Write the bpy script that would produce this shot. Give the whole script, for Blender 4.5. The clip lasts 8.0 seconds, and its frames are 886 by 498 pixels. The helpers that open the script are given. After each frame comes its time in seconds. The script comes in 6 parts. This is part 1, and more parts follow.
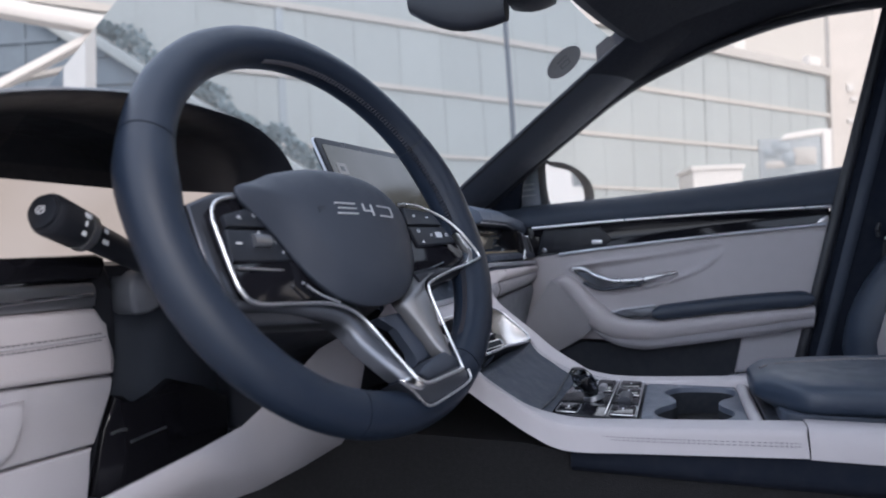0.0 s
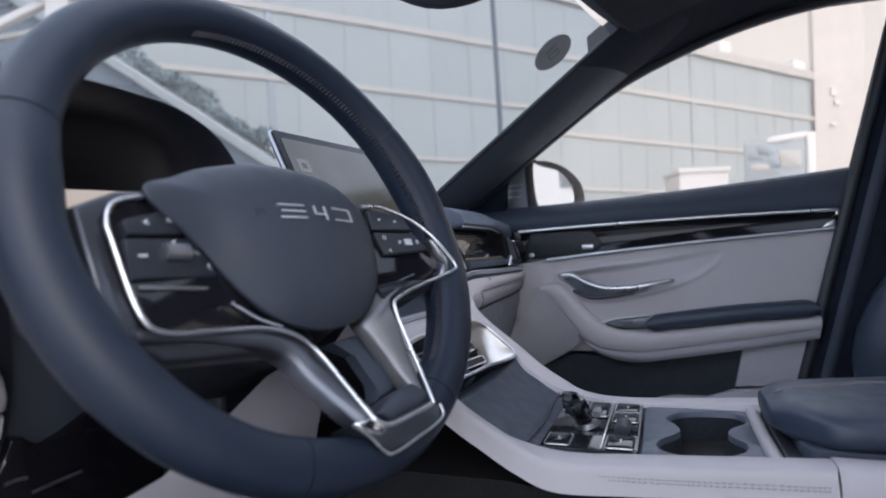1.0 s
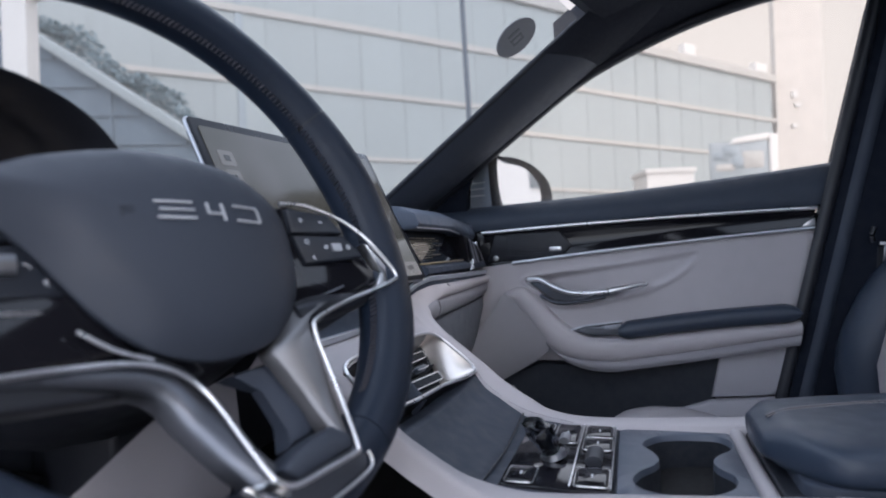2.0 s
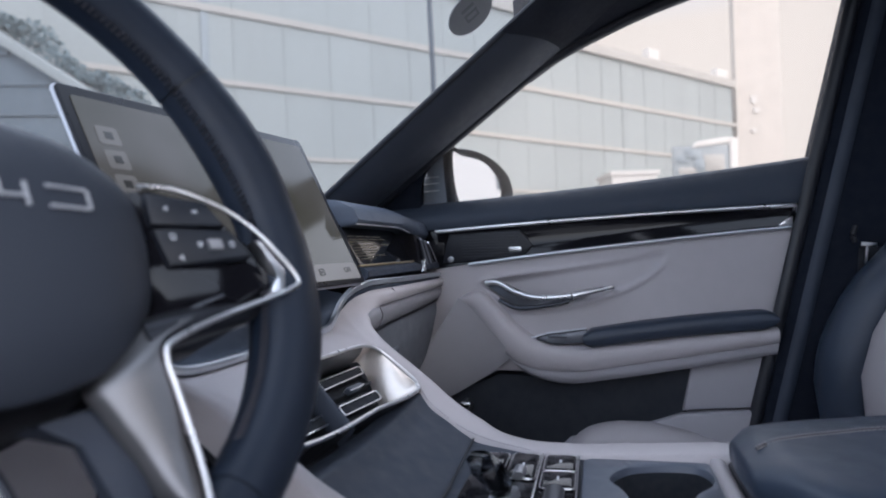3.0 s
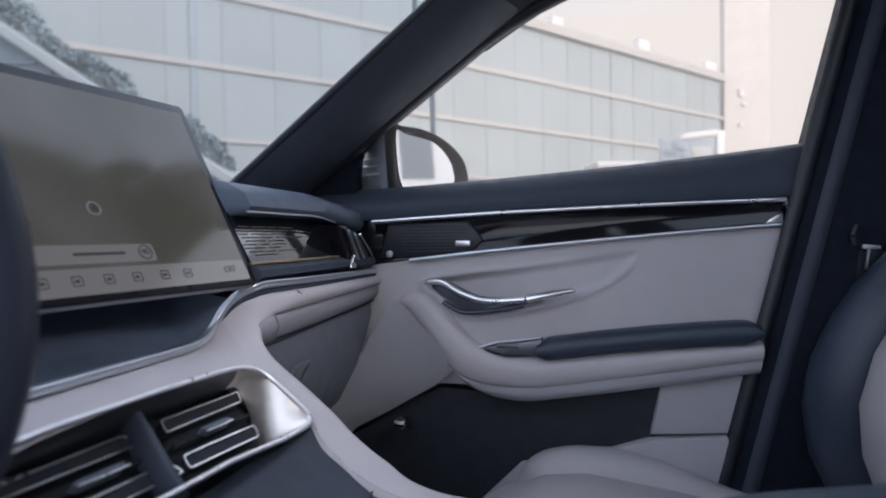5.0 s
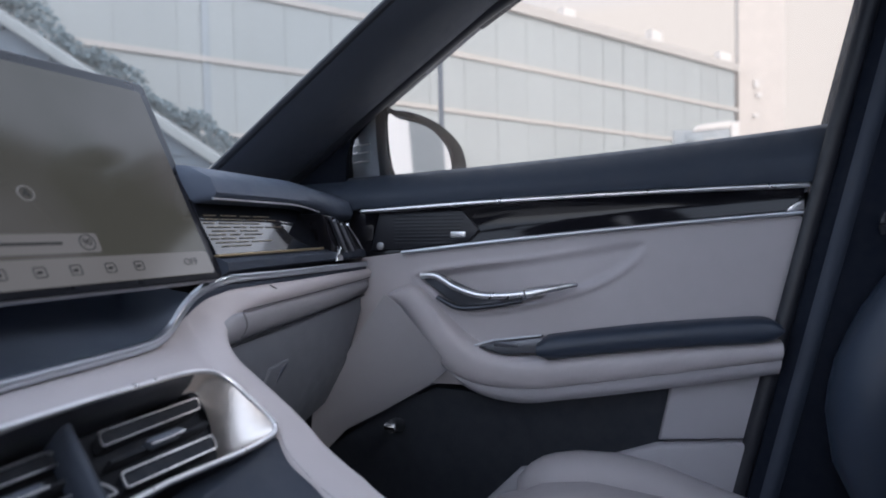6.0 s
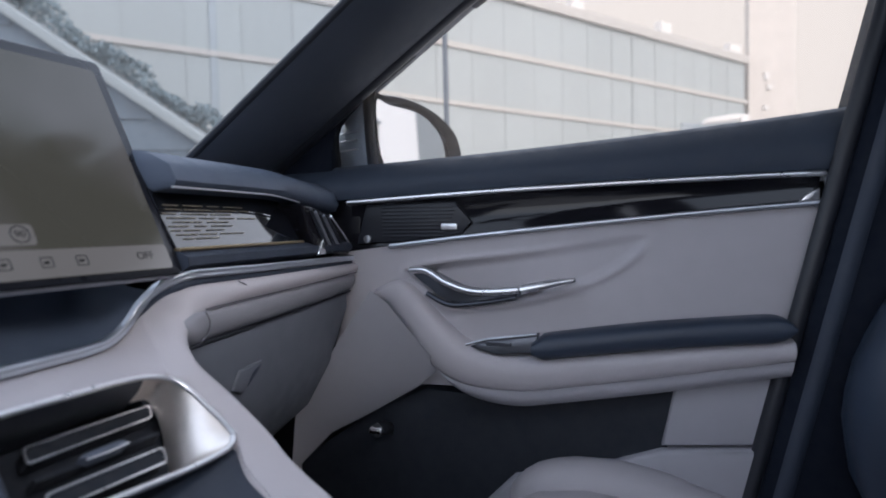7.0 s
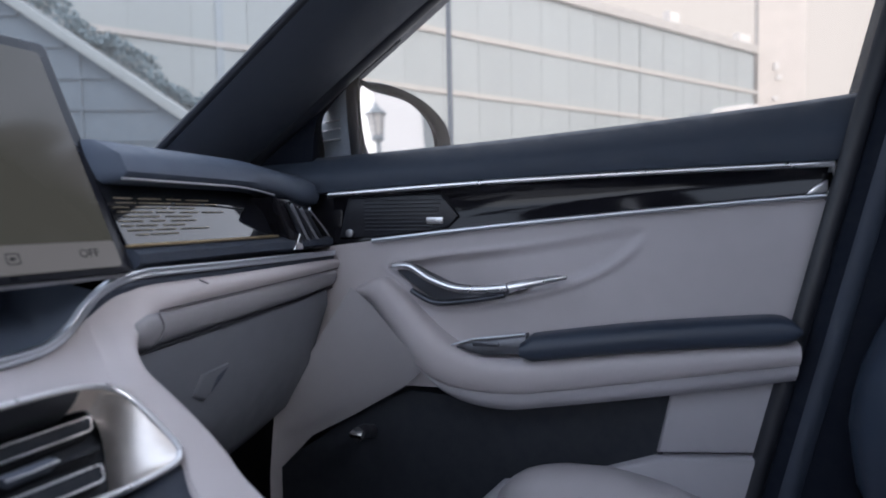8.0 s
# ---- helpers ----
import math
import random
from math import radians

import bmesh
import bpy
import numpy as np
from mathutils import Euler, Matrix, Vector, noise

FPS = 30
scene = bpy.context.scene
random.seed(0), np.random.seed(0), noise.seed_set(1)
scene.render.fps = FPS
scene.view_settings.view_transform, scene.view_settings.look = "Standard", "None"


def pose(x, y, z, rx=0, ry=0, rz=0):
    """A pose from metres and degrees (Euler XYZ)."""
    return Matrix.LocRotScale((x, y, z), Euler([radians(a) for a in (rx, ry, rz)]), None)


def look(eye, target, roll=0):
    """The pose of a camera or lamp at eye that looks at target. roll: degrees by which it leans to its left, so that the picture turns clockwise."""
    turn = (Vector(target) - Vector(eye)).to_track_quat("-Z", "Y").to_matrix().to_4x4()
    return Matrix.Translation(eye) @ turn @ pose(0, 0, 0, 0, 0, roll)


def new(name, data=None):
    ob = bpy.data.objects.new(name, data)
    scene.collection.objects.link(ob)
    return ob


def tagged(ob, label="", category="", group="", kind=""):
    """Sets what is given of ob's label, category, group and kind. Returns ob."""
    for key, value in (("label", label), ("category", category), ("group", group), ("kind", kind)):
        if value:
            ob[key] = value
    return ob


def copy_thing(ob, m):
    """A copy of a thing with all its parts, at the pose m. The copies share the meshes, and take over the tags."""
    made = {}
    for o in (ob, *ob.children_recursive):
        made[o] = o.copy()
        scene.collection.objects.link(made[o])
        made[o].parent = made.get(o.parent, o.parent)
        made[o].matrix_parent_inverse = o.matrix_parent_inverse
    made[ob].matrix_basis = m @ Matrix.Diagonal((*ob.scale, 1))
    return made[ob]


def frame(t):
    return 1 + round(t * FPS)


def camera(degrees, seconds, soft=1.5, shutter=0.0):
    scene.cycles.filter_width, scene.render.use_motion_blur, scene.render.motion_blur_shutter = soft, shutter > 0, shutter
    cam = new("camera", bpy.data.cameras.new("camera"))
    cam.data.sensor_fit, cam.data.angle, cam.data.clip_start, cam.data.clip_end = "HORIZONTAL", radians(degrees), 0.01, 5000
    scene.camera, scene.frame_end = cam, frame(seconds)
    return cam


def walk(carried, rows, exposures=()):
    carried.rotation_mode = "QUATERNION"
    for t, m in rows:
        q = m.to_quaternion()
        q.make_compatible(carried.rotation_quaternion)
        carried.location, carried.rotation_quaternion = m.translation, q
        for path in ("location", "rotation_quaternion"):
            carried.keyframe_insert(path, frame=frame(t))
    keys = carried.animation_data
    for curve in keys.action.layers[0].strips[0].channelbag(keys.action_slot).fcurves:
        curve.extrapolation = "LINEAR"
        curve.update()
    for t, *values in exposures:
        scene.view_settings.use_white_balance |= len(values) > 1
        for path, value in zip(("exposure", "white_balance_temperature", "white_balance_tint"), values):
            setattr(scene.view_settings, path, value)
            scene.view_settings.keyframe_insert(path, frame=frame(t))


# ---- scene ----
cam = camera(70.1, 8.0, soft=1.9)
cam.data.dof.use_dof, cam.data.dof.focus_distance, cam.data.dof.aperture_fstop = True, 0.85, 4.8
ROWS = [
    (0, -0.9438, -0.2861, 0.9428, 90.000, 1.700, -69.600),
    (0.5, -0.8936, -0.2748, 0.9460, 90.001, 1.673, -69.932),
    (1, -0.8400, -0.2661, 0.9504, 90.099, 1.633, -70.712),
    (1.5, -0.7898, -0.2611, 0.9546, 90.097, 1.817, -71.812),
    (3, -0.6101, -0.2578, 0.9511, 90.084, 1.862, -76.277),
    (3.5, -0.5594, -0.2689, 0.9502, 90.010, 1.448, -77.096),
    (4, -0.5108, -0.2782, 0.9560, 89.557, 0.856, -77.759),
    (4.5, -0.4694, -0.2895, 0.9612, 89.116, 0.714, -77.831),
    (6, -0.3602, -0.3110, 0.9546, 88.340, 0.924, -76.415),
    (6.5, -0.3312, -0.3168, 0.9530, 88.023, 0.932, -76.007),
    (7, -0.3008, -0.3223, 0.9519, 87.778, 0.937, -75.738),
    (7.5, -0.2727, -0.3298, 0.9529, 87.433, 0.979, -75.465),
    (8, -0.2488, -0.3389, 0.9546, 86.994, 0.883, -75.156),
]
walk(cam, [(t, pose(x, y, z, rx, ry, rz)) for t, x, y, z, rx, ry, rz in ROWS], [(0.0, 1.00, 5620, 12), (8.0, 0.97, 5620, 12)])

# ---------------------------------------------------------------- light
world = bpy.data.worlds.new("sky")
scene.world = world
world.use_nodes = True
wn = world.node_tree
sky = wn.nodes.new("ShaderNodeTexSky")
sky.sky_type, sky.sun_disc = "NISHITA", False
sky.sun_elevation, sky.sun_rotation = radians(33.0), radians(206.6)
sky.air_density, sky.dust_density, sky.ozone_density = 1.0, 3.0, 1.0
haze = wn.nodes.new("ShaderNodeMix")
haze.data_type = "RGBA"
haze.inputs[0].default_value = 0.72
haze.inputs[7].default_value = (7.6, 7.2, 6.8, 1)
wn.links.new(sky.outputs[0], haze.inputs[6])
wn.links.new(haze.outputs[2], wn.nodes["Background"].inputs[0])
wn.nodes["Background"].inputs[1].default_value = 0.189
sun_data = bpy.data.lights.new("sun", "SUN")
sun_data.energy, sun_data.angle, sun_data.color = 0.46, radians(25), (1.0, 0.87, 0.74)
sun = new("sun", sun_data)
sun.matrix_world = look((-2.0, -4.0, 3.7), (0, 0, 0.8))


# ---------------------------------------------------------------- materials
def material(name, color, rough=0.5, metal=0.0, vary=0.06, grain=0.0, scale=60.0, coat=0.0, streak=None, fine=900.0):
    """A surface with two scales of variation in colour and gloss, and an optional grain relief."""
    m = bpy.data.materials.new(name)
    m.use_nodes = True
    t = m.node_tree
    b = t.nodes["Principled BSDF"]
    b.inputs["Metallic"].default_value = metal
    if coat:
        b.inputs["Coat Weight"].default_value, b.inputs["Coat Roughness"].default_value = coat, 0.05
    co = t.nodes.new("ShaderNodeTexCoord")
    place = co.outputs["Object"]
    if streak:
        mp = t.nodes.new("ShaderNodeMapping")
        mp.inputs["Scale"].default_value = streak
        t.links.new(place, mp.inputs[0])
        place = mp.outputs[0]
    big = t.nodes.new("ShaderNodeTexNoise")
    big.inputs["Scale"].default_value, big.inputs["Detail"].default_value = scale * 0.12, 4
    small = t.nodes.new("ShaderNodeTexNoise")
    small.inputs["Scale"].default_value, small.inputs["Detail"].default_value = scale, 5
    for n in (big, small):
        t.links.new(place, n.inputs["Vector"])
    mix = t.nodes.new("ShaderNodeMix")
    mix.inputs[0].default_value = 0.5
    t.links.new(big.outputs[0], mix.inputs[2])
    t.links.new(small.outputs[0], mix.inputs[3])
    ramp = t.nodes.new("ShaderNodeMapRange")
    ramp.inputs[1].default_value, ramp.inputs[2].default_value = 0.3, 0.7
    ramp.inputs[3].default_value, ramp.inputs[4].default_value = 1 - vary, 1 + vary
    t.links.new(mix.outputs[0], ramp.inputs[0])
    hue = t.nodes.new("ShaderNodeVectorMath")
    hue.operation = "SCALE"
    hue.inputs[0].default_value = color
    t.links.new(ramp.outputs[0], hue.inputs["Scale"])
    t.links.new(hue.outputs[0], b.inputs["Base Color"])
    gloss = t.nodes.new("ShaderNodeMapRange")
    gloss.inputs[1].default_value, gloss.inputs[2].default_value = 0.3, 0.7
    spread = 0.03 if metal > 0.5 else 0.15
    gloss.inputs[3].default_value, gloss.inputs[4].default_value = max(0.02, rough * (1 - spread)), min(1, rough * (1 + spread))
    t.links.new(small.outputs[0], gloss.inputs[0])
    t.links.new(gloss.outputs[0], b.inputs["Roughness"])
    if grain:
        vor = t.nodes.new("ShaderNodeTexVoronoi")
        vor.inputs["Scale"].default_value = fine
        t.links.new(co.outputs["Object"], vor.inputs["Vector"])
        bump = t.nodes.new("ShaderNodeBump")
        bump.inputs["Strength"].default_value, bump.inputs["Distance"].default_value = grain, 0.0006
        t.links.new(vor.outputs["Distance"], bump.inputs["Height"])
        t.links.new(bump.outputs[0], b.inputs["Normal"])
    return m


def glass(name, color=(1, 1, 1), rough=0.0, veil=0.0):
    """Thin clear glass; a share of its face carries a pale film that stands in for haze and glare."""
    m = bpy.data.materials.new(name)
    m.use_nodes = True
    b = m.node_tree.nodes["Principled BSDF"]
    b.inputs["Base Color"].default_value = (*color, 1)
    b.inputs["Transmission Weight"].default_value, b.inputs["Roughness"].default_value = 1.0, rough
    b.inputs["IOR"].default_value = 1.03
    if veil:
        t = m.node_tree
        film = t.nodes.new("ShaderNodeBsdfTranslucent")
        film.inputs[0].default_value = (0.95, 0.85, 0.74, 1)
        cloud = t.nodes.new("ShaderNodeTexNoise")
        cloud.inputs["Scale"].default_value, cloud.inputs["Detail"].default_value = 5.0, 3
        t.links.new(t.nodes.new("ShaderNodeTexCoord").outputs["Object"], cloud.inputs["Vector"])
        much = t.nodes.new("ShaderNodeMapRange")
        much.inputs[3].default_value, much.inputs[4].default_value = 0.6 * veil, 1.4 * veil
        t.links.new(cloud.outputs[0], much.inputs[0])
        mix = t.nodes.new("ShaderNodeMixShader")
        t.links.new(much.outputs[0], mix.inputs[0])
        t.links.new(b.outputs[0], mix.inputs[1])
        t.links.new(film.outputs[0], mix.inputs[2])
        t.links.new(mix.outputs[0], t.nodes["Material Output"].inputs[0])
    return m


BEIGE = material("beige_leather", (0.438, 0.414, 0.434), 0.5, vary=0.04, grain=0.25, scale=40)
BEIGE_SOFT = material("beige_plastic", (0.368, 0.359, 0.388), 0.55, vary=0.04, grain=0.3, scale=40, fine=1400)
# Darker copies of the beige plastic, with the glove box's shade in the colour.
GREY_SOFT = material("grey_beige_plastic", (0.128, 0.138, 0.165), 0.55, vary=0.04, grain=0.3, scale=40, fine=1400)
GLOVE_SHADE = material("shaded_glove_plastic", (0.250, 0.248, 0.272), 0.55, vary=0.04, grain=0.3, scale=40, fine=1400)
POCKET = material("navy_pocket_plastic", (0.012, 0.0155, 0.024), 0.7, vary=0.12, grain=0.3, scale=60)
# Darker copy of the beige plastic; the hinge panel's shade is in it.
HINGE_SHADE = material("shaded_hinge_plastic", (0.315, 0.308, 0.330), 0.55, vary=0.04, grain=0.3, scale=40, fine=1400)
NAVY = material("navy_leather", (0.024, 0.035, 0.058), 0.42, vary=0.10, grain=0.3, scale=50)
NAVY_DOOR = material("navy_door_skin", (0.030, 0.041, 0.064), 0.6, vary=0.08, grain=0.35, scale=50, fine=1300)
NAVY_TOP = material("navy_dash_skin", (0.066, 0.085, 0.125), 0.55, vary=0.08, grain=0.35, scale=50, fine=1300)
NAVY_SOFT = material("navy_plastic", (0.028, 0.037, 0.058), 0.6, vary=0.10, grain=0.3, scale=50, fine=1400)
WHEEL_LEATHER = material("wheel_leather", (0.0115, 0.018, 0.033), 0.42, vary=0.08, grain=0.22, scale=60, fine=1500)
WHEEL_LEATHER.node_tree.nodes["Principled BSDF"].inputs["Specular IOR Level"].default_value = 0.34
HUB = material("hub_plastic", (0.038, 0.045, 0.062), 0.48, vary=0.05, grain=0.15, scale=60, fine=1600)
HUB.node_tree.nodes["Principled BSDF"].inputs["Specular IOR Level"].default_value = 0.38
BLACK = material("black_plastic", (0.017, 0.019, 0.026), 0.45, vary=0.12, grain=0.2, scale=60)
BLACK_FELT = material("black_felt", (0.013, 0.016, 0.023), 0.9, vary=0.2, scale=120)
GLOSS = material("piano_black", (0.009, 0.009, 0.012), 0.09, vary=0.1, scale=30)
GLOSS.node_tree.nodes["Principled BSDF"].inputs["Specular IOR Level"].default_value = 0.32
DECOR = material("glass_decor", (0.006, 0.007, 0.010), 0.04, vary=0.1, scale=30)
DECOR.node_tree.nodes["Principled BSDF"].inputs["IOR"].default_value = 1.68
SHROUD = material("shroud_plastic", (0.045, 0.053, 0.072), 0.55, vary=0.06, grain=0.2, scale=50, fine=1400)
BUTTON = material("button_plastic", (0.014, 0.017, 0.025), 0.45, vary=0.08, scale=80)
CHROME = material("satin_chrome", (0.84, 0.84, 0.86), 0.28, metal=1.0, vary=0.01, scale=90)
CHROME_BRIGHT = material("bright_chrome", (0.85, 0.85, 0.86), 0.14, metal=1.0, vary=0.01, scale=90)
SLIDE = material("grey_blue_lid", (0.085, 0.10, 0.135), 0.38, vary=0.06, grain=0.15, scale=60, fine=1500)
SPOKE = material("dark_spoke", (0.07, 0.075, 0.09), 0.3, metal=0.7, vary=0.06, scale=90)
GUNMETAL = material("gunmetal", (0.42, 0.43, 0.46), 0.36, metal=0.95, vary=0.06, scale=90)
EMBLEM = material("pale_emblem", (0.62, 0.63, 0.66), 0.4, metal=0.4, vary=0.03, scale=90)
# Lighter copy of the satin metal, with the right leg's light in it.
SATIN_LIT = material("lit_satin_metal", (0.215, 0.215, 0.225), 0.46, metal=0.95, vary=0.05, scale=90)
SATIN = material("satin_metal", (0.16, 0.17, 0.195), 0.42, metal=0.95, vary=0.05, scale=90)
GOLD = material("gold_inlay", (0.33, 0.26, 0.15), 0.4, metal=0.6, vary=0.05, scale=90)
PALE_GOLD = material("pale_gold_inlay", (0.36, 0.32, 0.23), 0.4, metal=0.3, vary=0.05, scale=90)
MARK = material("pale_print", (0.62, 0.64, 0.68), 0.5, vary=0.03, scale=90)
THREAD = material("pale_thread", (0.36, 0.33, 0.34), 0.7, vary=0.1, scale=200)
DARK_THREAD = material("dark_thread", (0.10, 0.095, 0.11), 0.7, vary=0.1, scale=200)
HEADLINER = material("dark_headliner", (0.024, 0.027, 0.038), 0.95, vary=0.12, grain=0.3, scale=120)
CARPET = material("black_carpet", (0.008, 0.008, 0.0095), 1.0, vary=0.3, grain=0.8, scale=200, fine=700)
BODY_PAINT = material("grey_car_paint", (0.115, 0.125, 0.15), 0.35, metal=0.2, vary=0.03, scale=40, coat=0.4)
# Tint is warmed to hold the peach sky that the cheeks reflect.
CHEEK = material("warmed_aluminium", (0.93, 0.87, 0.82), 0.44, metal=1.0, vary=0.05, scale=120)
LINE_METAL = material("satin_line_metal", (0.62, 0.65, 0.70), 0.36, metal=1.0, vary=0.01, scale=90)
SHELL = material("mirror_shell_paint", (0.30, 0.33, 0.38), 0.35, vary=0.03, scale=40, coat=0.4)
MIRROR = material("mirror_glass", (0.93, 0.93, 0.93), 0.02, metal=1.0, vary=0.005, scale=20)
CLEAR = glass("clear_glass", (0.97, 0.985, 0.985), veil=0.075)
TINTED = glass("tinted_roof_glass", (0.54, 0.63, 0.725))
SCREEN_GLASS = glass("tinted_windscreen", (0.46, 0.545, 0.64), veil=0.035)
PILLAR_SKIN = material("navy_pillar_skin", (0.056, 0.064, 0.084), 0.55, vary=0.06, grain=0.25, scale=60, fine=1400)
PILLAR_CLOTH = material("black_pillar_trim", (0.0075, 0.0105, 0.019), 0.85, vary=0.08, grain=0.2, scale=60)
PILLAR_CLOTH.node_tree.nodes["Principled BSDF"].inputs["Specular IOR Level"].default_value = 0.2
CRYSTAL = glass("cut_crystal", (0.16, 0.18, 0.22), 0.02)
CRYSTAL.node_tree.nodes["Principled BSDF"].inputs["IOR"].default_value = 1.45
# Outside tones are kept close together in place of haze and glare.
PANEL_GLASS = material("blue_facade_glass", (0.272, 0.280, 0.266), 0.5, vary=0.05, scale=3, streak=(1, 1, 0.25))
PANEL_DARK = material("shaded_facade_glass", (0.24, 0.25, 0.248), 0.4, vary=0.06, scale=3)
BAND = material("white_band", (0.365, 0.330, 0.292), 0.6, vary=0.06, scale=12)
FINE_MULLION = material("hazy_mullion", (0.262, 0.269, 0.256), 0.5, vary=0.05, scale=20)
MULLION = material("grey_mullion", (0.225, 0.240, 0.247), 0.5, metal=0.3, vary=0.08, scale=20)
STEEL_WHITE = material("white_steel", (0.54, 0.49, 0.44), 0.5, vary=0.05, scale=12)
PALE_WALL = material("white_render", (0.82, 0.765, 0.71), 0.8, vary=0.05, scale=6)
RENDER_WALL = material("pale_render", (0.50, 0.435, 0.375), 0.8, vary=0.08, scale=6)
PAVING = material("grey_paving", (0.30, 0.30, 0.30), 0.85, vary=0.15, scale=2)
POLE_GREY = material("dark_grey_pole", (0.085, 0.095, 0.11), 0.5, metal=0.3, vary=0.08, scale=20)
SLATE = material("slate_roof", (0.118, 0.138, 0.157), 0.8, vary=0.15, scale=14)
# Leaf colour is lifted towards grey-blue, with haze put into it.
FOLIAGE = material("hazy_foliage", (0.145, 0.180, 0.190), 0.8, vary=0.3, scale=8)


def by_piece(m, low, high):
    """Each piece of this material is a little lighter or darker than the next."""
    t = m.node_tree
    b = t.nodes["Principled BSDF"]
    old = b.inputs["Base Color"].links[0].from_socket
    info = t.nodes.new("ShaderNodeObjectInfo")
    span = t.nodes.new("ShaderNodeMapRange")
    span.inputs[3].default_value, span.inputs[4].default_value = low, high
    t.links.new(info.outputs["Random"], span.inputs[0])
    f = t.nodes.new("ShaderNodeVectorMath")
    f.operation = "SCALE"
    t.links.new(old, f.inputs[0])
    t.links.new(span.outputs[0], f.inputs["Scale"])
    t.links.new(f.outputs[0], b.inputs["Base Color"])


by_piece(PANEL_GLASS, 0.965, 1.03)


# ---------------------------------------------------------------- mesh helpers
def thing(name, label, category, m=None, group="", kind=""):
    ob = new(name)
    ob.empty_display_size = 0.05
    ob.matrix_basis = m if m is not None else Matrix()
    return tagged(ob, label, category, group, kind)


def part(name, bm, mat, parent, label="", sharp=50.0, local=False):
    """One mesh object under a thing or a part. Its points are in the world, or (local) in its thing's own axes."""
    me = bpy.data.meshes.new(name)
    bmesh.ops.recalc_face_normals(bm, faces=bm.faces)
    bm.to_mesh(me)
    bm.free()
    me.materials.append(mat)
    total = sum(f.area for f in me.polygons)
    few = len(me.polygons) < 130
    me.polygons.foreach_set("use_smooth", [not (few and (len(f.vertices) > 4 or f.area > 0.12 * total)) for f in me.polygons])
    me.set_sharp_from_angle(angle=radians(sharp))
    ob = new(name, me)
    ob.parent = parent
    if parent is not None and parent.type == "EMPTY" and not local:
        ob.matrix_parent_inverse = parent.matrix_basis.inverted()
    return tagged(ob, label)


def curve_through(points, n=8, closed=False):
    """A smooth line through a few points (Catmull-Rom), n steps to each stretch."""
    p = [Vector(q) for q in points]
    out = []
    k = len(p)
    for i in range(k if closed else k - 1):
        a, b, c, d = (p[(i + j) % k] if closed else p[min(max(i + j, 0), k - 1)] for j in (-1, 0, 1, 2))
        for s in range(n):
            t = s / n
            out.append(0.5 * (2 * b + (c - a) * t + (2 * a - 5 * b + 4 * c - d) * t * t + (3 * b - a - 3 * c + d) * t ** 3))
    if not closed:
        out.append(p[-1])
    return out


def loft(sections, ring=True, caps=True):
    """Skins a row of sections that have equally many points. ring: each section is a closed loop."""
    bm = bmesh.new()
    rows = [[bm.verts.new(q) for q in s] for s in sections]
    k = len(rows[0])
    for a, b in zip(rows, rows[1:]):
        for i in range(k if ring else k - 1):
            bm.faces.new((a[i], a[(i + 1) % k], b[(i + 1) % k], b[i]))
    if ring and caps:
        bm.faces.new(rows[0])
        bm.faces.new(rows[-1][::-1])
    return bm


def closed_loft(sections):
    bm = bmesh.new()
    rows = [[bm.verts.new(q) for q in s] for s in sections]
    k = len(rows[0])
    for a, b in zip(rows, rows[1:] + rows[:1]):
        for i in range(k):
            bm.faces.new((a[i], a[(i + 1) % k], b[(i + 1) % k], b[i]))
    return bm


def oval(rx, ry, n=12, power=2.0):
    out = []
    for i in range(n):
        a = 2 * math.pi * i / n
        c, s = math.cos(a), math.sin(a)
        out.append((math.copysign(abs(c) ** (2 / power), c) * rx, math.copysign(abs(s) ** (2 / power), s) * ry))
    return out


def sweep(path, profile, up=(0, 0, 1), closed=False, size=None):
    """Carries a flat profile (a across, b along up) along a line."""
    path = [Vector(q) for q in path]
    rows = []
    k = len(path)
    for i, q in enumerate(path):
        a = path[(i - 1) % k] if closed else path[max(i - 1, 0)]
        b = path[(i + 1) % k] if closed else path[min(i + 1, k - 1)]
        d = (b - a).normalized()
        side = d.cross(Vector(up)).normalized()
        top = side.cross(d)
        f = size(i / (k - 1)) if size else 1.0
        rows.append([q + side * (x * f) + top * (y * f) for x, y in profile])
    return closed_loft(rows) if closed else loft(rows)


def tube(path, r, up=(0, 0, 1), closed=False, n=8):
    return sweep(path, oval(r, r, n), up, closed)


def prism(outline, place, c0, c1, bevel=0.0, steps=2):
    """A flat outline (a, b) drawn out from c0 to c1; place(a, b, c) sets it in space. The edges at c0 are rounded."""
    bm = bmesh.new()
    lo = [bm.verts.new(place(a, b, c0)) for a, b in outline]
    hi = [bm.verts.new(place(a, b, c1)) for a, b in outline]
    k = len(lo)
    front = bm.faces.new(lo)
    bm.faces.new(hi[::-1])
    for i in range(k):
        bm.faces.new((lo[i], hi[i], hi[(i + 1) % k], lo[(i + 1) % k]))
    if bevel:
        bmesh.ops.bevel(bm, geom=list(front.edges), offset=bevel, segments=steps, affect="EDGES", profile=0.5)
    return bm


def box(x0, x1, y0, y1, z0, z1, bevel=0.0, steps=2):
    bm = bmesh.new()
    bmesh.ops.create_cube(bm, size=1.0)
    for v in bm.verts:
        v.co = Vector((x0 if v.co.x < 0 else x1, y0 if v.co.y < 0 else y1, z0 if v.co.z < 0 else z1))
    if bevel:
        bmesh.ops.bevel(bm, geom=list(bm.edges), offset=bevel, segments=steps, affect="EDGES", profile=0.5)
    return bm


def sheet(fn, u, v):
    """A grid of fn(a, b) over the values u and v."""
    return loft([[fn(a, b) for b in v] for a in u], ring=False)


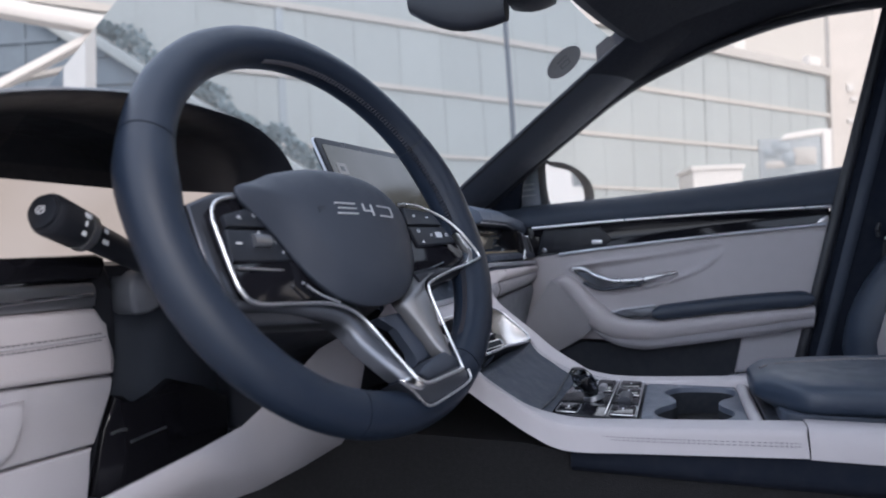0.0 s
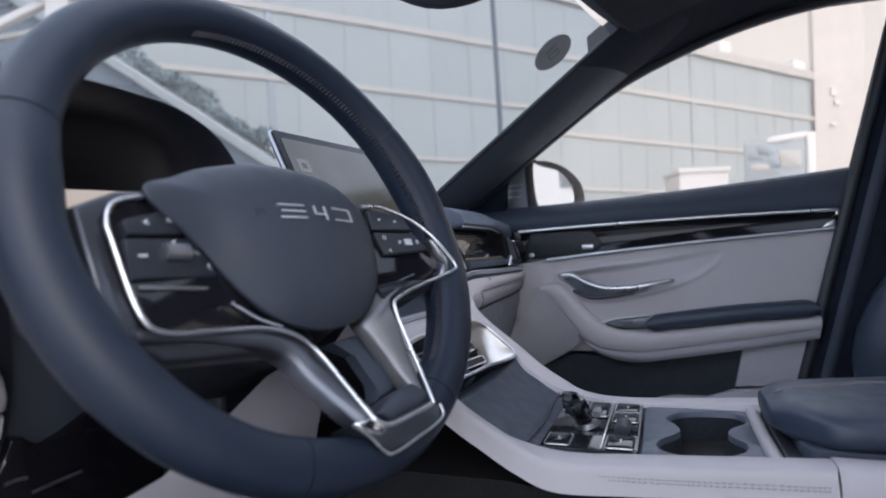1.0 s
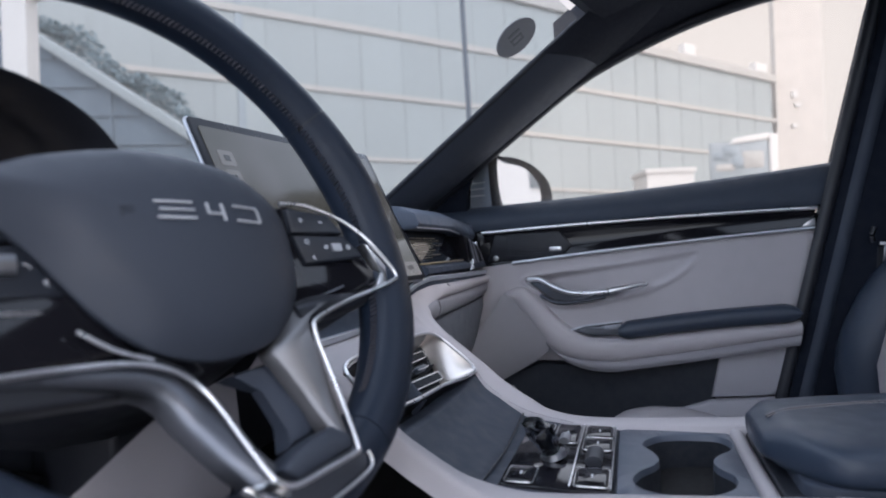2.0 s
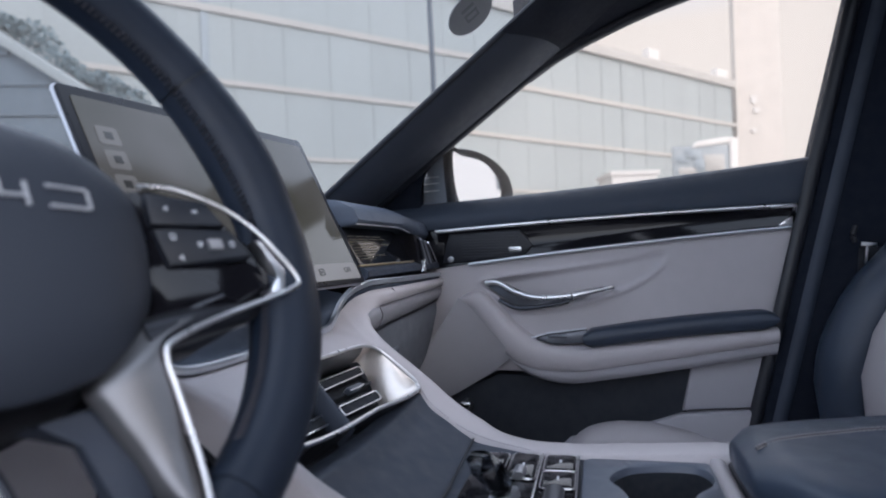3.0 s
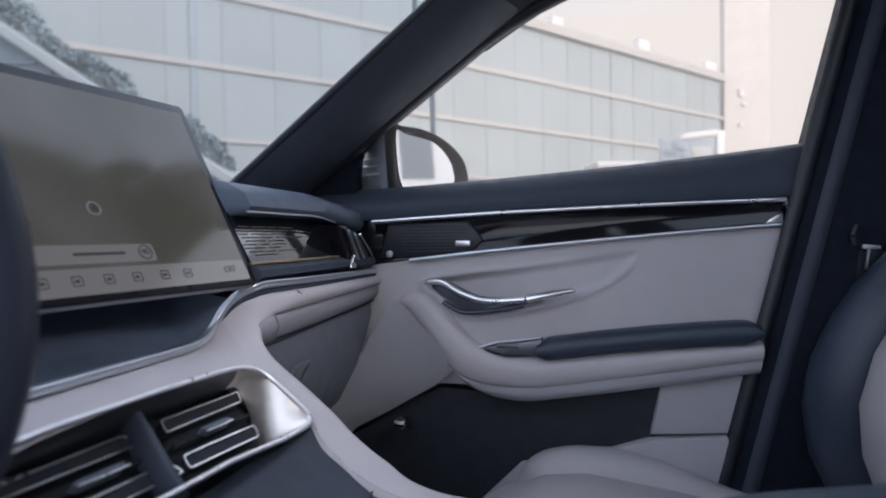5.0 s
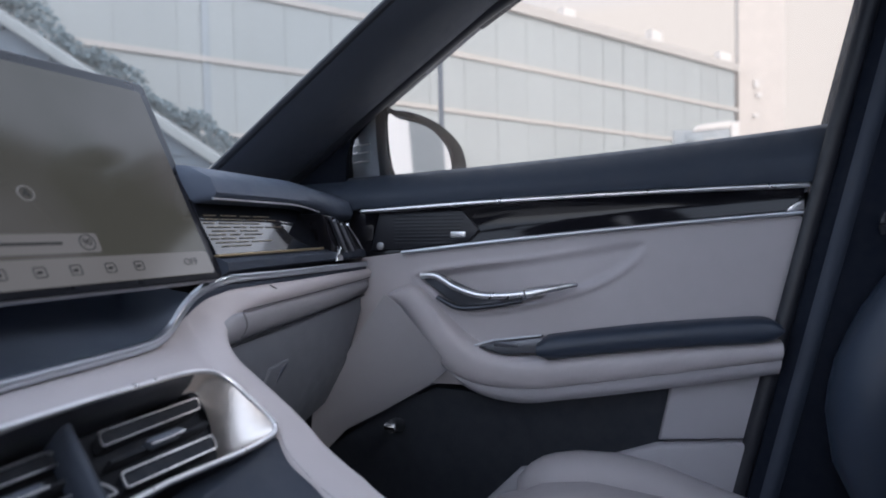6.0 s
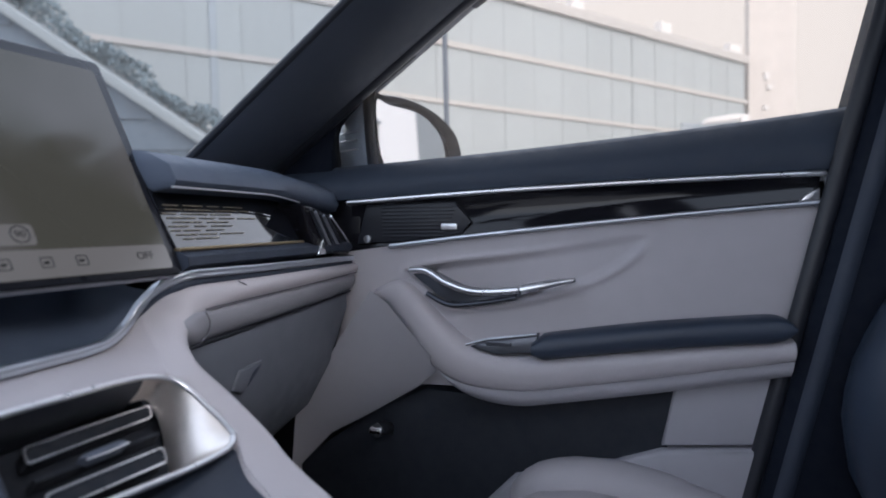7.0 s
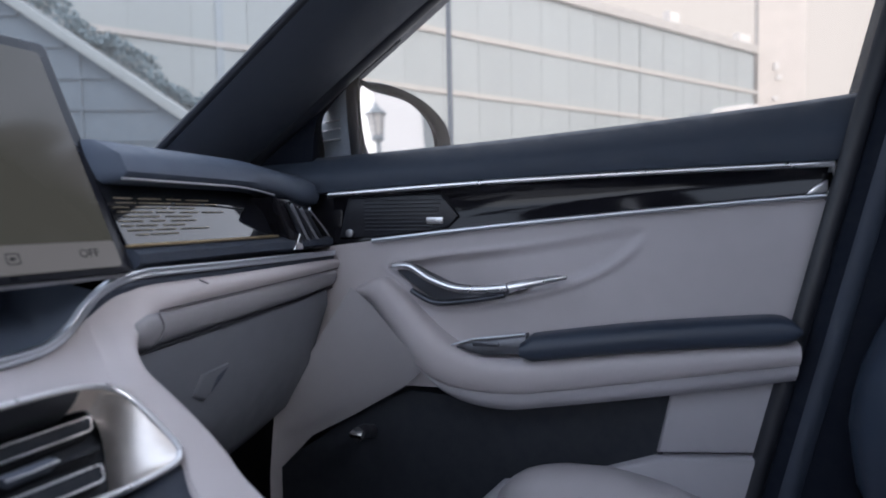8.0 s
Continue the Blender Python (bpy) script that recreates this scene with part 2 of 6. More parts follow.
def rounded(a0, a1, b0, b1, r, n=4):
    """A rectangle with rounded corners."""
    out = []
    for ca, cb, s in ((a1 - r, b1 - r, 0), (a0 + r, b1 - r, 1), (a0 + r, b0 + r, 2), (a1 - r, b0 + r, 3)):
        for i in range(n + 1):
            g = math.pi / 2 * (s + i / n)
            out.append((ca + r * math.cos(g), cb + r * math.sin(g)))
    return out


def on_x(a, b, c):
    """(y, z) drawings on a wall that faces the car's middle."""
    return (c, a, b)


def on_y(a, b, c):
    """(x, z) drawings on a face that looks backwards."""
    return (a, c, b)


def on_z(a, b, c):
    """(x, y) drawings on a level face."""
    return (a, b, c)


def seam(points, parent, mat=THREAD, r=0.0007, step=0.006, name="stitching"):
    """A row of stitches along a line."""
    line = curve_through(points, 24)
    bm = bmesh.new()
    run, last, start = 0.0, line[0], line[0]
    for q in line[1:]:
        run += (q - last).length
        last = q
        if run >= step:
            d = (q - start)
            mid = start + d * 0.5
            side = d.cross(Vector((0.3, 0.5, 0.8))).normalized() * r
            top = d.cross(side).normalized() * r
            vs = [bm.verts.new(mid + d * k * 0.32 + w) for k in (-1, 1) for w in (side, top, -side, -top)]
            for i in range(4):
                bm.faces.new((vs[i], vs[(i + 1) % 4], vs[4 + (i + 1) % 4], vs[4 + i]))
            bm.faces.new(vs[:4])
            bm.faces.new(vs[4:][::-1])
            run, start = 0.0, q
    return part(name, bm, mat, parent)


# ---------------------------------------------------------------- ground and buildings outside
ground = part("ground", sheet(lambda a, b: (a, b, 0.0), [-400, -40, -10, -3, 3, 10, 40, 400], [-400, -40, -10, -3, 3, 10, 40, 400]), PAVING, None)
tagged(ground, "grey paved open ground", "ground", kind="structure")

haze_glow = bpy.data.materials.new("hazy_sky")
haze_glow.use_nodes = True
hg = haze_glow.node_tree.nodes["Principled BSDF"]
hg.inputs["Base Color"].default_value = (0, 0, 0, 1)
ht = haze_glow.node_tree
lift_z = ht.nodes.new("ShaderNodeSeparateXYZ")
ht.links.new(ht.nodes.new("ShaderNodeTexCoord").outputs["Object"], lift_z.inputs[0])
height = ht.nodes.new("ShaderNodeMapRange")
height.inputs[1].default_value, height.inputs[2].default_value = 88.0, 135.0
ht.links.new(lift_z.outputs["Z"], height.inputs[0])
fade = ht.nodes.new("ShaderNodeMix")
fade.data_type = "RGBA"
fade.inputs[6].default_value, fade.inputs[7].default_value = (0.455, 0.378, 0.305, 1), (0.38, 0.43, 0.50, 1)
ht.links.new(height.outputs[0], fade.inputs[0])
ht.links.new(fade.outputs[2], hg.inputs["Emission Color"])
hg.inputs["Emission Strength"].default_value = 1.0
backdrop = part("backdrop", sheet(lambda a, z: (260 * math.cos(radians(a)), 260 * math.sin(radians(a)), z), [-75 + 5 * k for k in range(31)], [-2, 30, 60, 90, 116]), haze_glow, None)
tagged(backdrop, "pale peach hazy sky beyond the buildings", "sky", kind="structure")

F0, FD, FN = Vector((24.02, 13.08, 0.0)), Vector((0.7666, -0.6421, 0.0)), Vector((0.6421, 0.7666, 0.0))
ROOF, FLOOR_3, FLOOR_2, FLOOR_1 = 13.26, 10.20, 7.17, 4.10


def on_front(s, z, c):
    """Drawings on the glass front across the yard: s along it, z up, c away from the car."""
    return F0 + FD * s + FN * c + Vector((0, 0, z))


def slab(place, s0, s1, z0, z1, c0, c1):
    """A straight block in a place's own axes."""
    bm = bmesh.new()
    bmesh.ops.create_cube(bm, size=1.0)
    for v in bm.verts:
        v.co = Vector(place(s0 if v.co.x < 0 else s1, z0 if v.co.z < 0 else z1, c0 if v.co.y < 0 else c1))
    return bm


glass_building = thing("glass_building", "pale blue glass-fronted building with white floor bands", "building", Matrix.Translation(on_front(0, 0, 0)))
part("wall", slab(on_front, -24.0, 38.4, 0.0, ROOF, 0.25, 9.0), PANEL_DARK, glass_building)
rng = random.Random(4)
BAY = 2.27
bays = [-23.5 + BAY * i for i in range(28)]
for s0 in bays[:-1]:
    for lo, hi in ((0.3, FLOOR_1 - 0.10), (FLOOR_1 + 0.10, FLOOR_2 - 0.14), (FLOOR_2 + 0.14, FLOOR_3 - 0.16), (FLOOR_3 + 0.16, ROOF - 0.05)):
        part("pane", slab(on_front, s0 + 0.02, s0 + BAY - 0.02, lo, hi, 0.075 + rng.uniform(0, 0.02), 0.26), PANEL_GLASS, glass_building)
for s in bays:
    if min(abs(s - k) for k in (-2.0, 9.2, 24.2)) > 0.9:
        part("mullion", slab(on_front, s - 0.035, s + 0.035, 0.0, ROOF - 0.05, 0.066, 0.26), FINE_MULLION, glass_building)
for s, w, mat in ((-2.0, 0.16, MULLION), (24.2, 0.30, FINE_MULLION)):
    part("post", slab(on_front, s - w, s + w, 0.0, ROOF, 0.04, 0.26), mat, glass_building, "grey steel post")
for z, h in ((FLOOR_1, 0.09), (FLOOR_2, 0.12), (FLOOR_3, 0.15)):
    part("band", slab(on_front, -24.0, 38.4, z - h, z + h, -0.02, 0.26), BAND, glass_building, "white floor band")
part("parapet", slab(on_front, -24.0, 38.4, ROOF - 0.05, ROOF + 0.55, -0.15, 1.0), BAND, glass_building, "pale roof edge")
for s, w, h in ((-9.0, 0.5, 0.5), (4.0, 0.45, 0.6), (18.7, 0.5, 0.55), (27.6, 0.6, 0.8), (36.6, 0.8, 0.7)):
    part("roof_unit", slab(on_front, s - w, s + w, ROOF + 0.55, ROOF + 0.55 + h, 0.0, 0.5), STEEL_WHITE, glass_building)

# Facade's dark post, stood nearer the car to fit the camera's view.
flag_pole = thing("flag_pole", "thin dark grey facade post, set nearer to fit the camera's view", "pole", Matrix.Translation((5.26, 1.07, 0)))
part("shaft", sweep([(5.26, 1.07, z) for z in (0.12, 2.0, 4.0, 6.5)], oval(0.028, 0.028, 12), up=(1, 0, 0), size=lambda t: 1 - 0.25 * t), POLE_GREY, flag_pole)
part("foot", sweep([(5.26, 1.07, z) for z in (0.0, 0.10, 0.13)], oval(0.09, 0.09, 16), up=(1, 0, 0)), STEEL_WHITE, flag_pole)

P0, PD, PN = Vector((53.9, -11.72, 0.0)), Vector((0.222, -0.975, 0.0)), Vector((0.975, 0.222, 0.0))


def on_tower(s, z, c):
    return P0 + PD * s + PN * c + Vector((0, 0, z))


white_tower = thing("white_tower", "tall off-white rendered tower at the end of the glass building", "tower", Matrix.Translation(on_tower(1.7, 0, 0)))
part("shaft", slab(on_tower, 0.0, 3.80, 0.0, 26.0, 0.0, 0.7), RENDER_WALL, white_tower)
part("plinth", slab(on_tower, -0.15, 3.95, 0.0, 5.4, -0.15, 0.8), RENDER_WALL, white_tower)
part("joint", slab(on_tower, -0.05, 0.03, 5.4, 26.0, -0.08, 0.3), BAND, white_tower)
for z, h, s in ((12.35, 0.38, 1.43), (11.45, 0.24, 1.65), (9.8, 0.22, 1.38)):
    part("wall_box", slab(on_tower, s - 0.22, s + 0.22, z - h * 0.8, z + h * 0.8, -0.12, 0.0), STEEL_WHITE, white_tower)

far_house = thing("far_house", "pale far house with a small dark chimney and windows", "house", Matrix.Translation(on_tower(6, 0, 13)))
part("wall", slab(on_tower, 3.3, 9.5, 0.0, 10.9, 12.0, 18.0), RENDER_WALL, far_house)
part("roof", prism([(3.2, 10.85), (9.7, 10.85), (9.7, 11.3), (8.4, 12.6), (5.2, 12.6), (3.2, 11.3)], on_tower, 11.9, 18.1, 0.05), PANEL_DARK, far_house)
part("chimney", slab(on_tower, 4.0, 4.6, 10.9, 13.6, 11.9, 12.6), MULLION, far_house)
for s in (4.6, 6.2, 7.8):
    part("window", slab(on_tower, s - 0.4, s + 0.4, 8.2, 9.6, 11.9, 12.05), PANEL_DARK, far_house)

N0, ND, NN = Vector((31.1, -4.0, 0.0)), Vector((0.222, -0.975, 0.0)), Vector((0.975, 0.222, 0.0))


def on_board(s, z, c):
    return N0 + ND * s + NN * c + Vector((0, 0, z))


notice_board = thing("notice_board", "white-framed notice board with a grey picture", "sign", Matrix.Translation(on_board(1.5, 0, 0)))
part("panel", prism(rounded(0.0, 3.0, 2.6, 5.55, 0.05), on_board, 0.0, 0.12, 0.02), PANEL_DARK, notice_board)
part("frame", prism(rounded(2.75, 3.15, 2.5, 5.9, 0.04), on_board, -0.08, 0.16, 0.03), STEEL_WHITE, notice_board)
part("frame", prism([(0.9, 5.45), (2.75, 5.65), (2.75, 5.95), (1.2, 5.75)], on_board, -0.08, 0.16, 0.03), STEEL_WHITE, notice_board)
for k, (a, b, w, h) in enumerate(((0.5, 4.9, 0.35, 0.2), (0.95, 5.15, 0.4, 0.28), (1.3, 4.6, 0.3, 0.3), (0.7, 4.35, 0.45, 0.16), (2.0, 4.7, 0.5, 0.4))):
    part("print", prism(rounded(a - w, a + w, b - h, b + h, 0.12), on_board, -0.03, 0.02, 0.01), MULLION if k < 3 else BAND, notice_board)
for s in (0.3, 2.95):
    part("leg", slab(on_board, s - 0.1, s + 0.1, 0.0, 2.7, 0.02, 0.14), STEEL_WHITE, notice_board)

# Unidentified white block, set at a guessed depth to fit the camera's view.
site_cabin = thing("site_cabin", "plain white block, placed to fit the camera's view", "cabin", Matrix.Translation((25.5, -1.9, 0.0)))
part("body", slab(lambda s, z, c: Vector((25.3, -0.95, 0)) + ND * s + NN * c + Vector((0, 0, z)), 0.0, 1.85, 0.0, 3.7, 0.0, 2.4), STEEL_WHITE, site_cabin)
part("roof", slab(lambda s, z, c: Vector((25.3, -0.95, 0)) + ND * s + NN * c + Vector((0, 0, z)), -0.08, 1.93, 3.7, 3.86, -0.08, 2.5), STEEL_WHITE, site_cabin)
part("door", slab(lambda s, z, c: Vector((25.3, -0.95, 0)) + ND * s + NN * c + Vector((0, 0, z)), 0.5, 1.35, 0.1, 2.1, -0.04, 0.0), BAND, site_cabin)

B0, BD, BN = Vector((14.0, 12.5, 0.0)), Vector((0.230, -0.973, 0.0)), Vector((0.973, 0.230, 0.0))


def on_bank(s, z, c):
    """Drawings on the lean-to that stands before the glass front."""
    return B0 + BD * s + BN * c + Vector((0, 0, z))


def verge_z(s):
    return 4.70 - 0.69 * s


low_house = thing("low_house", "slate-roofed lean-to with a pale sloping verge", "house", Matrix.Translation(on_bank(-2, 0, 0)))
part("gable", prism([(-14.0, 0.0), (4.6, 0.0), (4.6, verge_z(4.6) - 0.1), (-5.8, verge_z(-5.8) - 0.1), (-14.0, verge_z(-5.8) - 0.1)], on_bank, 0.0, 2.0), SLATE, low_house)
part("verge", prism([(-6.0, verge_z(-6.0) - 0.18), (4.8, verge_z(4.8) - 0.18), (4.8, verge_z(4.8) + 0.16), (-6.0, verge_z(-6.0) + 0.16)], on_bank, -0.25, 2.0, 0.03), FINE_MULLION, low_house, "pale stone verge")
for k in range(9):
    z = 1.6 + 0.85 * k
    part("slat", slab(on_bank, -14.0, min(4.4, (4.70 - z) / 0.69) - 0.5, z, z + 0.10, -0.07, 0.0), SLATE, low_house)
for s in (-11.0, -8.4, -5.8, -3.2, -0.6):
    part("bar", slab(on_bank, s - 0.05, s + 0.05, 0.0, min(8.6, verge_z(s) - 0.2), -0.05, 0.0), SLATE, low_house)

hedge = bmesh.new()
rng = random.Random(9)
for k in range(5200):
    s = rng.uniform(-3.2, 3.9)
    crest = 0.55 + 0.22 * math.sin(2.6 * s) + 0.12 * math.sin(7.1 * s + 1.0) + 0.25 * math.exp(-((s + 1.4) / 0.25) ** 2)
    z = verge_z(s) + 0.16 + max(0.05, crest) * rng.uniform(0, 1) ** 0.8
    q = on_bank(s, z, rng.uniform(0.1, 1.2))
    r = rng.uniform(0.035, 0.085)
    w = Vector((rng.uniform(-1, 1), rng.uniform(-1, 1), rng.uniform(-1, 1))).normalized()
    e = w.orthogonal().normalized()
    g = w.cross(e)
    hedge.faces.new([hedge.verts.new(q + d * r) for d in (e, g * 0.6, -e, -g * 0.6)])
tagged(part("climbing_plants", hedge, FOLIAGE, None), "hazy green leaves along the sloping verge", "plants", kind="stuff")

C0, CD, CN = Vector((7.35, 8.96, 0.0)), Vector((0.350, -0.937, 0.0)), Vector((0.937, 0.350, 0.0))


def on_canopy(s, z, c):
    return C0 + CD * s + CN * c + Vector((0, 0, z))


steel_canopy = thing("steel_canopy", "white painted steel canopy frame", "canopy", Matrix.Translation(on_canopy(0, 0, 0)))
part("post", slab(on_canopy, -0.22, 0.16, 0.0, 4.95, 0.0, 0.38), STEEL_WHITE, steel_canopy)
part("beam", prism([(-6.0, 6.15), (-0.2, 4.93), (0.16, 4.90), (0.16, 5.14), (-0.2, 5.20), (-6.0, 6.42)], on_canopy, -0.05, 0.4, 0.02), STEEL_WHITE, steel_canopy)
part("beam", prism([(-0.1, 4.92), (0.14, 4.90), (4.4, 6.35), (4.4, 6.58), (0.0, 5.14)], on_canopy, -0.02, 0.37, 0.02), STEEL_WHITE, steel_canopy)
part("brace", prism([(-4.0, 2.98), (-0.22, 4.86), (-0.22, 5.0), (-4.0, 3.16)], on_canopy, 0.10, 0.28, 0.01), STEEL_WHITE, steel_canopy)
part("brace", prism([(-4.0, 4.32), (-0.9, 4.84), (-0.9, 4.94), (-4.0, 4.42)], on_canopy, 1.6, 1.75, 0.01), BAND, steel_canopy)
part("post", slab(on_canopy, -6.2, -5.8, 0.0, 6.3, 0.0, 0.38), STEEL_WHITE, steel_canopy)

# What the door mirror shows: a lantern before a pale wall behind the car.
yard_house = thing("yard_house", "pale rendered house behind the car", "house", Matrix.Translation((5.0, -17.0, 0.0)))
part("wall", slab(lambda s, z, c: (s, -17.0 - c, z), 3.3, 14.0, 0.0, 7.5, 0.0, 5.0), PALE_WALL, yard_house)
part("roof", prism([(3.0, 7.4), (14.4, 7.4), (12.8, 9.4), (4.6, 9.4)], lambda a, b, c: (a, c, b), -16.8, -22.2, 0.05), SLATE, yard_house)
part("cornice", slab(lambda s, z, c: (s, -17.0 - c, z), 3.2, 14.1, 7.0, 7.4, -0.15, 0.0), BAND, yard_house)
for x in (5.2, 7.8, 10.4):
    part("window", slab(lambda s, z, c: (s, -17.0 - c, z), x - 0.5, x + 0.5, 3.6, 5.4, -0.05, 0.05), PANEL_DARK, yard_house)

LX, LY = 2.38, -11.0
# Lantern metal takes a lightened grey, with haze put into the colour.
street_lantern = thing("street_lantern", "metal lantern in grey lightened for haze, with pale glass on a post", "street lamp", Matrix.Translation((LX, LY, 0)))


def turned(name, rows, mat, n=12, label=""):
    """A turned body about the lantern's post."""
    part(name, loft([[(LX + r * math.cos(2 * math.pi * i / n), LY + r * math.sin(2 * math.pi * i / n), z) for i in range(n)] for r, z in rows]), mat, street_lantern, label)


turned("post", ((0.12, 0.0), (0.11, 0.5), (0.06, 0.6), (0.045, 3.02)), MULLION)
turned("collar", ((0.05, 3.02), (0.13, 3.07), (0.13, 3.11), (0.10, 3.14)), MULLION)
turned("lantern_glass", ((0.10, 3.14), (0.15, 3.56)), STEEL_WHITE, 6, "pale lantern glass")
turned("lantern_cap", ((0.22, 3.56), (0.20, 3.60), (0.06, 3.72), (0.02, 3.80)), MULLION, 6)
for i in range(6):
    g = 2 * math.pi * i / 6
    part("lantern_bar", sweep([(LX + 0.105 * math.cos(g), LY + 0.105 * math.sin(g), 3.14), (LX + 0.155 * math.cos(g), LY + 0.155 * math.sin(g), 3.56)], oval(0.012, 0.012, 6)), MULLION, street_lantern)

# ---------------------------------------------------------------- car shell
car_body = thing("car_body", "dark grey car shell with navy-black inner trim", "car", Matrix.Translation((-0.05, -0.3, 0.0)))


def a_inner(z):
    return Vector((0.455 - 0.07 * (z - 1.05), 0.23 - 1.313 * (z - 1.05), z))


def a_outer(z):
    return Vector((0.597 - 0.077 * (z - 1.05), 0.16 - 1.393 * (z - 1.05), z))


def a_section(z):
    i, o = a_inner(z), a_outer(z)
    mid = (i + o) / 2 + Vector((-0.016, -0.022, 0))
    back = Vector((0.055, 0.012, 0.0))
    inner = curve_through([i, i + (mid - i) * 0.35 + Vector((-0.003, -0.004, 0)), mid, o + (mid - o) * 0.3 + Vector((-0.006, -0.008, 0)), o], 4)
    return inner + [o + back, (i + o) / 2 + back * 1.3, i + back]


part("windscreen_pillar", loft([a_section(0.96 + 0.362 * k / 12) for k in range(13)]), PILLAR_SKIN, car_body, "navy-black soft-touch windscreen pillar trim")
part("pillar_top", loft([[q + Vector((-0.002, -0.003, -0.001)) for q in a_section(z)] for z in (1.310, 1.318, 1.34, 1.37, 1.40)]), HEADLINER, car_body, "dark cloth-covered top of the windscreen pillar")
part("pillar_seal", sweep([a_inner(0.98 + 0.38 * k / 12) + Vector((0.006, -0.001, 0.0)) for k in range(13)], oval(0.005, 0.006)), BLACK, car_body)
# The head rail above the door window, from the pillar to the back.
def rail(y):
    k = min(1.0, max(0.0, (-0.12 - y) / 0.55))
    z = 1.25 + 0.19 * (1 - (1 - k) ** 2.0)
    return z


rows = []
for k in range(15):
    y = -0.14 - 0.8 * k / 14
    z = rail(y)
    top = 1.33 + 0.16 * min(1, k / 5)
    s = min(1, k / 3)
    xi = 0.50 - 0.09 * s
    rows.append([(0.60, y, z), (0.575, y - 0.005, z + 0.004), (0.545 - 0.01 * s, y, max(z + 0.03, top - 0.06)), (0.52 - 0.05 * s, y, max(z + 0.05, top - 0.02)), (xi, y + 0.01, max(z + 0.06, top)),
                 (xi, y + 0.01, top + 0.05), (0.62, y, top + 0.05), (0.64, y, z + 0.01)])
part("roof_rail", loft(rows), HEADLINER, car_body, "dark cloth-covered roof rail")
rows = []
for k in range(25):
    x = -0.56 + 1.03 * k / 24
    e = abs((x + 0.055) / 0.5)
    y = -0.078 - 0.111 * e * e
    z = 1.383 + 0.025 * (1 - e * e)
    rows.append([(x, y, z - 0.005), (x, y - 0.03, z - 0.018), (x, y - 0.10, z + 0.02), (x, y - 0.25, z + 0.055), (x, y - 0.25, z + 0.09), (x, y, z + 0.05)])
part("roof_header", loft(rows), HEADLINER, car_body, "dark cloth-covered header over the windscreen")


def roof_z(x):
    return 1.495 - 0.07 * ((x + 0.05) / 0.72) ** 2


def roof_piece(name, x0, x1, lower, mat, label):
    """A piece of the curved roof between x0 and x1; lower is its profile (y, lift), front to back."""
    rows = []
    for k in range(11):
        x = x0 + (x1 - x0) * k / 10
        rows.append([(x, y, roof_z(x) + w) for y, w in lower] + [(x, y, roof_z(x) + w + 0.05) for y, w in lower[::-1]])
    return part(name, loft(rows), mat, car_body, label)


# The roof is left open in the middle, unseen, to let skylight in.
roof_piece("roof_front", -0.75, 0.67, ((-0.36, 0.0), (-0.43, 0.005), (-0.50, 0.008)), HEADLINER, "dark headliner over the front seats")
roof_piece("roof_rear", -0.75, 0.67, ((-1.15, 0.01), (-1.45, 0.0), (-1.8, -0.02), (-2.2, -0.06)), HEADLINER, "dark headliner at the back")
for x0, x1 in ((-0.75, -0.42), (0.08, 0.67)):
    roof_piece("roof_side", x0, x1, ((-0.50, 0.008), (-0.82, 0.010), (-1.15, 0.01)), HEADLINER, "dark headliner beside the added roof opening")
added_glass_roof = part("added_glass_roof", sheet(lambda x, y: (x, y, roof_z(x) + 0.045), [-0.43 + 0.052 * k for k in range(11)], [-0.49, -0.7, -0.9, -1.16]), TINTED, car_body, "unseen tinted glass roof panel, added to light the cabin")
added_glass_roof.visible_shadow = False
part("door_pillar", loft([[(0.555 + w, -0.508 - 0.245 * (z - 0.6) - v, z) for w, v in ((-0.002, 0.016), (0.003, 0.005), (0.02, 0.0), (0.11, 0.0), (0.11, 0.16), (-0.002, 0.16))]
                           for z in (0.35, 0.6, 0.83, 1.0, 1.1, 1.2, 1.3, 1.45)]), PILLAR_CLOTH, car_body, "navy-black middle pillar trim")
part("pillar_seal", sweep([(0.566, -0.500 - 0.245 * (z - 0.6), z) for z in (0.4, 0.6, 0.83, 1.0, 1.2, 1.4)], oval(0.009, 0.011, 8)), BLACK, car_body, "black rubber door seal")
# Raised strip in lighter navy stands in for the highlight down the pillar.
part("pillar_highlight", loft([[(0.553 - w, -0.508 - 0.245 * (z - 0.6) - v, z) for v, w in ((0.014, -0.004), (0.018, 0.003), (0.026, 0.005), (0.036, 0.004), (0.042, -0.004))] for z in (0.36, 0.6, 0.83, 1.0, 1.2, 1.44)], caps=True), NAVY_SOFT, car_body, "lighter navy strip for the highlight on the pillar", sharp=60)
part("floor_pan", box(-0.80, 0.66, -2.2, 0.85, 0.28, 0.34, 0.01), CARPET, car_body, "black carpeted floor")
part("toe_board", prism([(0.34, 0.33), (0.62, 0.75), (0.66, 0.75), (0.66, 0.3)], lambda a, b, c: (c, a, b), -0.80, 0.66), CARPET, car_body)
part("rear_wall", box(-0.80, 0.66, -2.22, -2.12, 0.30, 1.06, 0.02), NAVY_SOFT, car_body)
part("rear_side", box(0.60, 0.68, -2.15, -0.70, 0.30, 1.05, 0.02), NAVY_SOFT, car_body)
# Unseen closing walls, set to block light from the rear and driver's side.
part("rear_side", box(-0.88, -0.80, -2.15, -0.76, 0.30, 1.03, 0.02), NAVY_SOFT, car_body)
part("rear_pillar", box(-0.87, -0.80, -0.76, -0.58, 0.40, 1.44, 0.02), PILLAR_CLOTH, car_body)
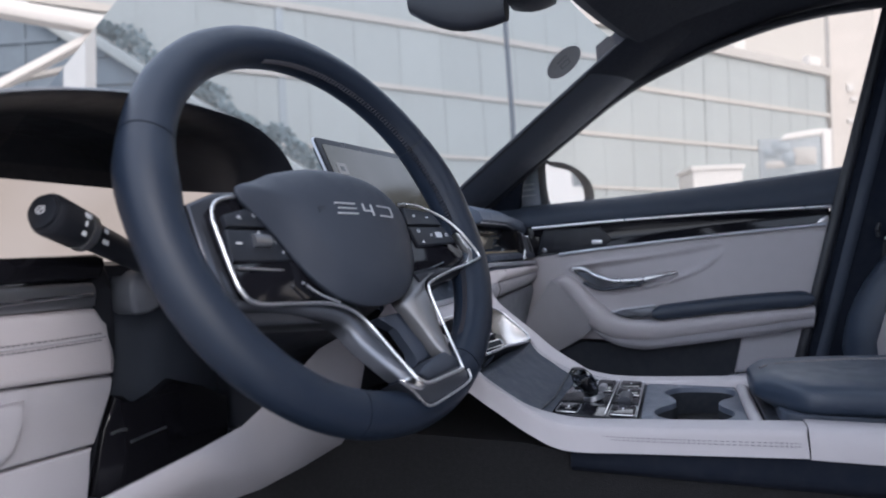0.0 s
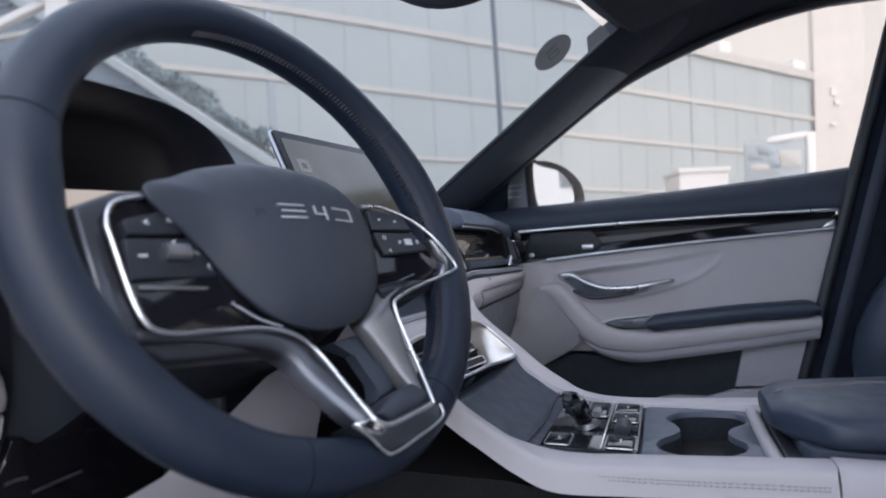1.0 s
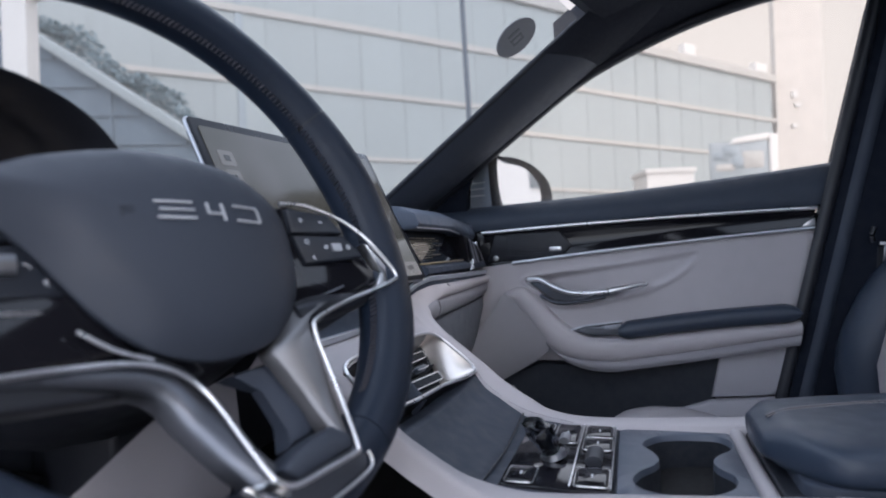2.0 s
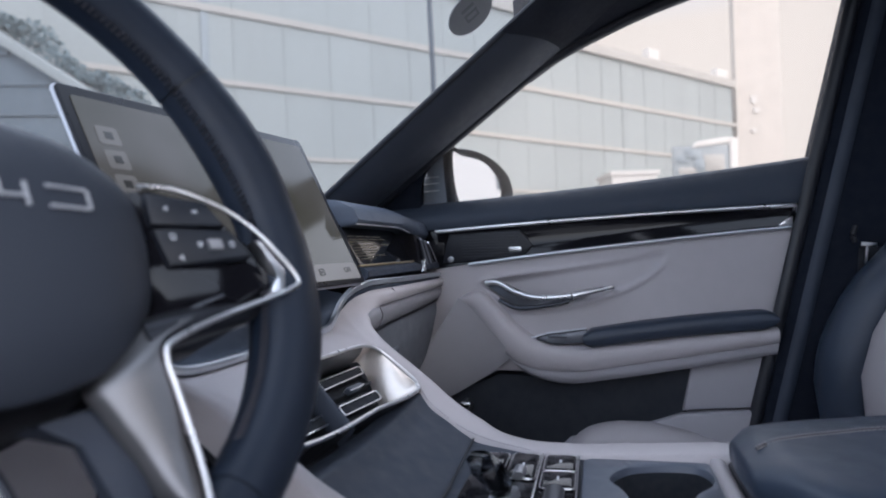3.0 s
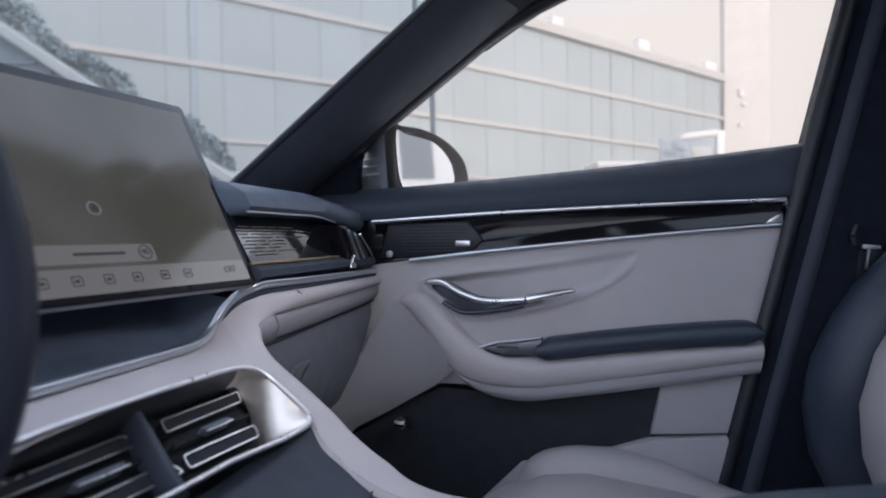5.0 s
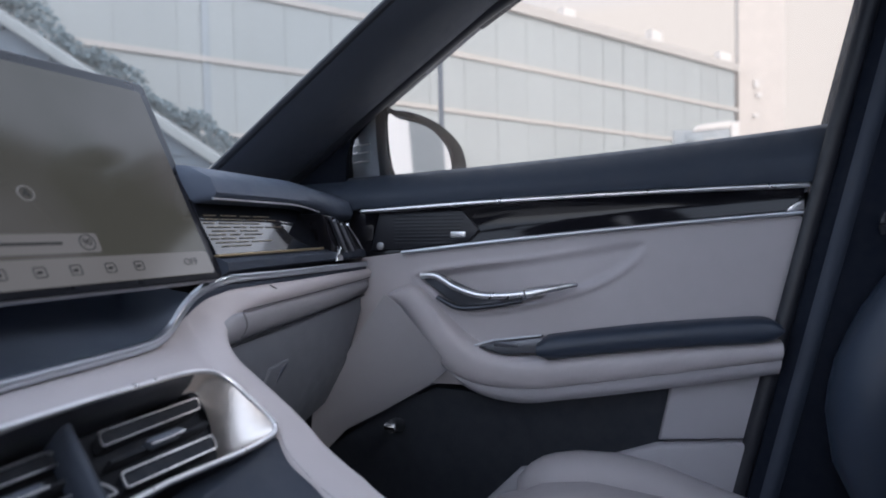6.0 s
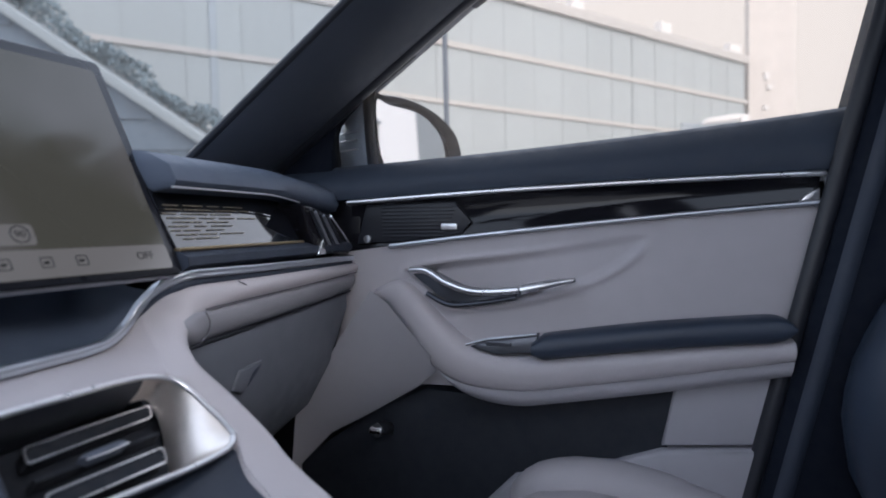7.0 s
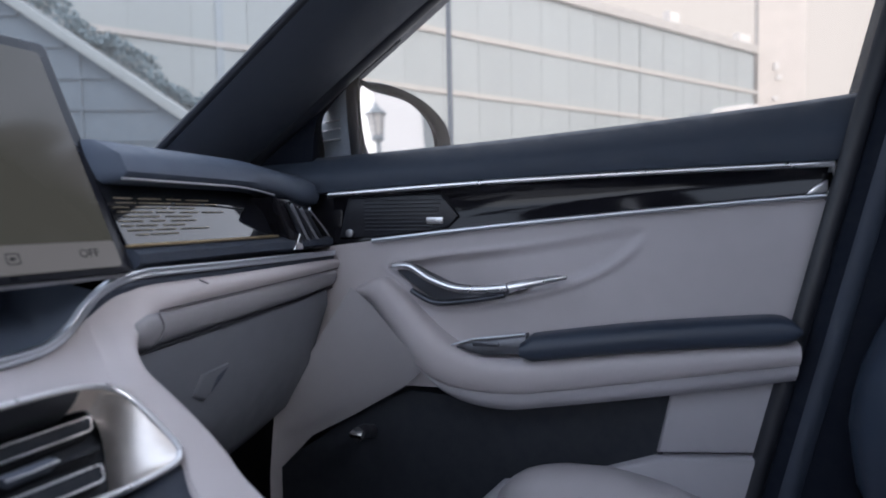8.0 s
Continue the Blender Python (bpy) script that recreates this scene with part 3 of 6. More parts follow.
part("quarter_blocker", box(-0.86, -0.81, -2.15, -0.76, 1.03, 1.44, 0.01), PILLAR_CLOTH, car_body)
part("rear_blocker", box(-0.80, 0.66, -2.24, -2.20, 1.06, 1.44, 0.01), PILLAR_CLOTH, car_body)
# Plate added to block light through the gap at the hinge panel.
part("gap_blocker", box(0.608, 0.614, -0.10, 0.50, 0.35, 1.0, 0.002), BLACK, car_body)
part("sill", box(0.56, 0.70, -2.15, 0.85, 0.25, 0.42, 0.02), NAVY_SOFT, car_body)
part("sill", box(-0.88, -0.78, -2.15, 0.85, 0.25, 0.42, 0.02), BODY_PAINT, car_body)
part("front_wing", prism([(0.18, 0.35), (0.95, 0.35), (0.95, 0.93), (0.60, 0.99), (0.18, 0.98)], on_x, 0.64, 0.72, 0.01), BODY_PAINT, car_body)
part("bonnet", loft([[(x, y, 0.99 - 0.10 * (y - 0.36) - 0.05 * ((x + 0.05) / 0.7) ** 2 + w) for y, w in ((0.40, 0), (0.7, 0.01), (1.2, -0.01), (1.2, -0.05), (0.4, -0.05))] for x in [-0.72 + 0.1 * k for k in range(15)]]), BODY_PAINT, car_body, "dark grey painted bonnet")


def screen_at(x, k):
    """The windscreen: k from its foot (0) to its top (1)."""
    e = 1 - ((x + 0.055) / 0.52) ** 2
    z = 1.03 + 0.34 * k
    return Vector((x, a_inner(z).y + 0.008 + 0.09 * e, z + 0.02 * e))


windscreen = part("windscreen", sheet(lambda x, k: screen_at(x, k), [-0.57 + 0.0515 * i for i in range(21)], [k / 8 for k in range(9)]), SCREEN_GLASS, car_body, "clear windscreen glass")
windscreen.visible_shadow = False

# ---------------------------------------------------------------- passenger door
passenger_door = thing("passenger_door", "front passenger door with beige leather panel, black trim strip and chrome lines", "car door", Matrix.Translation((0.6, -0.2, 0.4)))


def step_up(v):
    v = min(1.0, max(0.0, v))
    return v * v * (3 - 2 * v)


def strip_top(y):
    return 0.9925 - 0.034 * (y - 0.05) + 0.004 * math.sin((0.05 - y) / 0.64 * math.pi)


def strip_low(y):
    return 0.915 + 0.118 * (0.03 - y) - 0.045 * (0.03 - y) ** 2


def belt(y):
    return 1.040 + 0.030 * max(0, 0.19 - y) + 0.045 * max(0.0, 0.19 - y) ** 2


ys = [0.20 - 0.83 * k / 24 for k in range(25)]
rows = []
for y in ys:
    t, b = strip_top(y), belt(y)
    rows.append([(0.60, y, t - 0.004), (0.578, y, t - 0.002), (0.573, y, t + 0.010), (0.578, y, t + (b - t) * 0.5), (0.597, y, b - 0.008), (0.612, y, b - 0.001), (0.632, y, b), (0.64, y, b - 0.01), (0.64, y, t - 0.004)])
part("upper_pad", loft(rows), NAVY_DOOR, passenger_door, "navy soft-touch upper door pad")
ys = [0.045 - 0.632 * k / 20 for k in range(21)]
rows = []
for y in ys:
    lo, hi = strip_low(y), strip_top(y)
    ledge = 0.003 + 0.017 * step_up((-y - 0.10) / 0.30)
    rows.append([(0.606, y, lo), (0.5835, y, lo + 0.003), (0.5835 + 0.45 * ledge, y, lo + 0.003 + ledge), (0.5925, y, lo + 0.45 * (hi - lo) + 0.4 * ledge), (0.588, y, lo + 0.80 * (hi - lo)), (0.585, y, hi - 0.004), (0.606, y, hi)])
part("trim_strip", loft(rows), GLOSS, passenger_door, "piano-black trim strip with an upturned lower ledge", sharp=30)
part("chrome_line", tube([(0.5722, y, strip_top(y) - 0.0065) for y in ys] + [(0.575, -0.590, 1.001), (0.576, -0.592, 0.99), (0.577, -0.587, 0.975), (0.578, -0.578, 0.968)], 0.0036, up=(1, 0, 0), n=12), CHROME, passenger_door)
part("chrome_line", tube([(0.5752, y, strip_low(y) + 0.001) for y in ys if y < 0.0], 0.0034, up=(1, 0, 0), n=12), LINE_METAL, passenger_door)
part("end_trim", prism([(-0.585, 0.975), (-0.560, 0.972), (-0.570, 0.983), (-0.585, 0.99)], on_x, 0.582, 0.589, 0.002), CHROME, passenger_door)
grille = part("speaker_grille", prism([(0.035, 0.925), (0.02, 0.982), (-0.115, 0.985), (-0.14, 0.955), (-0.125, 0.938), (-0.02, 0.927)], on_x, 0.5825, 0.588, 0.002), BLACK, passenger_door, "black slotted speaker grille")
for k in range(9):
    z = 0.935 + 0.0052 * k
    part("slot", prism(rounded(-0.118 + 0.002 * (8 - k), -0.005, z, z + 0.0022, 0.001, 2), on_x, 0.5810, 0.5835, 0.0005), BUTTON, grille)
part("badge", prism(rounded(-0.119, -0.095, 0.944, 0.953, 0.002), on_x, 0.5795, 0.5835, 0.001), CHROME, grille, "small silver badge plate")
part("mount_screw", prism(oval(0.006, 0.006, 12), lambda a, b, c: (c, 0.018 + a, 0.932 + b), 0.5785, 0.583, 0.001), GUNMETAL, grille)

SWOOP = [(-0.040, 0.887), (-0.10, 0.899), (-0.208, 0.911), (-0.30, 0.925), (-0.366, 0.936), (-0.380, 0.929), (-0.364, 0.905), (-0.325, 0.878), (-0.27, 0.857), (-0.20, 0.840), (-0.14, 0.832), (-0.10, 0.836), (-0.066, 0.863)]
swoop_line = np.array([tuple(q)[:2] for q in curve_through([(a, b, 0) for a, b in SWOOP], 8, True)])


def inside(y, z, line):
    """Signed distance to an outline in metres, more than 0 inside."""
    a, b = line, np.roll(line, -1, axis=0)
    p = np.array((y, z))
    ab = b - a
    t = np.clip(((p - a) * ab).sum(1) / (ab * ab).sum(1), 0, 1)
    d = np.hypot(*(a + ab * t[:, None] - p).T).min()
    cross = ((a[:, 1] > z) != (b[:, 1] > z)) & (y < (b[:, 0] - a[:, 0]) * (z - a[:, 1]) / (b[:, 1] - a[:, 1] + 1e-12) + a[:, 0])
    return d if cross.sum() % 2 else -d


def step(v, a, b):
    v = min(1.0, max(0.0, (v - a) / (b - a)))
    return v * v * (3 - 2 * v)


def panel_x(y, z):
    """The main panel's depth: a gentle bulge, and a scoop round the door pull."""
    d = inside(y, z, swoop_line)
    front = step(y, -0.25, -0.05)
    scoop = 0.020 * step(d, -0.001, 0.013) * (0.60 + 0.40 * step(-z, -0.90, -0.84)) * (0.35 + 0.65 * front)
    ridge = 0.0035 * math.exp(-(d / 0.004) ** 2) * step(-z, -0.93, -0.90)
    return 0.5815 + scoop - ridge - 0.006 * step(y, -0.62, -0.30) * step(-z, -0.95, -0.80)


part("door_panel", sheet(lambda y, z: (panel_x(y, z if z < 0.99 else strip_low(y)), y, min(z, strip_low(y) + 0.001)), [0.10 - 0.71 * i / 160 for i in range(161)], [0.72 + 0.26 * j / 75 for j in range(76)]),
     BEIGE, passenger_door, "beige leather door panel with a sculpted scoop", sharp=180)
part("panel_back", box(0.606, 0.634, -0.62, 0.05, 0.42, 1.0, 0.004), BLACK, passenger_door)

pull = part("door_pull_recess", prism([tuple(q)[:2] for q in curve_through([(-0.052, 0.884, 0), (-0.075, 0.888, 0), (-0.10, 0.876, 0), (-0.14, 0.861, 0), (-0.205, 0.860, 0), (-0.236, 0.862, 0), (-0.205, 0.849, 0), (-0.14, 0.838, 0), (-0.105, 0.843, 0), (-0.075, 0.863, 0)], 6, True)], on_x, 0.576, 0.597, 0.002), SPOKE, passenger_door, "dark satin shell of the door pull")
part("pull_bar", sweep(curve_through([(0.572, -0.050, 0.886), (0.568, -0.075, 0.886), (0.562, -0.105, 0.870), (0.557, -0.140, 0.859), (0.556, -0.175, 0.858), (0.556, -0.209, 0.861)], 8), oval(0.0050, 0.0060, 12), up=(1, 0, 0)), CHROME, pull, "chrome door pull")
part("pull_lever", sweep(curve_through([(0.556, -0.212, 0.861), (0.557, -0.235, 0.866), (0.560, -0.262, 0.871), (0.566, -0.284, 0.874)], 6), oval(0.0066, 0.0100, 12), up=(1, 0, 0), size=lambda t: 1 - 0.55 * t * t), CHROME, pull, "satin chrome lever end")
part("pull_lip", sweep(curve_through([(0.574, -0.075, 0.853), (0.568, -0.110, 0.838), (0.566, -0.16, 0.842), (0.566, -0.205, 0.850)], 8), oval(0.004, 0.006, 10), up=(1, 0, 0)), SPOKE, pull)

top_line = [(-0.005, 0.862), (-0.030, 0.871), (-0.054, 0.862), (-0.106, 0.811), (-0.137, 0.787), (-0.180, 0.770), (-0.27, 0.774), (-0.40, 0.789), (-0.547, 0.803)]
mid_line = [(0.004, 0.846), (-0.020, 0.836), (-0.040, 0.812), (-0.089, 0.755), (-0.138, 0.730), (-0.213, 0.725), (-0.27, 0.732), (-0.40, 0.753), (-0.547, 0.778)]
low_line = [(0.000, 0.844), (-0.026, 0.826), (-0.046, 0.800), (-0.098, 0.742), (-0.140, 0.712), (-0.200, 0.700), (-0.27, 0.708), (-0.40, 0.729), (-0.545, 0.756)]
tl, ml, ll = ([Vector((0, a, b)) for a, b in q] for q in (top_line, mid_line, low_line))
tl, ml, ll = curve_through(tl, 7), curve_through(ml, 7), curve_through(ll, 7)
rows = []
for a, b in zip(tl, ml):
    k = step(-a.y, 0.0, 0.12)
    x0 = 0.553 - 0.018 * k
    m = lambda f: a.lerp(b, f)
    rows.append([Vector((0.60, *m(0.0).yz)), Vector((x0 + 0.016, *m(-0.02).yz)), Vector((x0 + 0.004, *m(0.10).yz)), Vector((x0, *m(0.35).yz)), Vector((x0 + 0.001, *m(0.65).yz)), Vector((x0 + 0.005, *m(0.92).yz)), Vector((x0 + 0.0085, *m(0.99).yz)), Vector((0.60, *m(1.0).yz))])
part("armrest_bolster", loft(rows), BEIGE, passenger_door, "padded beige leather armrest bolster", sharp=60)
rows = []
for a, b in zip(ml, ll):
    k = step(-a.y, 0.0, 0.12)
    x0 = 0.560 - 0.017 * k
    m = lambda f: a.lerp(b, f)
    rows.append([Vector((0.60, *m(-0.1).yz)), Vector((x0 + 0.002, *m(-0.05).yz)), Vector((x0 + 0.001, *m(0.4).yz)), Vector((x0 + 0.008, *m(0.9).yz)), Vector((0.60, *m(1.0).yz))])
part("armrest_skirt", loft(rows), BEIGE_SOFT, passenger_door, "beige soft-touch armrest skirt", sharp=60)
rows = []
for k in range(31):
    f = 1 - (1 - k / 30) ** 1.5
    y = -0.228 - 0.318 * f
    zc = 0.7862 + 0.032 * f - 0.003 * (1 - f) + 0.004 * math.sin(f * math.pi)
    h = 0.0175 * (1 - (1 - min(1, f / 0.06)) ** 2 * 0.55) * max(0.06, 1 - max(0, (f - 0.90) / 0.10) ** 2.4) ** 0.5
    rows.append([(0.552 + a, y, zc + b) for a, b in oval(0.026, h, 14, 2.8)])
part("elbow_pad", loft(rows), NAVY, passenger_door, "navy leather elbow pad", sharp=60)
part("window_switch_plate", prism([(-0.142, 0.783), (-0.160, 0.789), (-0.235, 0.800), (-0.235, 0.778), (-0.18, 0.773)], on_x, 0.546, 0.58, 0.002), SATIN, passenger_door, "dark satin switch plate")
part("plate_edge", tube([(0.5445, -0.137, 0.786), (0.5445, -0.165, 0.7945), (0.5445, -0.234, 0.803)], 0.0013, up=(1, 0, 0)), LINE_METAL, passenger_door)
part("window_switch", prism(rounded(-0.200, -0.165, 0.785, 0.792, 0.002), on_x, 0.5445, 0.5475, 0.001), SATIN, passenger_door)

part("door_pocket", prism([(0.16, 0.40), (0.16, 0.57), (0.10, 0.615), (0.0, 0.682), (-0.07, 0.715), (-0.15, 0.705), (-0.42, 0.74), (-0.40, 0.66), (-0.385, 0.40)], on_x, 0.576, 0.606, 0.003), POCKET, passenger_door, "navy-black map pocket")
part("lower_panel", prism([(-0.412, 0.735), (-0.395, 0.655), (-0.522, 0.664), (-0.548, 0.765)], on_x, 0.566, 0.606, 0.004), BEIGE_SOFT, passenger_door, "beige lower door panel")
part("lower_panel", prism([(-0.394, 0.650), (-0.30, 0.618), (-0.20, 0.60), (-0.12, 0.52), (-0.12, 0.40), (-0.460, 0.40), (-0.520, 0.660)], on_x, 0.560, 0.606, 0.006), BEIGE_SOFT, passenger_door, "beige lower door panel")
part("pocket_lamp", prism(rounded(-0.028, -0.010, 0.668, 0.676, 0.002), on_x, 0.498, 0.508, 0.002), CHROME_BRIGHT, passenger_door, "small silver door lamp")
part("lamp_bracket", sweep([(0.506, -0.019, 0.671), (0.54, -0.016, 0.664), (0.580, -0.012, 0.650)], oval(0.007, 0.010, 10), up=(0, 0, 1)), BLACK, passenger_door)
frame_line = curve_through([(0.598, 0.175, 1.040), (0.592, 0.09, 1.102), (0.585, -0.03, 1.190), (0.582, -0.17, 1.288), (0.59, -0.30, 1.350), (0.595, -0.42, 1.391), (0.60, -0.54, 1.417), (0.605, -0.66, 1.426), (0.60, -0.80, 1.42)], 6)
part("window_frame", sweep(frame_line, oval(0.010, 0.016, 10), up=(1, 0, 0)), BLACK, passenger_door, "black window frame")
pane = part("window_pane", sheet(lambda y, f: (0.625 - 0.03 * f, y, belt(y) - 0.03 + (min(1.44, 1.03 + 0.73 * (0.19 - y) if y > -0.1 else 1.245 + 0.2 * (1 - (1 - min(1, (-0.1 - y) / 0.5)) ** 2)) + 0.03 - belt(y)) * f), [0.17 - 0.85 * k / 20 for k in range(21)], [0, 0.25, 0.5, 0.75, 1.0]), CLEAR, passenger_door, "clear window glass")
pane.visible_shadow = False
part("quarter_trim", prism([(0.20, 1.030), (0.081, 1.030), (0.079, 1.070), (0.077, 1.093), (0.072, 1.107), (0.062, 1.119), (0.036, 1.144), (0.006, 1.165), (-0.034, 1.194), (-0.05, 1.205), (-0.05, 1.225), (0.08, 1.125), (0.16, 1.065)], on_x, 0.598, 0.622, 0.003), PILLAR_CLOTH, passenger_door, "black sail panel")

door_mirror = thing("door_mirror", "grey and black door mirror with a bright mirror glass", "mirror", Matrix.Translation((0.74, 0.03, 1.1)))
MIRROR_RIM = [(0.0651, 1.1536), (0.0477, 1.1581), (0.0065, 1.1558), (-0.0376, 1.1416), (-0.0728, 1.1174), (-0.0925, 1.0892), (-0.0915, 1.0515), (-0.02, 1.040), (0.0521, 1.0430), (0.0600, 1.0563)]
MIRROR_GLASS = [(0.0519, 1.145), (0.0303, 1.1442), (-0.0219, 1.1345), (-0.0527, 1.1113), (-0.0672, 1.0852), (-0.0652, 1.0553), (-0.01, 1.0480), (0.0403, 1.0502)]
mo = [tuple(q)[:2] for q in curve_through([(a, b, 0) for a, b in MIRROR_RIM], 5, True)]
ca, cb = 0.0, 1.105


def on_mirror(a, b, c):
    """The mirror face, turned to the road behind by sliding its points along the camera's sight line."""
    s = -1.13 * a + 0.05 * (b - 1.108)
    return Vector((0.688 + 0.94 * s + c * 0.5, a - 0.013 + 0.34 * s + c, b + 0.05 * s))


rows = [[on_mirror(ca + (a - ca) * s, cb + (b - cb) * s, w) for a, b in mo] for w, s in ((0.008, 0.86), (-0.004, 0.90), (-0.009, 0.96), (-0.006, 1.0), (0.006, 1.02), (0.012, 1.0), (0.03, 0.9))]
part("rim", loft(rows), BLACK, door_mirror, "black rim round the mirror glass", sharp=60)
rows = [[on_mirror(ca + (a - ca) * s, cb + (b - cb) * s, w) for a, b in mo] for w, s in ((0.008, 1.0), (0.014, 1.025), (0.03, 1.03), (0.07, 0.94), (0.10, 0.65), (0.11, 0.2))]
part("housing", loft(rows), SHELL, door_mirror, "grey painted mirror housing", sharp=60)
part("mirror_glass", prism([tuple(q)[:2] for q in curve_through([(a, b, 0) for a, b in MIRROR_GLASS], 5, True)], on_mirror, 0.0, 0.003), MIRROR, door_mirror, "mirror glass")
part("foot", sweep([(0.635, 0.12, 1.045), (0.68, 0.115, 1.06), (0.73, 0.09, 1.085)], oval(0.02, 0.045, 12), up=(0, 0, 1)), BLACK, door_mirror)
for z in (1.075, 1.090, 1.103):
    part("rib", tube([on_mirror(0.0655 * f, z, w) for w, f in ((0.020, 1.04), (0.040, 1.02), (0.062, 0.975))], 0.0012, up=(1, 0, 0)), CHROME, door_mirror)

# ---------------------------------------------------------------- dashboard
dashboard = thing("dashboard", "navy and beige dashboard with black gloss inlay and chrome line", "dashboard", Matrix.Translation((-0.1, 0.2, 0.6)))
rows = []
for x in sorted([-0.305 + 0.877 * k / 35 for k in range(36)] + [0.192, 0.196, 0.200, 0.2025, 0.205, 0.209]):
    e = step(x, 0.40, 0.57)
    d = 0.105 * step(-x, -0.205, -0.192) + 0.09 * step(-x, 0.22, 0.30)
    dz = -0.010 * e
    rows.append([(x, 0.080 + d, 0.987 + 1.7 * dz), (x, 0.064 + d, 0.990 + 1.6 * dz), (x, 0.059 + d, 0.997 + 1.3 * dz), (x, 0.066 + d, 1.012 + dz), (x, 0.092 + d, 1.025 + dz), (x, 0.15 + d * 0.5, 1.030 + dz), (x, 0.30 + d * 0.2, 1.032 + dz * 0.5), (x, 0.42, 1.045), (x, 0.42, 0.96)])
part("top_pad", loft(rows), NAVY_TOP, dashboard, "navy soft-touch dashboard top", sharp=60)


def face_y(x):
    return 0.058 - 0.004 * step(x, 0.42, 0.60)


inlay = part("inlay", loft([[(x, face_y(x) + 0.05, 0.935), (x, face_y(x) - 0.002, 0.934), (x, face_y(x) + 0.012, 0.960), (x, face_y(x) + 0.0275, 0.990 - 0.017 * step(x, 0.36, 0.56)), (x, face_y(x) + 0.05, 0.990 - 0.017 * step(x, 0.36, 0.56))] for x in [0.1985 + 0.2415 * k / 12 for k in range(13)]]), DECOR, dashboard, "black glass inlay with gold dashes", sharp=25)
part("chrome_line", tube([(x, face_y(x) + 0.003, 0.9905 - 0.017 * step(x, 0.36, 0.56)) for x in [0.2010 + 0.249 * k / 18 for k in range(19)]], 0.0012), LINE_METAL, dashboard)
rng = random.Random(2)
for r in range(9):
    x = 0.195 + rng.uniform(0, 0.02)
    z = 0.9425 + 0.0040 * r
    while x < 0.272 + 0.007 * r + rng.uniform(-0.02, 0.02):
        w = rng.uniform(0.014, 0.045)
        dy = (z - 0.934) * 0.535
        part("gold_dash", box(max(x, 0.202), max(x, 0.202) + w, 0.0546 + dy, 0.0560 + dy + 0.002, z - 0.00034, z + 0.00034), PALE_GOLD, inlay)
        x += w + rng.uniform(0.003, 0.009)
part("gold_line", box(0.1985, 0.445, 0.052, 0.060, 0.9315, 0.9345, 0.001), GOLD, dashboard, "thin gold line")
part("ledge", loft([[(x, 0.09, 0.931), (x, face_y(x) - 0.004, 0.931), (x, face_y(x) - 0.013, 0.926), (x, face_y(x) - 0.014, 0.918), (x, face_y(x) - 0.004, 0.911), (x, 0.09, 0.910)] for x in [0.199 + 0.376 * k / 16 for k in range(17)]]), NAVY_SOFT, dashboard)
vent = part("side_vent", prism([(0.430, 0.980), (0.470, 0.977), (0.505, 0.968), (0.582, 0.926), (0.578, 0.909), (0.470, 0.913)], on_y, 0.046, 0.085, 0.004), GLOSS, dashboard, "black side air vent")
for k in range(5):
    o = 0.0125 * k
    part("slat", sweep([(0.450 + o, 0.0445, 0.974 - 0.0025 * k), (0.500 + o * 1.1, 0.0445, 0.918)], oval(0.0016, 0.003, 8)), GUNMETAL if k % 2 else BUTTON, vent)
part("vent_edge", tube([(0.508, 0.043, 0.966), (0.545, 0.043, 0.944), (0.577, 0.043, 0.922)], 0.0016), CHROME_BRIGHT, vent)
part("vent_tab", prism([(0.462, 0.915), (0.478, 0.935), (0.486, 0.914)], on_y, 0.040, 0.050, 0.002), CHROME_BRIGHT, vent)
part("gap_plate", prism([(0.13, 0.90), (0.13, 1.0), (0.03, 0.992), (0.035, 0.915)], on_x, 0.590, 0.604, 0.002), GLOSS, passenger_door, "gloss black end of the trim strip")
part("core", box(-0.29, 0.48, 0.175, 0.40, 0.72, 0.978, 0.01), BLACK, dashboard)
part("end_filler", box(0.48, 0.588, 0.075, 0.40, 0.80, 0.975, 0.01), BLACK, dashboard)

# the beige lower face with its chrome line that dips to the middle
def over(q):
    """The same place on the driver's side of the console."""
    q = Vector(q)
    return Vector((-(0.030 + 0.050 * step(-q.y, 0.02, 0.20)) - q.x, q.y, q.z))


LINE = [(0.575, 0.0400, 0.9050), (0.33, 0.0400, 0.9080), (0.23, 0.0405, 0.9100), (0.200, 0.0470, 0.9090), (0.183, 0.0620, 0.9010), (0.172, 0.0740, 0.8860), (0.157, 0.0770, 0.8695), (0.136, 0.0740, 0.8605), (0.110, 0.0705, 0.8575), (0.060, 0.0690, 0.8570), (-0.015, 0.0690, 0.8570)]
line_pts = curve_through(LINE, 8)
far_pts = [over(q) for q in line_pts[::-1][1:] if q.x < 0.30]
line_pts += far_pts
RIBBON = [(-0.0040, 0.003), (-0.0040, -0.001), (-0.0036, -0.0024), (-0.0026, -0.0030), (-0.0012, -0.0028), (0.0, -0.0018), (0.0012, -0.0028), (0.0026, -0.0030), (0.0036, -0.0024), (0.0040, -0.001), (0.0040, 0.003)]
part("chrome_line", sweep(line_pts, RIBBON, up=(0, 1, 0)), LINE_METAL, dashboard, "broad satin chrome line with a fine groove", sharp=80)
# Solid navy strip stands in for the shade below the chrome line.
part("gap_shade", sweep([q + Vector((0.001, 0.004, -0.0085)) for q in line_pts], oval(0.0050, 0.0036, 10), up=(0, 1, 0)), NAVY_SOFT, dashboard, "dark navy strip for the shade in the gap")
rows = []
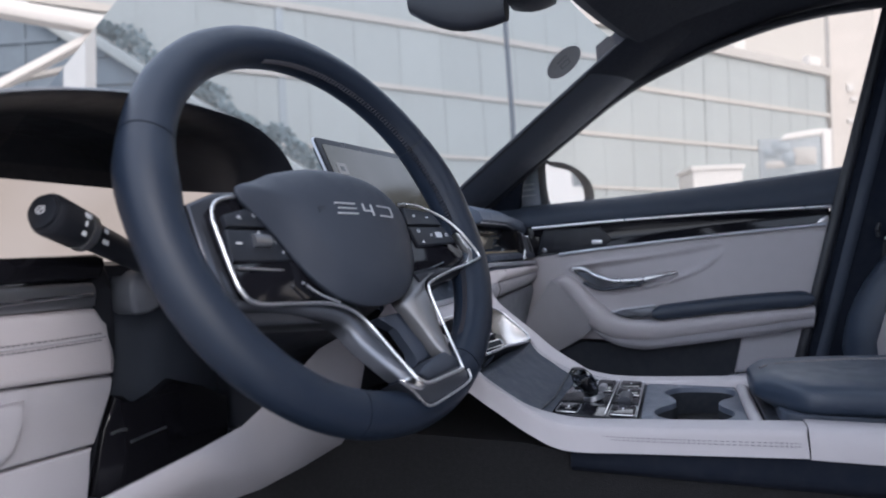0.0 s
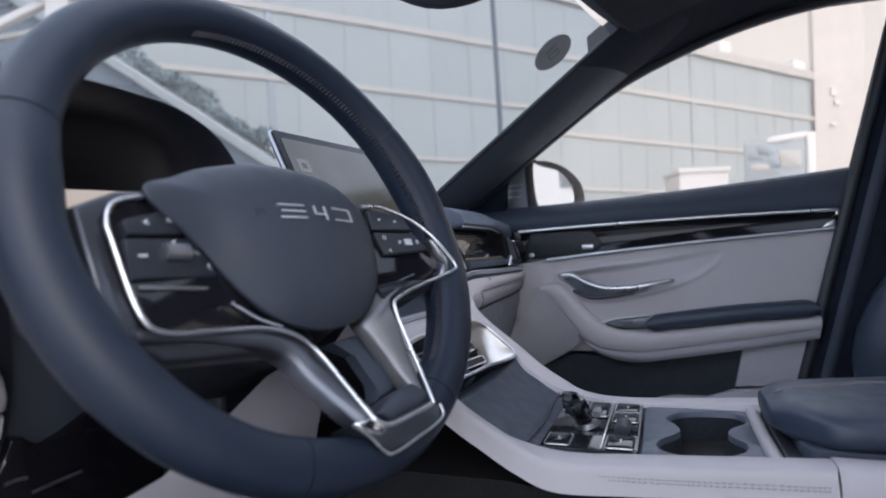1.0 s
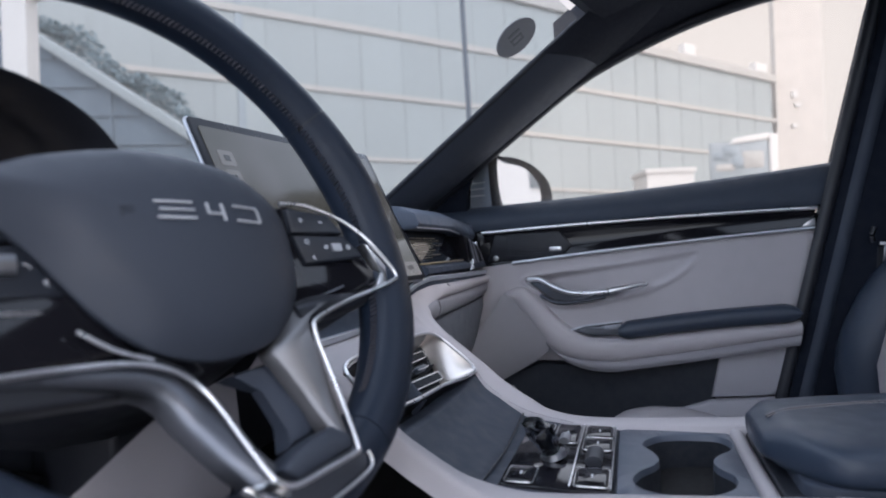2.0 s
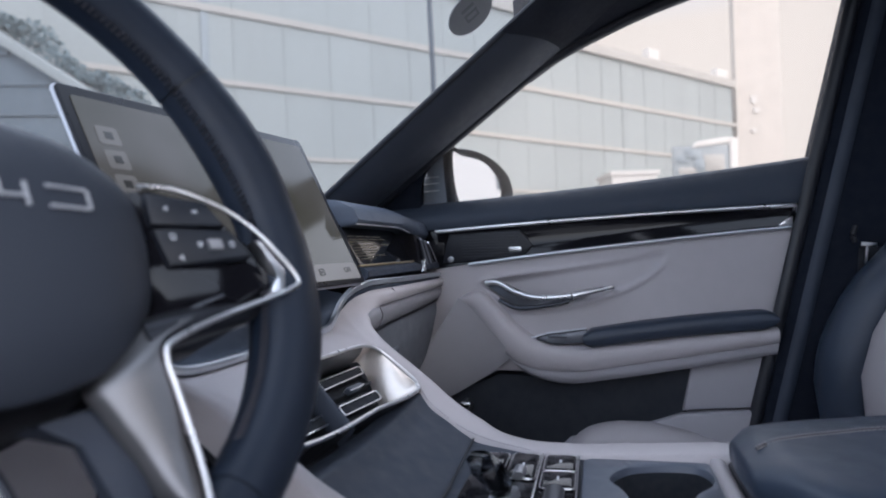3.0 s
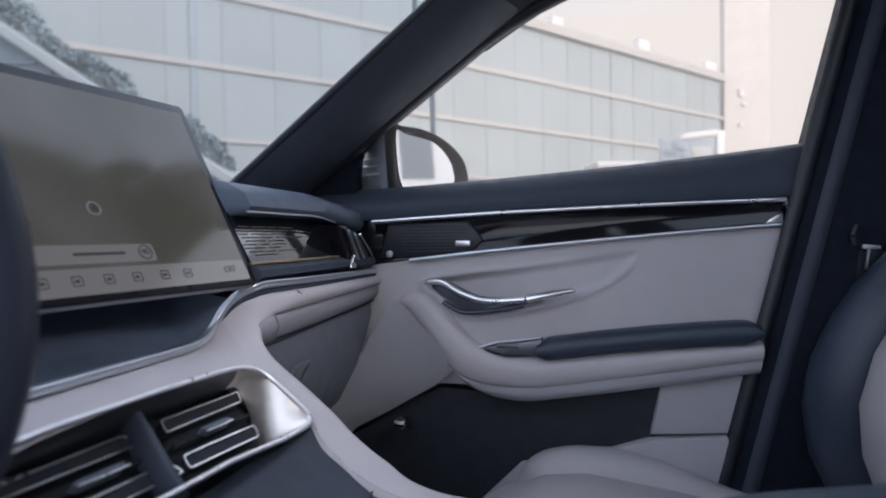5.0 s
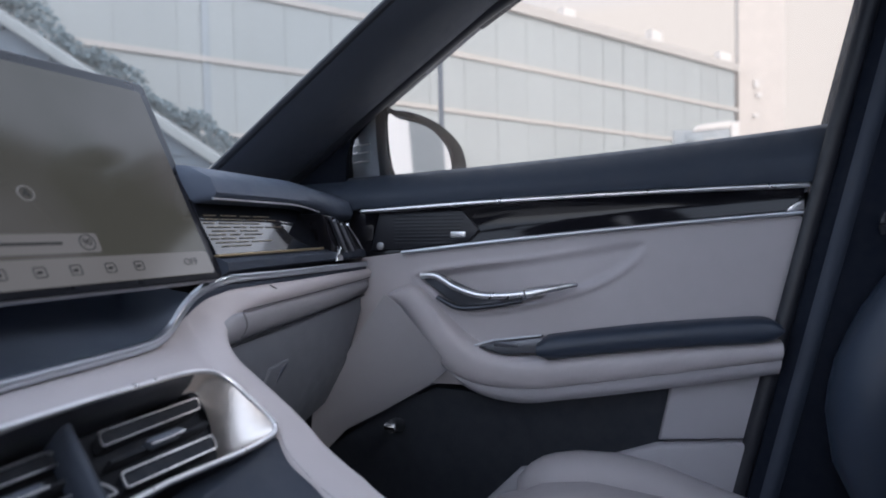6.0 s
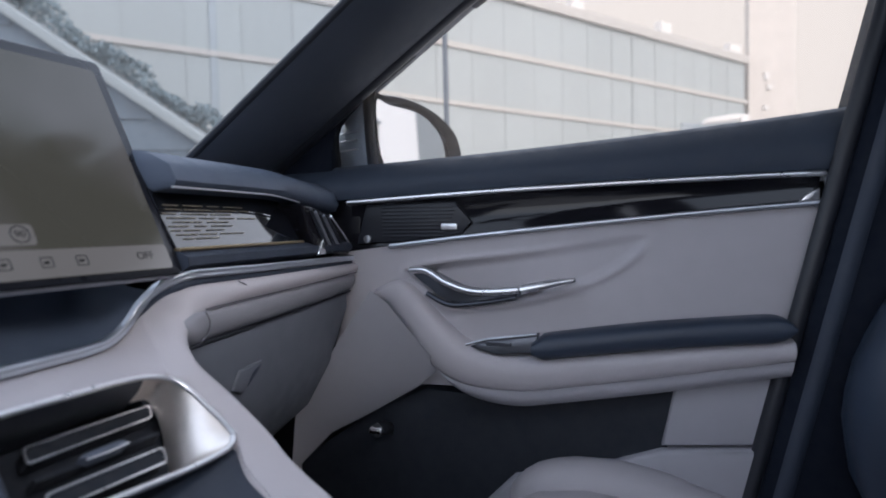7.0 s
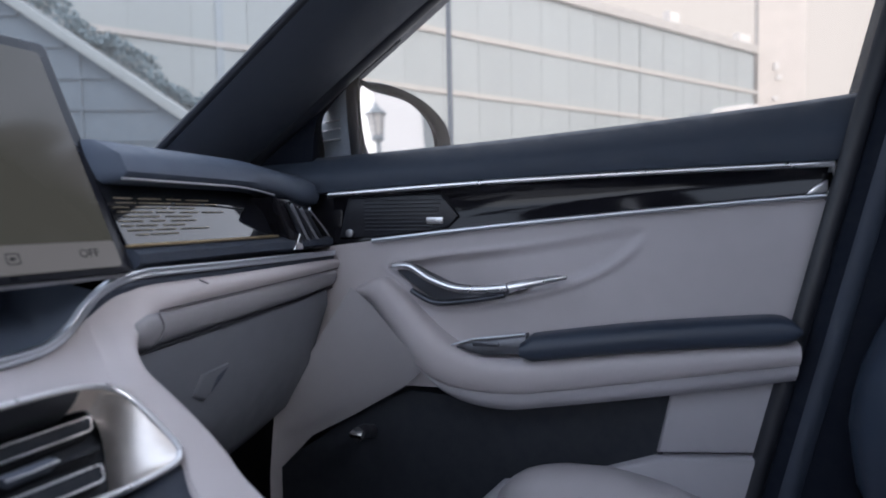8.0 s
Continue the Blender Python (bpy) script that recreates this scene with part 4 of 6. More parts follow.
for q in line_pts[34:-6]:
    z = q.z
    rows.append([(q.x, q.y + 0.006, z - 0.006), (q.x, q.y + 0.012, z + 0.000), (q.x, q.y + 0.030, z + 0.003), (q.x, q.y + 0.055, max(z + 0.018, 0.885)), (q.x, q.y + 0.062, 0.915), (q.x, q.y + 0.07, 0.94)])
# Lighter navy than the ledge; the tray's highlight is in the colour.
part("centre_tray", loft(rows, ring=False), NAVY_TOP, dashboard, "navy tray under the screen", sharp=180)
INNER = [(0.582, 0.046, 0.8935), (0.45, 0.046, 0.8950), (0.32, 0.046, 0.8962), (0.23, 0.047, 0.8980), (0.202, 0.053, 0.8975), (0.186, 0.067, 0.8935), (0.176, 0.0785, 0.8810), (0.164, 0.062, 0.8640), (0.150, 0.040, 0.8485), (0.1345, 0.0195, 0.8345), (0.1395, 0.0055, 0.8236), (0.1410, -0.0095, 0.8107), (0.1405, -0.0250, 0.7979), (0.1375, -0.0385, 0.7865), (0.1290, -0.047, 0.7755), (0.1200, -0.060, 0.7640), (0.1130, -0.082, 0.7510), (0.1040, -0.105, 0.7400), (0.088, -0.15, 0.7315), (0.069, -0.22, 0.7295), (0.066, -0.4080, 0.7392)]
OUTER = [(0.582, 0.036, 0.884), (0.45, 0.034, 0.882), (0.32, 0.033, 0.881), (0.25, 0.033, 0.879), (0.224, 0.034, 0.876), (0.205, 0.039, 0.870), (0.191, 0.041, 0.860), (0.179, 0.033, 0.848), (0.171, 0.022, 0.839), (0.169, 0.012, 0.831), (0.170, -0.003, 0.8185), (0.169, -0.020, 0.806), (0.167, -0.036, 0.794), (0.164, -0.050, 0.784), (0.161, -0.060, 0.777), (0.154, -0.075, 0.767), (0.148, -0.095, 0.755), (0.142, -0.115, 0.745), (0.128, -0.15, 0.731), (0.110, -0.22, 0.7295), (0.108, -0.4080, 0.7392)]
inner_edge, outer_edge = curve_through(INNER, 5), curve_through(OUTER, 5)
shoulder_rows = []
for k, (a, b) in enumerate(zip(inner_edge, outer_edge)):
    out = Vector((0.001, -0.006, 0.006)) if k < 30 else Vector((0.001, -0.0025, 0.003))
    if k >= 20:
        out = Vector((0.001, -0.006, 0.006)).lerp(Vector((0.001, -0.0020, 0.0025)), step(k, 20, 55))
    down = Vector((0.002, 0.010, -0.014)) if k < 40 else Vector((0.002, 0.010, -0.014)).lerp(Vector((0.004, -0.001, -0.0195)), step(k, 40, 75))
    tuck = Vector((0, 0.012, -0.004)) if k < 30 else Vector((-0.001, 0.004, -0.010))
    flat = step(k, 27, 33) * (1 - step(k, 43, 48))
    tuck = tuck.lerp(Vector((-0.0006, 0.0, -0.0002)), flat)
    shoulder_rows.append([a + tuck, a, a.lerp(b, 0.06) + out * (0.45 - 0.40 * flat), a.lerp(b, 0.18) + out * (0.8 - 0.58 * flat), a.lerp(b, 0.38) + out * (1 - 0.40 * flat), a.lerp(b, 0.62) + out, a.lerp(b, 0.82) + out * 0.8, a.lerp(b, 0.94) + out * 0.45, b, b + down * 0.35, b + down, b + down * 1.4])
RIM_TOP = [(0.1345, 0.0195, 0.8345), (0.126, 0.0210, 0.8360), (0.110, 0.0225, 0.8375), (0.085, 0.0245, 0.8392), (0.05, 0.0256, 0.8402), (-0.02, 0.0270, 0.8415)]
TRAY_EDGE = [(0.176, 0.0785, 0.8810), (0.160, 0.0800, 0.8650), (0.137, 0.0770, 0.8555), (0.110, 0.0740, 0.8525), (0.060, 0.0720, 0.8520), (-0.02, 0.0720, 0.8520)]
rim_top, tray_edge = curve_through(RIM_TOP, 5), curve_through(TRAY_EDGE, 5)
border = inner_edge[30:46]
shelf_rows = []
for k, (a, b) in enumerate(zip(tray_edge, rim_top)):
    fade = 1 - step(k, 0, 18)
    row = []
    for j in range(16):
        flat = a.lerp(b, j / 15)
        bow = border[j] - border[0].lerp(border[15], j / 15)
        row.append(flat + bow * fade + Vector((0, 0.0, 0.0035)) * math.sin(math.pi * j / 15) * (1 - fade))
    shelf_rows.append(row)
for mirrored in (False, True):
    flip = over if mirrored else (lambda q: q)
    rows = shoulder_rows[15 if mirrored else 0:63]
    part("shoulder", loft([[flip(q) for q in r] for r in rows], ring=False), BEIGE, dashboard, "beige leather shoulder that flows into the console", sharp=180)
    part("centre_shelf", loft([[flip(q) for q in r] for r in shelf_rows], ring=False), BEIGE, dashboard, "beige leather shelf over the vents", sharp=180)
part("fold", tube([(0.262, 0.0335, 0.8985), (0.272, 0.033, 0.8945), (0.278, 0.033, 0.8920)], 0.0007), DARK_THREAD, dashboard)

glove_box = thing("glove_box", "grey-beige glove box with a padded upper edge", "glove box", Matrix.Translation((0.38, 0.07, 0.7)))
part("pad", loft([[(x, 0.075 + q, z0), (x, 0.041 + q, z0 + 0.001), (x, 0.036 + q, z0 + 0.006), (x, 0.033 + q, (z0 + z1) / 2), (x, 0.0325 + q, z1 - 0.004), (x, 0.036 + q, z1 + 0.001), (x, 0.075 + q, z1 + 0.004)] for x, z0, z1, q in ((0.176, 0.848, 0.858, 0.020), (0.190, 0.844, 0.868, 0.006), (0.200, 0.844, 0.874, 0.001), (0.22, 0.846, 0.875, 0), (0.35, 0.849, 0.878, 0), (0.50, 0.853, 0.880, 0.002), (0.575, 0.857, 0.881, 0.004))]), GLOVE_SHADE, glove_box, "padded beige edge with shade in its colour", sharp=60)
# Thin dark strip stands in for the soft shadow in the crease.
part("crease_shade", sweep(curve_through([(0.207, 0.0325, 0.8772), (0.22, 0.0325, 0.8780), (0.35, 0.0325, 0.8795), (0.50, 0.0335, 0.8815), (0.578, 0.0355, 0.8830)], 6), oval(0.0006, 0.0008, 8)), DARK_THREAD, glove_box, "dark strip for the shade in the crease")
part("lid_gap", sweep(curve_through([(0.193, 0.0440, 0.8425), (0.22, 0.0425, 0.8445), (0.35, 0.0425, 0.8475), (0.50, 0.0435, 0.8515), (0.575, 0.0450, 0.8555)], 6), oval(0.0018, 0.0013, 8)), BLACK, glove_box, "dark gap over the lid")
part("pad_seam", tube(curve_through([(0.203, 0.0310, 0.8755), (0.206, 0.0290, 0.865), (0.203, 0.0300, 0.856), (0.196, 0.0330, 0.848)], 5), 0.0007), DARK_THREAD, glove_box)
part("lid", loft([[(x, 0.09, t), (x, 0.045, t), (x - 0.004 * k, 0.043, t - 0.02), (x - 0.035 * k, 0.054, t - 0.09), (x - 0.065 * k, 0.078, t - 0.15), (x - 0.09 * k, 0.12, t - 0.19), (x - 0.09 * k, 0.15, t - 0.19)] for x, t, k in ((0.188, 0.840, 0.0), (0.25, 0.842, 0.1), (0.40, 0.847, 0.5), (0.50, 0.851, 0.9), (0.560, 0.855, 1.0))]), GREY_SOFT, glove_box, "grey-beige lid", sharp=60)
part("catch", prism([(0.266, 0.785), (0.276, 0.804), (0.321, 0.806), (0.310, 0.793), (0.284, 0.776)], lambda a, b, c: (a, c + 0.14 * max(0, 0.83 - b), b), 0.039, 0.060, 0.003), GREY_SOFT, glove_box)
# Dark plate on the catch stands in for the shade in its recess.
part("recess_shade", prism([(0.300, 0.797), (0.316, 0.803), (0.308, 0.794), (0.290, 0.783)], lambda a, b, c: (a, c + 0.14 * max(0, 0.83 - b), b), 0.0380, 0.050, 0.001), NAVY_SOFT, glove_box)
part("kick_panel", loft([[(0.520, -0.008, 0.862), (0.524, -0.03, 0.845), (0.535, -0.085, 0.775), (0.55, -0.10, 0.752)], [(0.520, 0.038, 0.795), (0.526, 0.0, 0.785), (0.538, -0.045, 0.748), (0.555, -0.065, 0.722)], [(0.520, 0.078, 0.737), (0.527, 0.045, 0.722), (0.540, 0.02, 0.705), (0.556, 0.005, 0.681)], [(0.520, 0.110, 0.689), (0.527, 0.095, 0.678), (0.540, 0.078, 0.665), (0.556, 0.071, 0.646)], [(0.520, 0.119, 0.60), (0.527, 0.119, 0.598), (0.540, 0.120, 0.596), (0.556, 0.121, 0.595)], [(0.520, 0.122, 0.45), (0.527, 0.122, 0.45), (0.540, 0.122, 0.45), (0.556, 0.122, 0.45)]], ring=False), HINGE_SHADE, passenger_door, "beige hinge-side panel with shade in its colour", sharp=180)

# ---------------------------------------------------------------- touchscreen
SX, SA, SB = Vector((0.9873, -0.1588, 0)), Vector((0.0716, 0.4452, 0.8925)), Vector((-0.1417, -0.8812, 0.4510))
S0 = Vector((-0.1635, 0.1061, 0.9113))
SW, SH = 0.3637, 0.2244


def on_screen(a, b, c):
    """Drawings on the touchscreen: a from its edge by the wheel, b up, c towards the driver."""
    return S0 + SX * a + SA * b + SB * c


BORDER = material("display_border", (0.010, 0.011, 0.016), 0.3, vary=0.05, scale=40)
BORDER.node_tree.nodes["Principled BSDF"].inputs["Specular IOR Level"].default_value = 0.22
touchscreen = thing("touchscreen", "large central touchscreen showing a dim olive map", "screen", Matrix.Translation((-0.036, 0.1, 0.9)))
part("shell", prism(rounded(0.007, SW - 0.007, 0.007, SH - 0.007, 0.006), on_screen, -0.004, -0.014, 0.002), BLACK, touchscreen)
part("bezel", prism(rounded(0, SW, 0, SH, 0.006), on_screen, 0.001, -0.005, 0.001), BORDER, touchscreen, "black glass bezel")
part("edge", sweep([on_screen(a, b, -0.004) for a, b in rounded(0, SW, 0, SH, 0.006)], oval(0.0022, 0.0022, 8), up=tuple(SB), closed=True), GUNMETAL, touchscreen, "silver edge")


def lit(name, low, high, strength, rough=0.12):
    """A lit display: a soft two-tone picture under a glossy cover."""
    m = material(name, [0.3 * v for v in low], rough, vary=0.02, scale=20)
    t = m.node_tree
    b = t.nodes["Principled BSDF"]
    b.inputs["Specular IOR Level"].default_value = 0.42
    n = t.nodes.new("ShaderNodeTexNoise")
    n.inputs["Scale"].default_value, n.inputs["Detail"].default_value = 6.5, 2
    co = t.nodes.new("ShaderNodeTexCoord")
    t.links.new(co.outputs["Object"], n.inputs["Vector"])
    r = t.nodes.new("ShaderNodeValToRGB")
    r.color_ramp.elements[0].position, r.color_ramp.elements[1].position = 0.38, 0.62
    r.color_ramp.elements[0].color, r.color_ramp.elements[1].color = (*low, 1), (*high, 1)
    t.links.new(n.outputs[0], r.inputs[0])
    t.links.new(r.outputs[0], b.inputs["Emission Color"])
    b.inputs["Emission Strength"].default_value = strength
    return m


MAP = lit("map_display", (0.056, 0.052, 0.040), (0.096, 0.087, 0.080), 0.42, 0.12)
BAR = lit("bar_display", (0.130, 0.118, 0.108), (0.142, 0.130, 0.120), 0.44, 0.16)
INK = lit("display_ink", (0.030, 0.029, 0.027), (0.036, 0.035, 0.033), 0.5)
PALE_INK = lit("display_pale", (0.14, 0.13, 0.12), (0.15, 0.14, 0.13), 0.42)
picture = part("display", prism(rounded(0.010, SW - 0.010, 0.006, SH - 0.012, 0.003), on_screen, 0.0022, 0.0005), MAP, touchscreen, "dim olive and grey map picture")
part("bottom_bar", prism(rounded(0.010, SW - 0.010, 0.006, 0.0290, 0.003), on_screen, 0.0026, 0.001), BAR, picture)
part("route_box", prism(rounded(0.111, 0.240, 0.033, 0.050, 0.003), on_screen, 0.0028, 0.001), BAR, picture)
part("route_print", prism(rounded(0.158, 0.208, 0.0402, 0.0428, 0.001), on_screen, 0.0031, 0.002), INK, picture)
part("sign_ring", sweep([on_screen(0.229 + a, 0.0415 + b, 0.0034) for a, b in oval(0.0068, 0.0068, 24)], oval(0.0006, 0.0005, 6), up=tuple(SB), closed=True), INK, picture)


def words(text, a, b, size, parent, mat, name="lettering"):
    c = bpy.data.curves.new(name, "FONT")
    c.body, c.size, c.align_x, c.align_y, c.extrude = text, size, "CENTER", "CENTER", 0.0002
    ob = new(name, c)
    ob.data.materials.append(mat)
    o = on_screen(a, b, 0.0034)
    m = Matrix(((SX.x, SA.x, SB.x, o.x), (SX.y, SA.y, SB.y, o.y), (SX.z, SA.z, SB.z, o.z), (0, 0, 0, 1)))
    dg = bpy.context.evaluated_depsgraph_get()
    me = bpy.data.meshes.new_from_object(ob.evaluated_get(dg))
    bpy.data.objects.remove(ob)
    me.transform(m)
    res = new(name, me)
    res.parent = parent
    return res


words("90", 0.229, 0.0415, 0.0085, picture, INK, "speed_number")
words("OFF", 0.328, 0.0185, 0.0098, picture, INK, "off_lettering")
for a in (0.075, 0.124, 0.153, 0.182, 0.2105, 0.241, 0.269):
    part("icon", sweep([on_screen(a + p, 0.0180 + q, 0.0034) for p, q in rounded(-0.0045, 0.0045, -0.004, 0.004, 0.0012)], oval(0.0005, 0.0005, 6), up=tuple(SB), closed=True), INK, picture)
    part("icon_mark", prism(rounded(a - 0.002, a + 0.002, 0.0168, 0.0192, 0.0006), on_screen, 0.0034, 0.0025), INK, picture)
for b in (0.172, 0.146, 0.120):
    part("side_button", prism(rounded(0.022, 0.045, b - 0.010, b + 0.010, 0.003), on_screen, 0.0028, 0.001), PALE_INK, picture)
    part("side_mark", prism(rounded(0.029, 0.038, b - 0.004, b + 0.004, 0.001), on_screen, 0.0031, 0.002), INK, picture)
part("position_arrow", prism([(0.190, 0.0815), (0.194, 0.0895), (0.198, 0.0815), (0.194, 0.0835)], on_screen, 0.0032, 0.002), INK, picture)
part("position_ring", sweep([on_screen(0.194 + a, 0.0848 + b, 0.0030) for a, b in oval(0.0062, 0.0062, 20)], oval(0.0007, 0.0005, 6), up=tuple(SB), closed=True), PALE_INK, picture)
part("mount", prism(rounded(0.12, 0.24, 0.03, 0.12, 0.01), on_screen, -0.018, -0.05, 0.004), BLACK, touchscreen)

# ---------------------------------------------------------------- instrument binnacle
instrument_panel = thing("instrument_panel", "arched black instrument hood over a pale display", "instrument panel", Matrix.Translation((-0.5, 0.2, 0.95)))
ARCH = [(-0.80, 0.93), (-0.79, 0.975), (-0.74, 1.020), (-0.68, 1.048), (-0.61, 1.068), (-0.53, 1.080), (-0.45, 1.082), (-0.40, 1.078), (-0.355, 1.062), (-0.325, 1.035), (-0.305, 0.995), (-0.29, 0.95)]
arch = curve_through([(a, 0, b) for a, b in ARCH], 5)
cx, cz = -0.53, 0.93


def ring_at(y, s, up=0.0):
    return [Vector((cx + (q.x - cx) * s, y, cz + (q.z - cz) * s + up)) for q in arch]


part("hood", loft([ring_at(0.42, 0.93), ring_at(0.28, 1.0), ring_at(0.15, 1.01), ring_at(0.125, 1.0), ring_at(0.120, 0.985), ring_at(0.125, 0.965), ring_at(0.16, 0.94), ring_at(0.36, 0.92)], ring=False), BLACK, instrument_panel, "soft black hood", sharp=60)
part("hood_back", loft([ring_at(0.362, 0.925), ring_at(0.363, 0.5), ring_at(0.364, 0.02)], ring=False), BLACK_FELT, instrument_panel)
# The display's pale glow stands in for a reflection in its face.
PALE_GLOW = lit("reflection_glow", (0.52, 0.415, 0.335), (0.60, 0.49, 0.41), 0.50)
part("display", sheet(lambda a, b: (cx + a, 0.31 - 0.06 * b + 0.035 * min(0.0, a / 0.25) ** 2 - 0.05 * step(a, 0.06, 0.19), 0.940 + 0.074 * b), [-0.26 + 0.02 * k for k in range(24)], [0, 0.5, 1.0]), PALE_GLOW, instrument_panel, "instrument display whose pale glow stands in for a reflection")
part("display_streak", sheet(lambda a, b: (cx + a, 0.307 - 0.06 * b + 0.035 * (a / 0.25) ** 2, 0.940 + 0.074 * b), [-0.26 + 0.01 * k for k in range(12)], [0.86, 0.91, 0.95]), material("red_streak", (0.45, 0.20, 0.18), 0.4), instrument_panel, "red band on the display")
part("floor_lip", loft([[(x, 0.36, 0.938), (x, 0.27, 0.940), (x, 0.255, 0.936), (x, 0.255, 0.925), (x, 0.36, 0.92)] for x in (-0.82, -0.6, -0.4, -0.28)]), BLACK, instrument_panel)

# ---------------------------------------------------------------- driver's side of the dash
driver_dash = thing("driver_dash", "beige leather lower dash with twin stitching and silver band", "dashboard", Matrix.Translation((-0.55, 0.25, 0.7)))


def face(name, outline, y, mat, label="", deep=0.05, r=0.004, smooth=True):
    """A dash panel whose outline (x, z) is drawn on the driver's side."""
    o = [tuple(q)[:2] for q in curve_through([(a, b, 0) for a, b in outline], 3, True)] if smooth else outline
    return part(name, prism(o, on_y, y, y + deep, r, 3), mat, driver_dash, label, sharp=60)


face("black_ledge", [(-0.76, 0.945), (-0.531, 0.946), (-0.492, 0.9478), (-0.483, 0.9445), (-0.4815, 0.9367), (-0.487, 0.926), (-0.493, 0.9235), (-0.76, 0.9225)], 0.236, GLOSS, "gloss black ledge", 0.10, 0.004, False)
face("silver_band", [(-0.76, 0.9235), (-0.4985, 0.9210), (-0.4955, 0.917), (-0.4945, 0.910), (-0.4965, 0.899), (-0.50, 0.897), (-0.76, 0.9020)], 0.233, GUNMETAL, "brushed silver band", 0.05, 0.004, False)
part("chrome_line", tube([(-0.74, 0.2315, 0.9085), (-0.5882, 0.2315, 0.9080), (-0.5593, 0.2315, 0.9092), (-0.5014, 0.2315, 0.9095)], 0.0022), CHROME_BRIGHT, driver_dash)
face("pad", [(-0.76, 0.902), (-0.5018, 0.8965), (-0.4970, 0.8900), (-0.4924, 0.8801), (-0.4836, 0.8571), (-0.4812, 0.8431), (-0.4832, 0.8330), (-0.4870, 0.8320), (-0.76, 0.8530)], 0.226, BEIGE, "stitched beige leather pad", 0.06, 0.006, False)
face("panel", [(-0.76, 0.8500), (-0.4830, 0.8298), (-0.4812, 0.826), (-0.4847, 0.8161), (-0.5034, 0.7685), (-0.76, 0.784)], 0.232, BEIGE_SOFT, "flat beige panel", 0.05, 0.003, False)
face("panel", [(-0.76, 0.7815), (-0.5045, 0.7662), (-0.5134, 0.7385), (-0.5131, 0.700), (-0.76, 0.705)], 0.233, BEIGE_SOFT, "flat beige panel", 0.05, 0.003, False)
face("tab", [(-0.61, 0.8275), (-0.5733, 0.8264), (-0.5765, 0.812), (-0.583, 0.7869), (-0.5934, 0.7802), (-0.61, 0.783)], 0.225, BEIGE_SOFT, "raised beige tab", 0.02, 0.004, False)
for z, r, mat in ((0.0, 0.0006, DARK_THREAD), (-0.0062, 0.0006, DARK_THREAD)):
    seam([(-0.66, 0.2252, 0.8770 + z), (-0.592, 0.2252, 0.8742 + z), (-0.5426, 0.2252, 0.8732 + z), (-0.4960, 0.2252, 0.8728 + z)], driver_dash, mat, r, 0.0042)
part("pad_fold", tube([(-0.66, 0.2258, 0.8740), (-0.592, 0.2258, 0.8712), (-0.5426, 0.2258, 0.8702), (-0.4935, 0.2258, 0.8696)], 0.0011), BEIGE_SOFT, driver_dash)
part("knee_shroud", sheet(lambda x, z: (x, 0.285 - 0.030 * math.sin(math.pi * min(1.0, max(0.0, (x + 0.50) / 0.26))) + 0.10 * max(0.0, 0.80 - z), z), [-0.53 + 0.02 * k for k in range(17)], [0.62 + 0.022 * k for k in range(15)]), SHROUD, driver_dash, "navy-grey steering column shroud", sharp=180)
face("shroud_edge", [(-0.4975, 0.935), (-0.468, 0.935), (-0.462, 0.90), (-0.460, 0.86), (-0.464, 0.82), (-0.474, 0.78), (-0.490, 0.735), (-0.5115, 0.705), (-0.512, 0.74), (-0.490, 0.80), (-0.481, 0.83), (-0.480, 0.85), (-0.4865, 0.87), (-0.4935, 0.895), (-0.4965, 0.915)], 0.252, BLACK, "black shroud edge", 0.03, 0.004)
face("column_collar", [(-0.447, 0.925), (-0.425, 0.930), (-0.408, 0.905), (-0.412, 0.888), (-0.442, 0.884), (-0.450, 0.900)], 0.238, GREY_SOFT, "grey collar at the steering column", 0.03, 0.005)
pocket = face("knee_pocket", [(-0.4978, 0.715), (-0.4803, 0.7755), (-0.468, 0.8061), (-0.455, 0.803), (-0.4384, 0.7863), (-0.415, 0.795), (-0.3906, 0.8074), (-0.345, 0.790), (-0.2982, 0.7674), (-0.30, 0.690), (-0.37, 0.690), (-0.4486, 0.690)], 0.245, GLOSS, "gloss black knee panel", 0.03, 0.006, False)
# Metal strips stand in for glossy streaks of light on the knee panel.
for line in (((-0.475, 0.7699), (-0.466, 0.7705), (-0.4567, 0.7693)), ((-0.4515, 0.7551), (-0.4279, 0.7565), (-0.4043, 0.7572))):
    part("pocket_glint", sweep([(a, 0.2435, b) for a, b in line], oval(0.0012, 0.0016, 8)), GUNMETAL, pocket)
part("knee_bolster", loft([[(-0.70, 0.055, 0.776), (-0.62, 0.090, 0.778), (-0.52, 0.098, 0.779), (-0.46, 0.098, 0.784), (-0.40, 0.096, 0.805), (-0.33, 0.094, 0.835), (-0.24, 0.09, 0.85)], [(-0.70, 0.045, 0.770), (-0.62, 0.080, 0.772), (-0.52, 0.090, 0.772), (-0.46, 0.090, 0.775), (-0.40, 0.090, 0.79), (-0.33, 0.088, 0.80), (-0.24, 0.085, 0.80)], [(-0.70, 0.05, 0.755), (-0.62, 0.085, 0.755), (-0.52, 0.095, 0.752), (-0.45, 0.098, 0.735), (-0.40, 0.100, 0.720), (-0.33, 0.10, 0.725), (-0.24, 0.10, 0.73)], [(-0.70, 0.08, 0.74), (-0.62, 0.11, 0.73), (-0.52, 0.13, 0.72), (-0.45, 0.13, 0.705), (-0.40, 0.125, 0.700), (-0.33, 0.12, 0.70), (-0.24, 0.12, 0.70)]], ring=False), BEIGE_SOFT, driver_dash, "beige lower bolster", sharp=180)

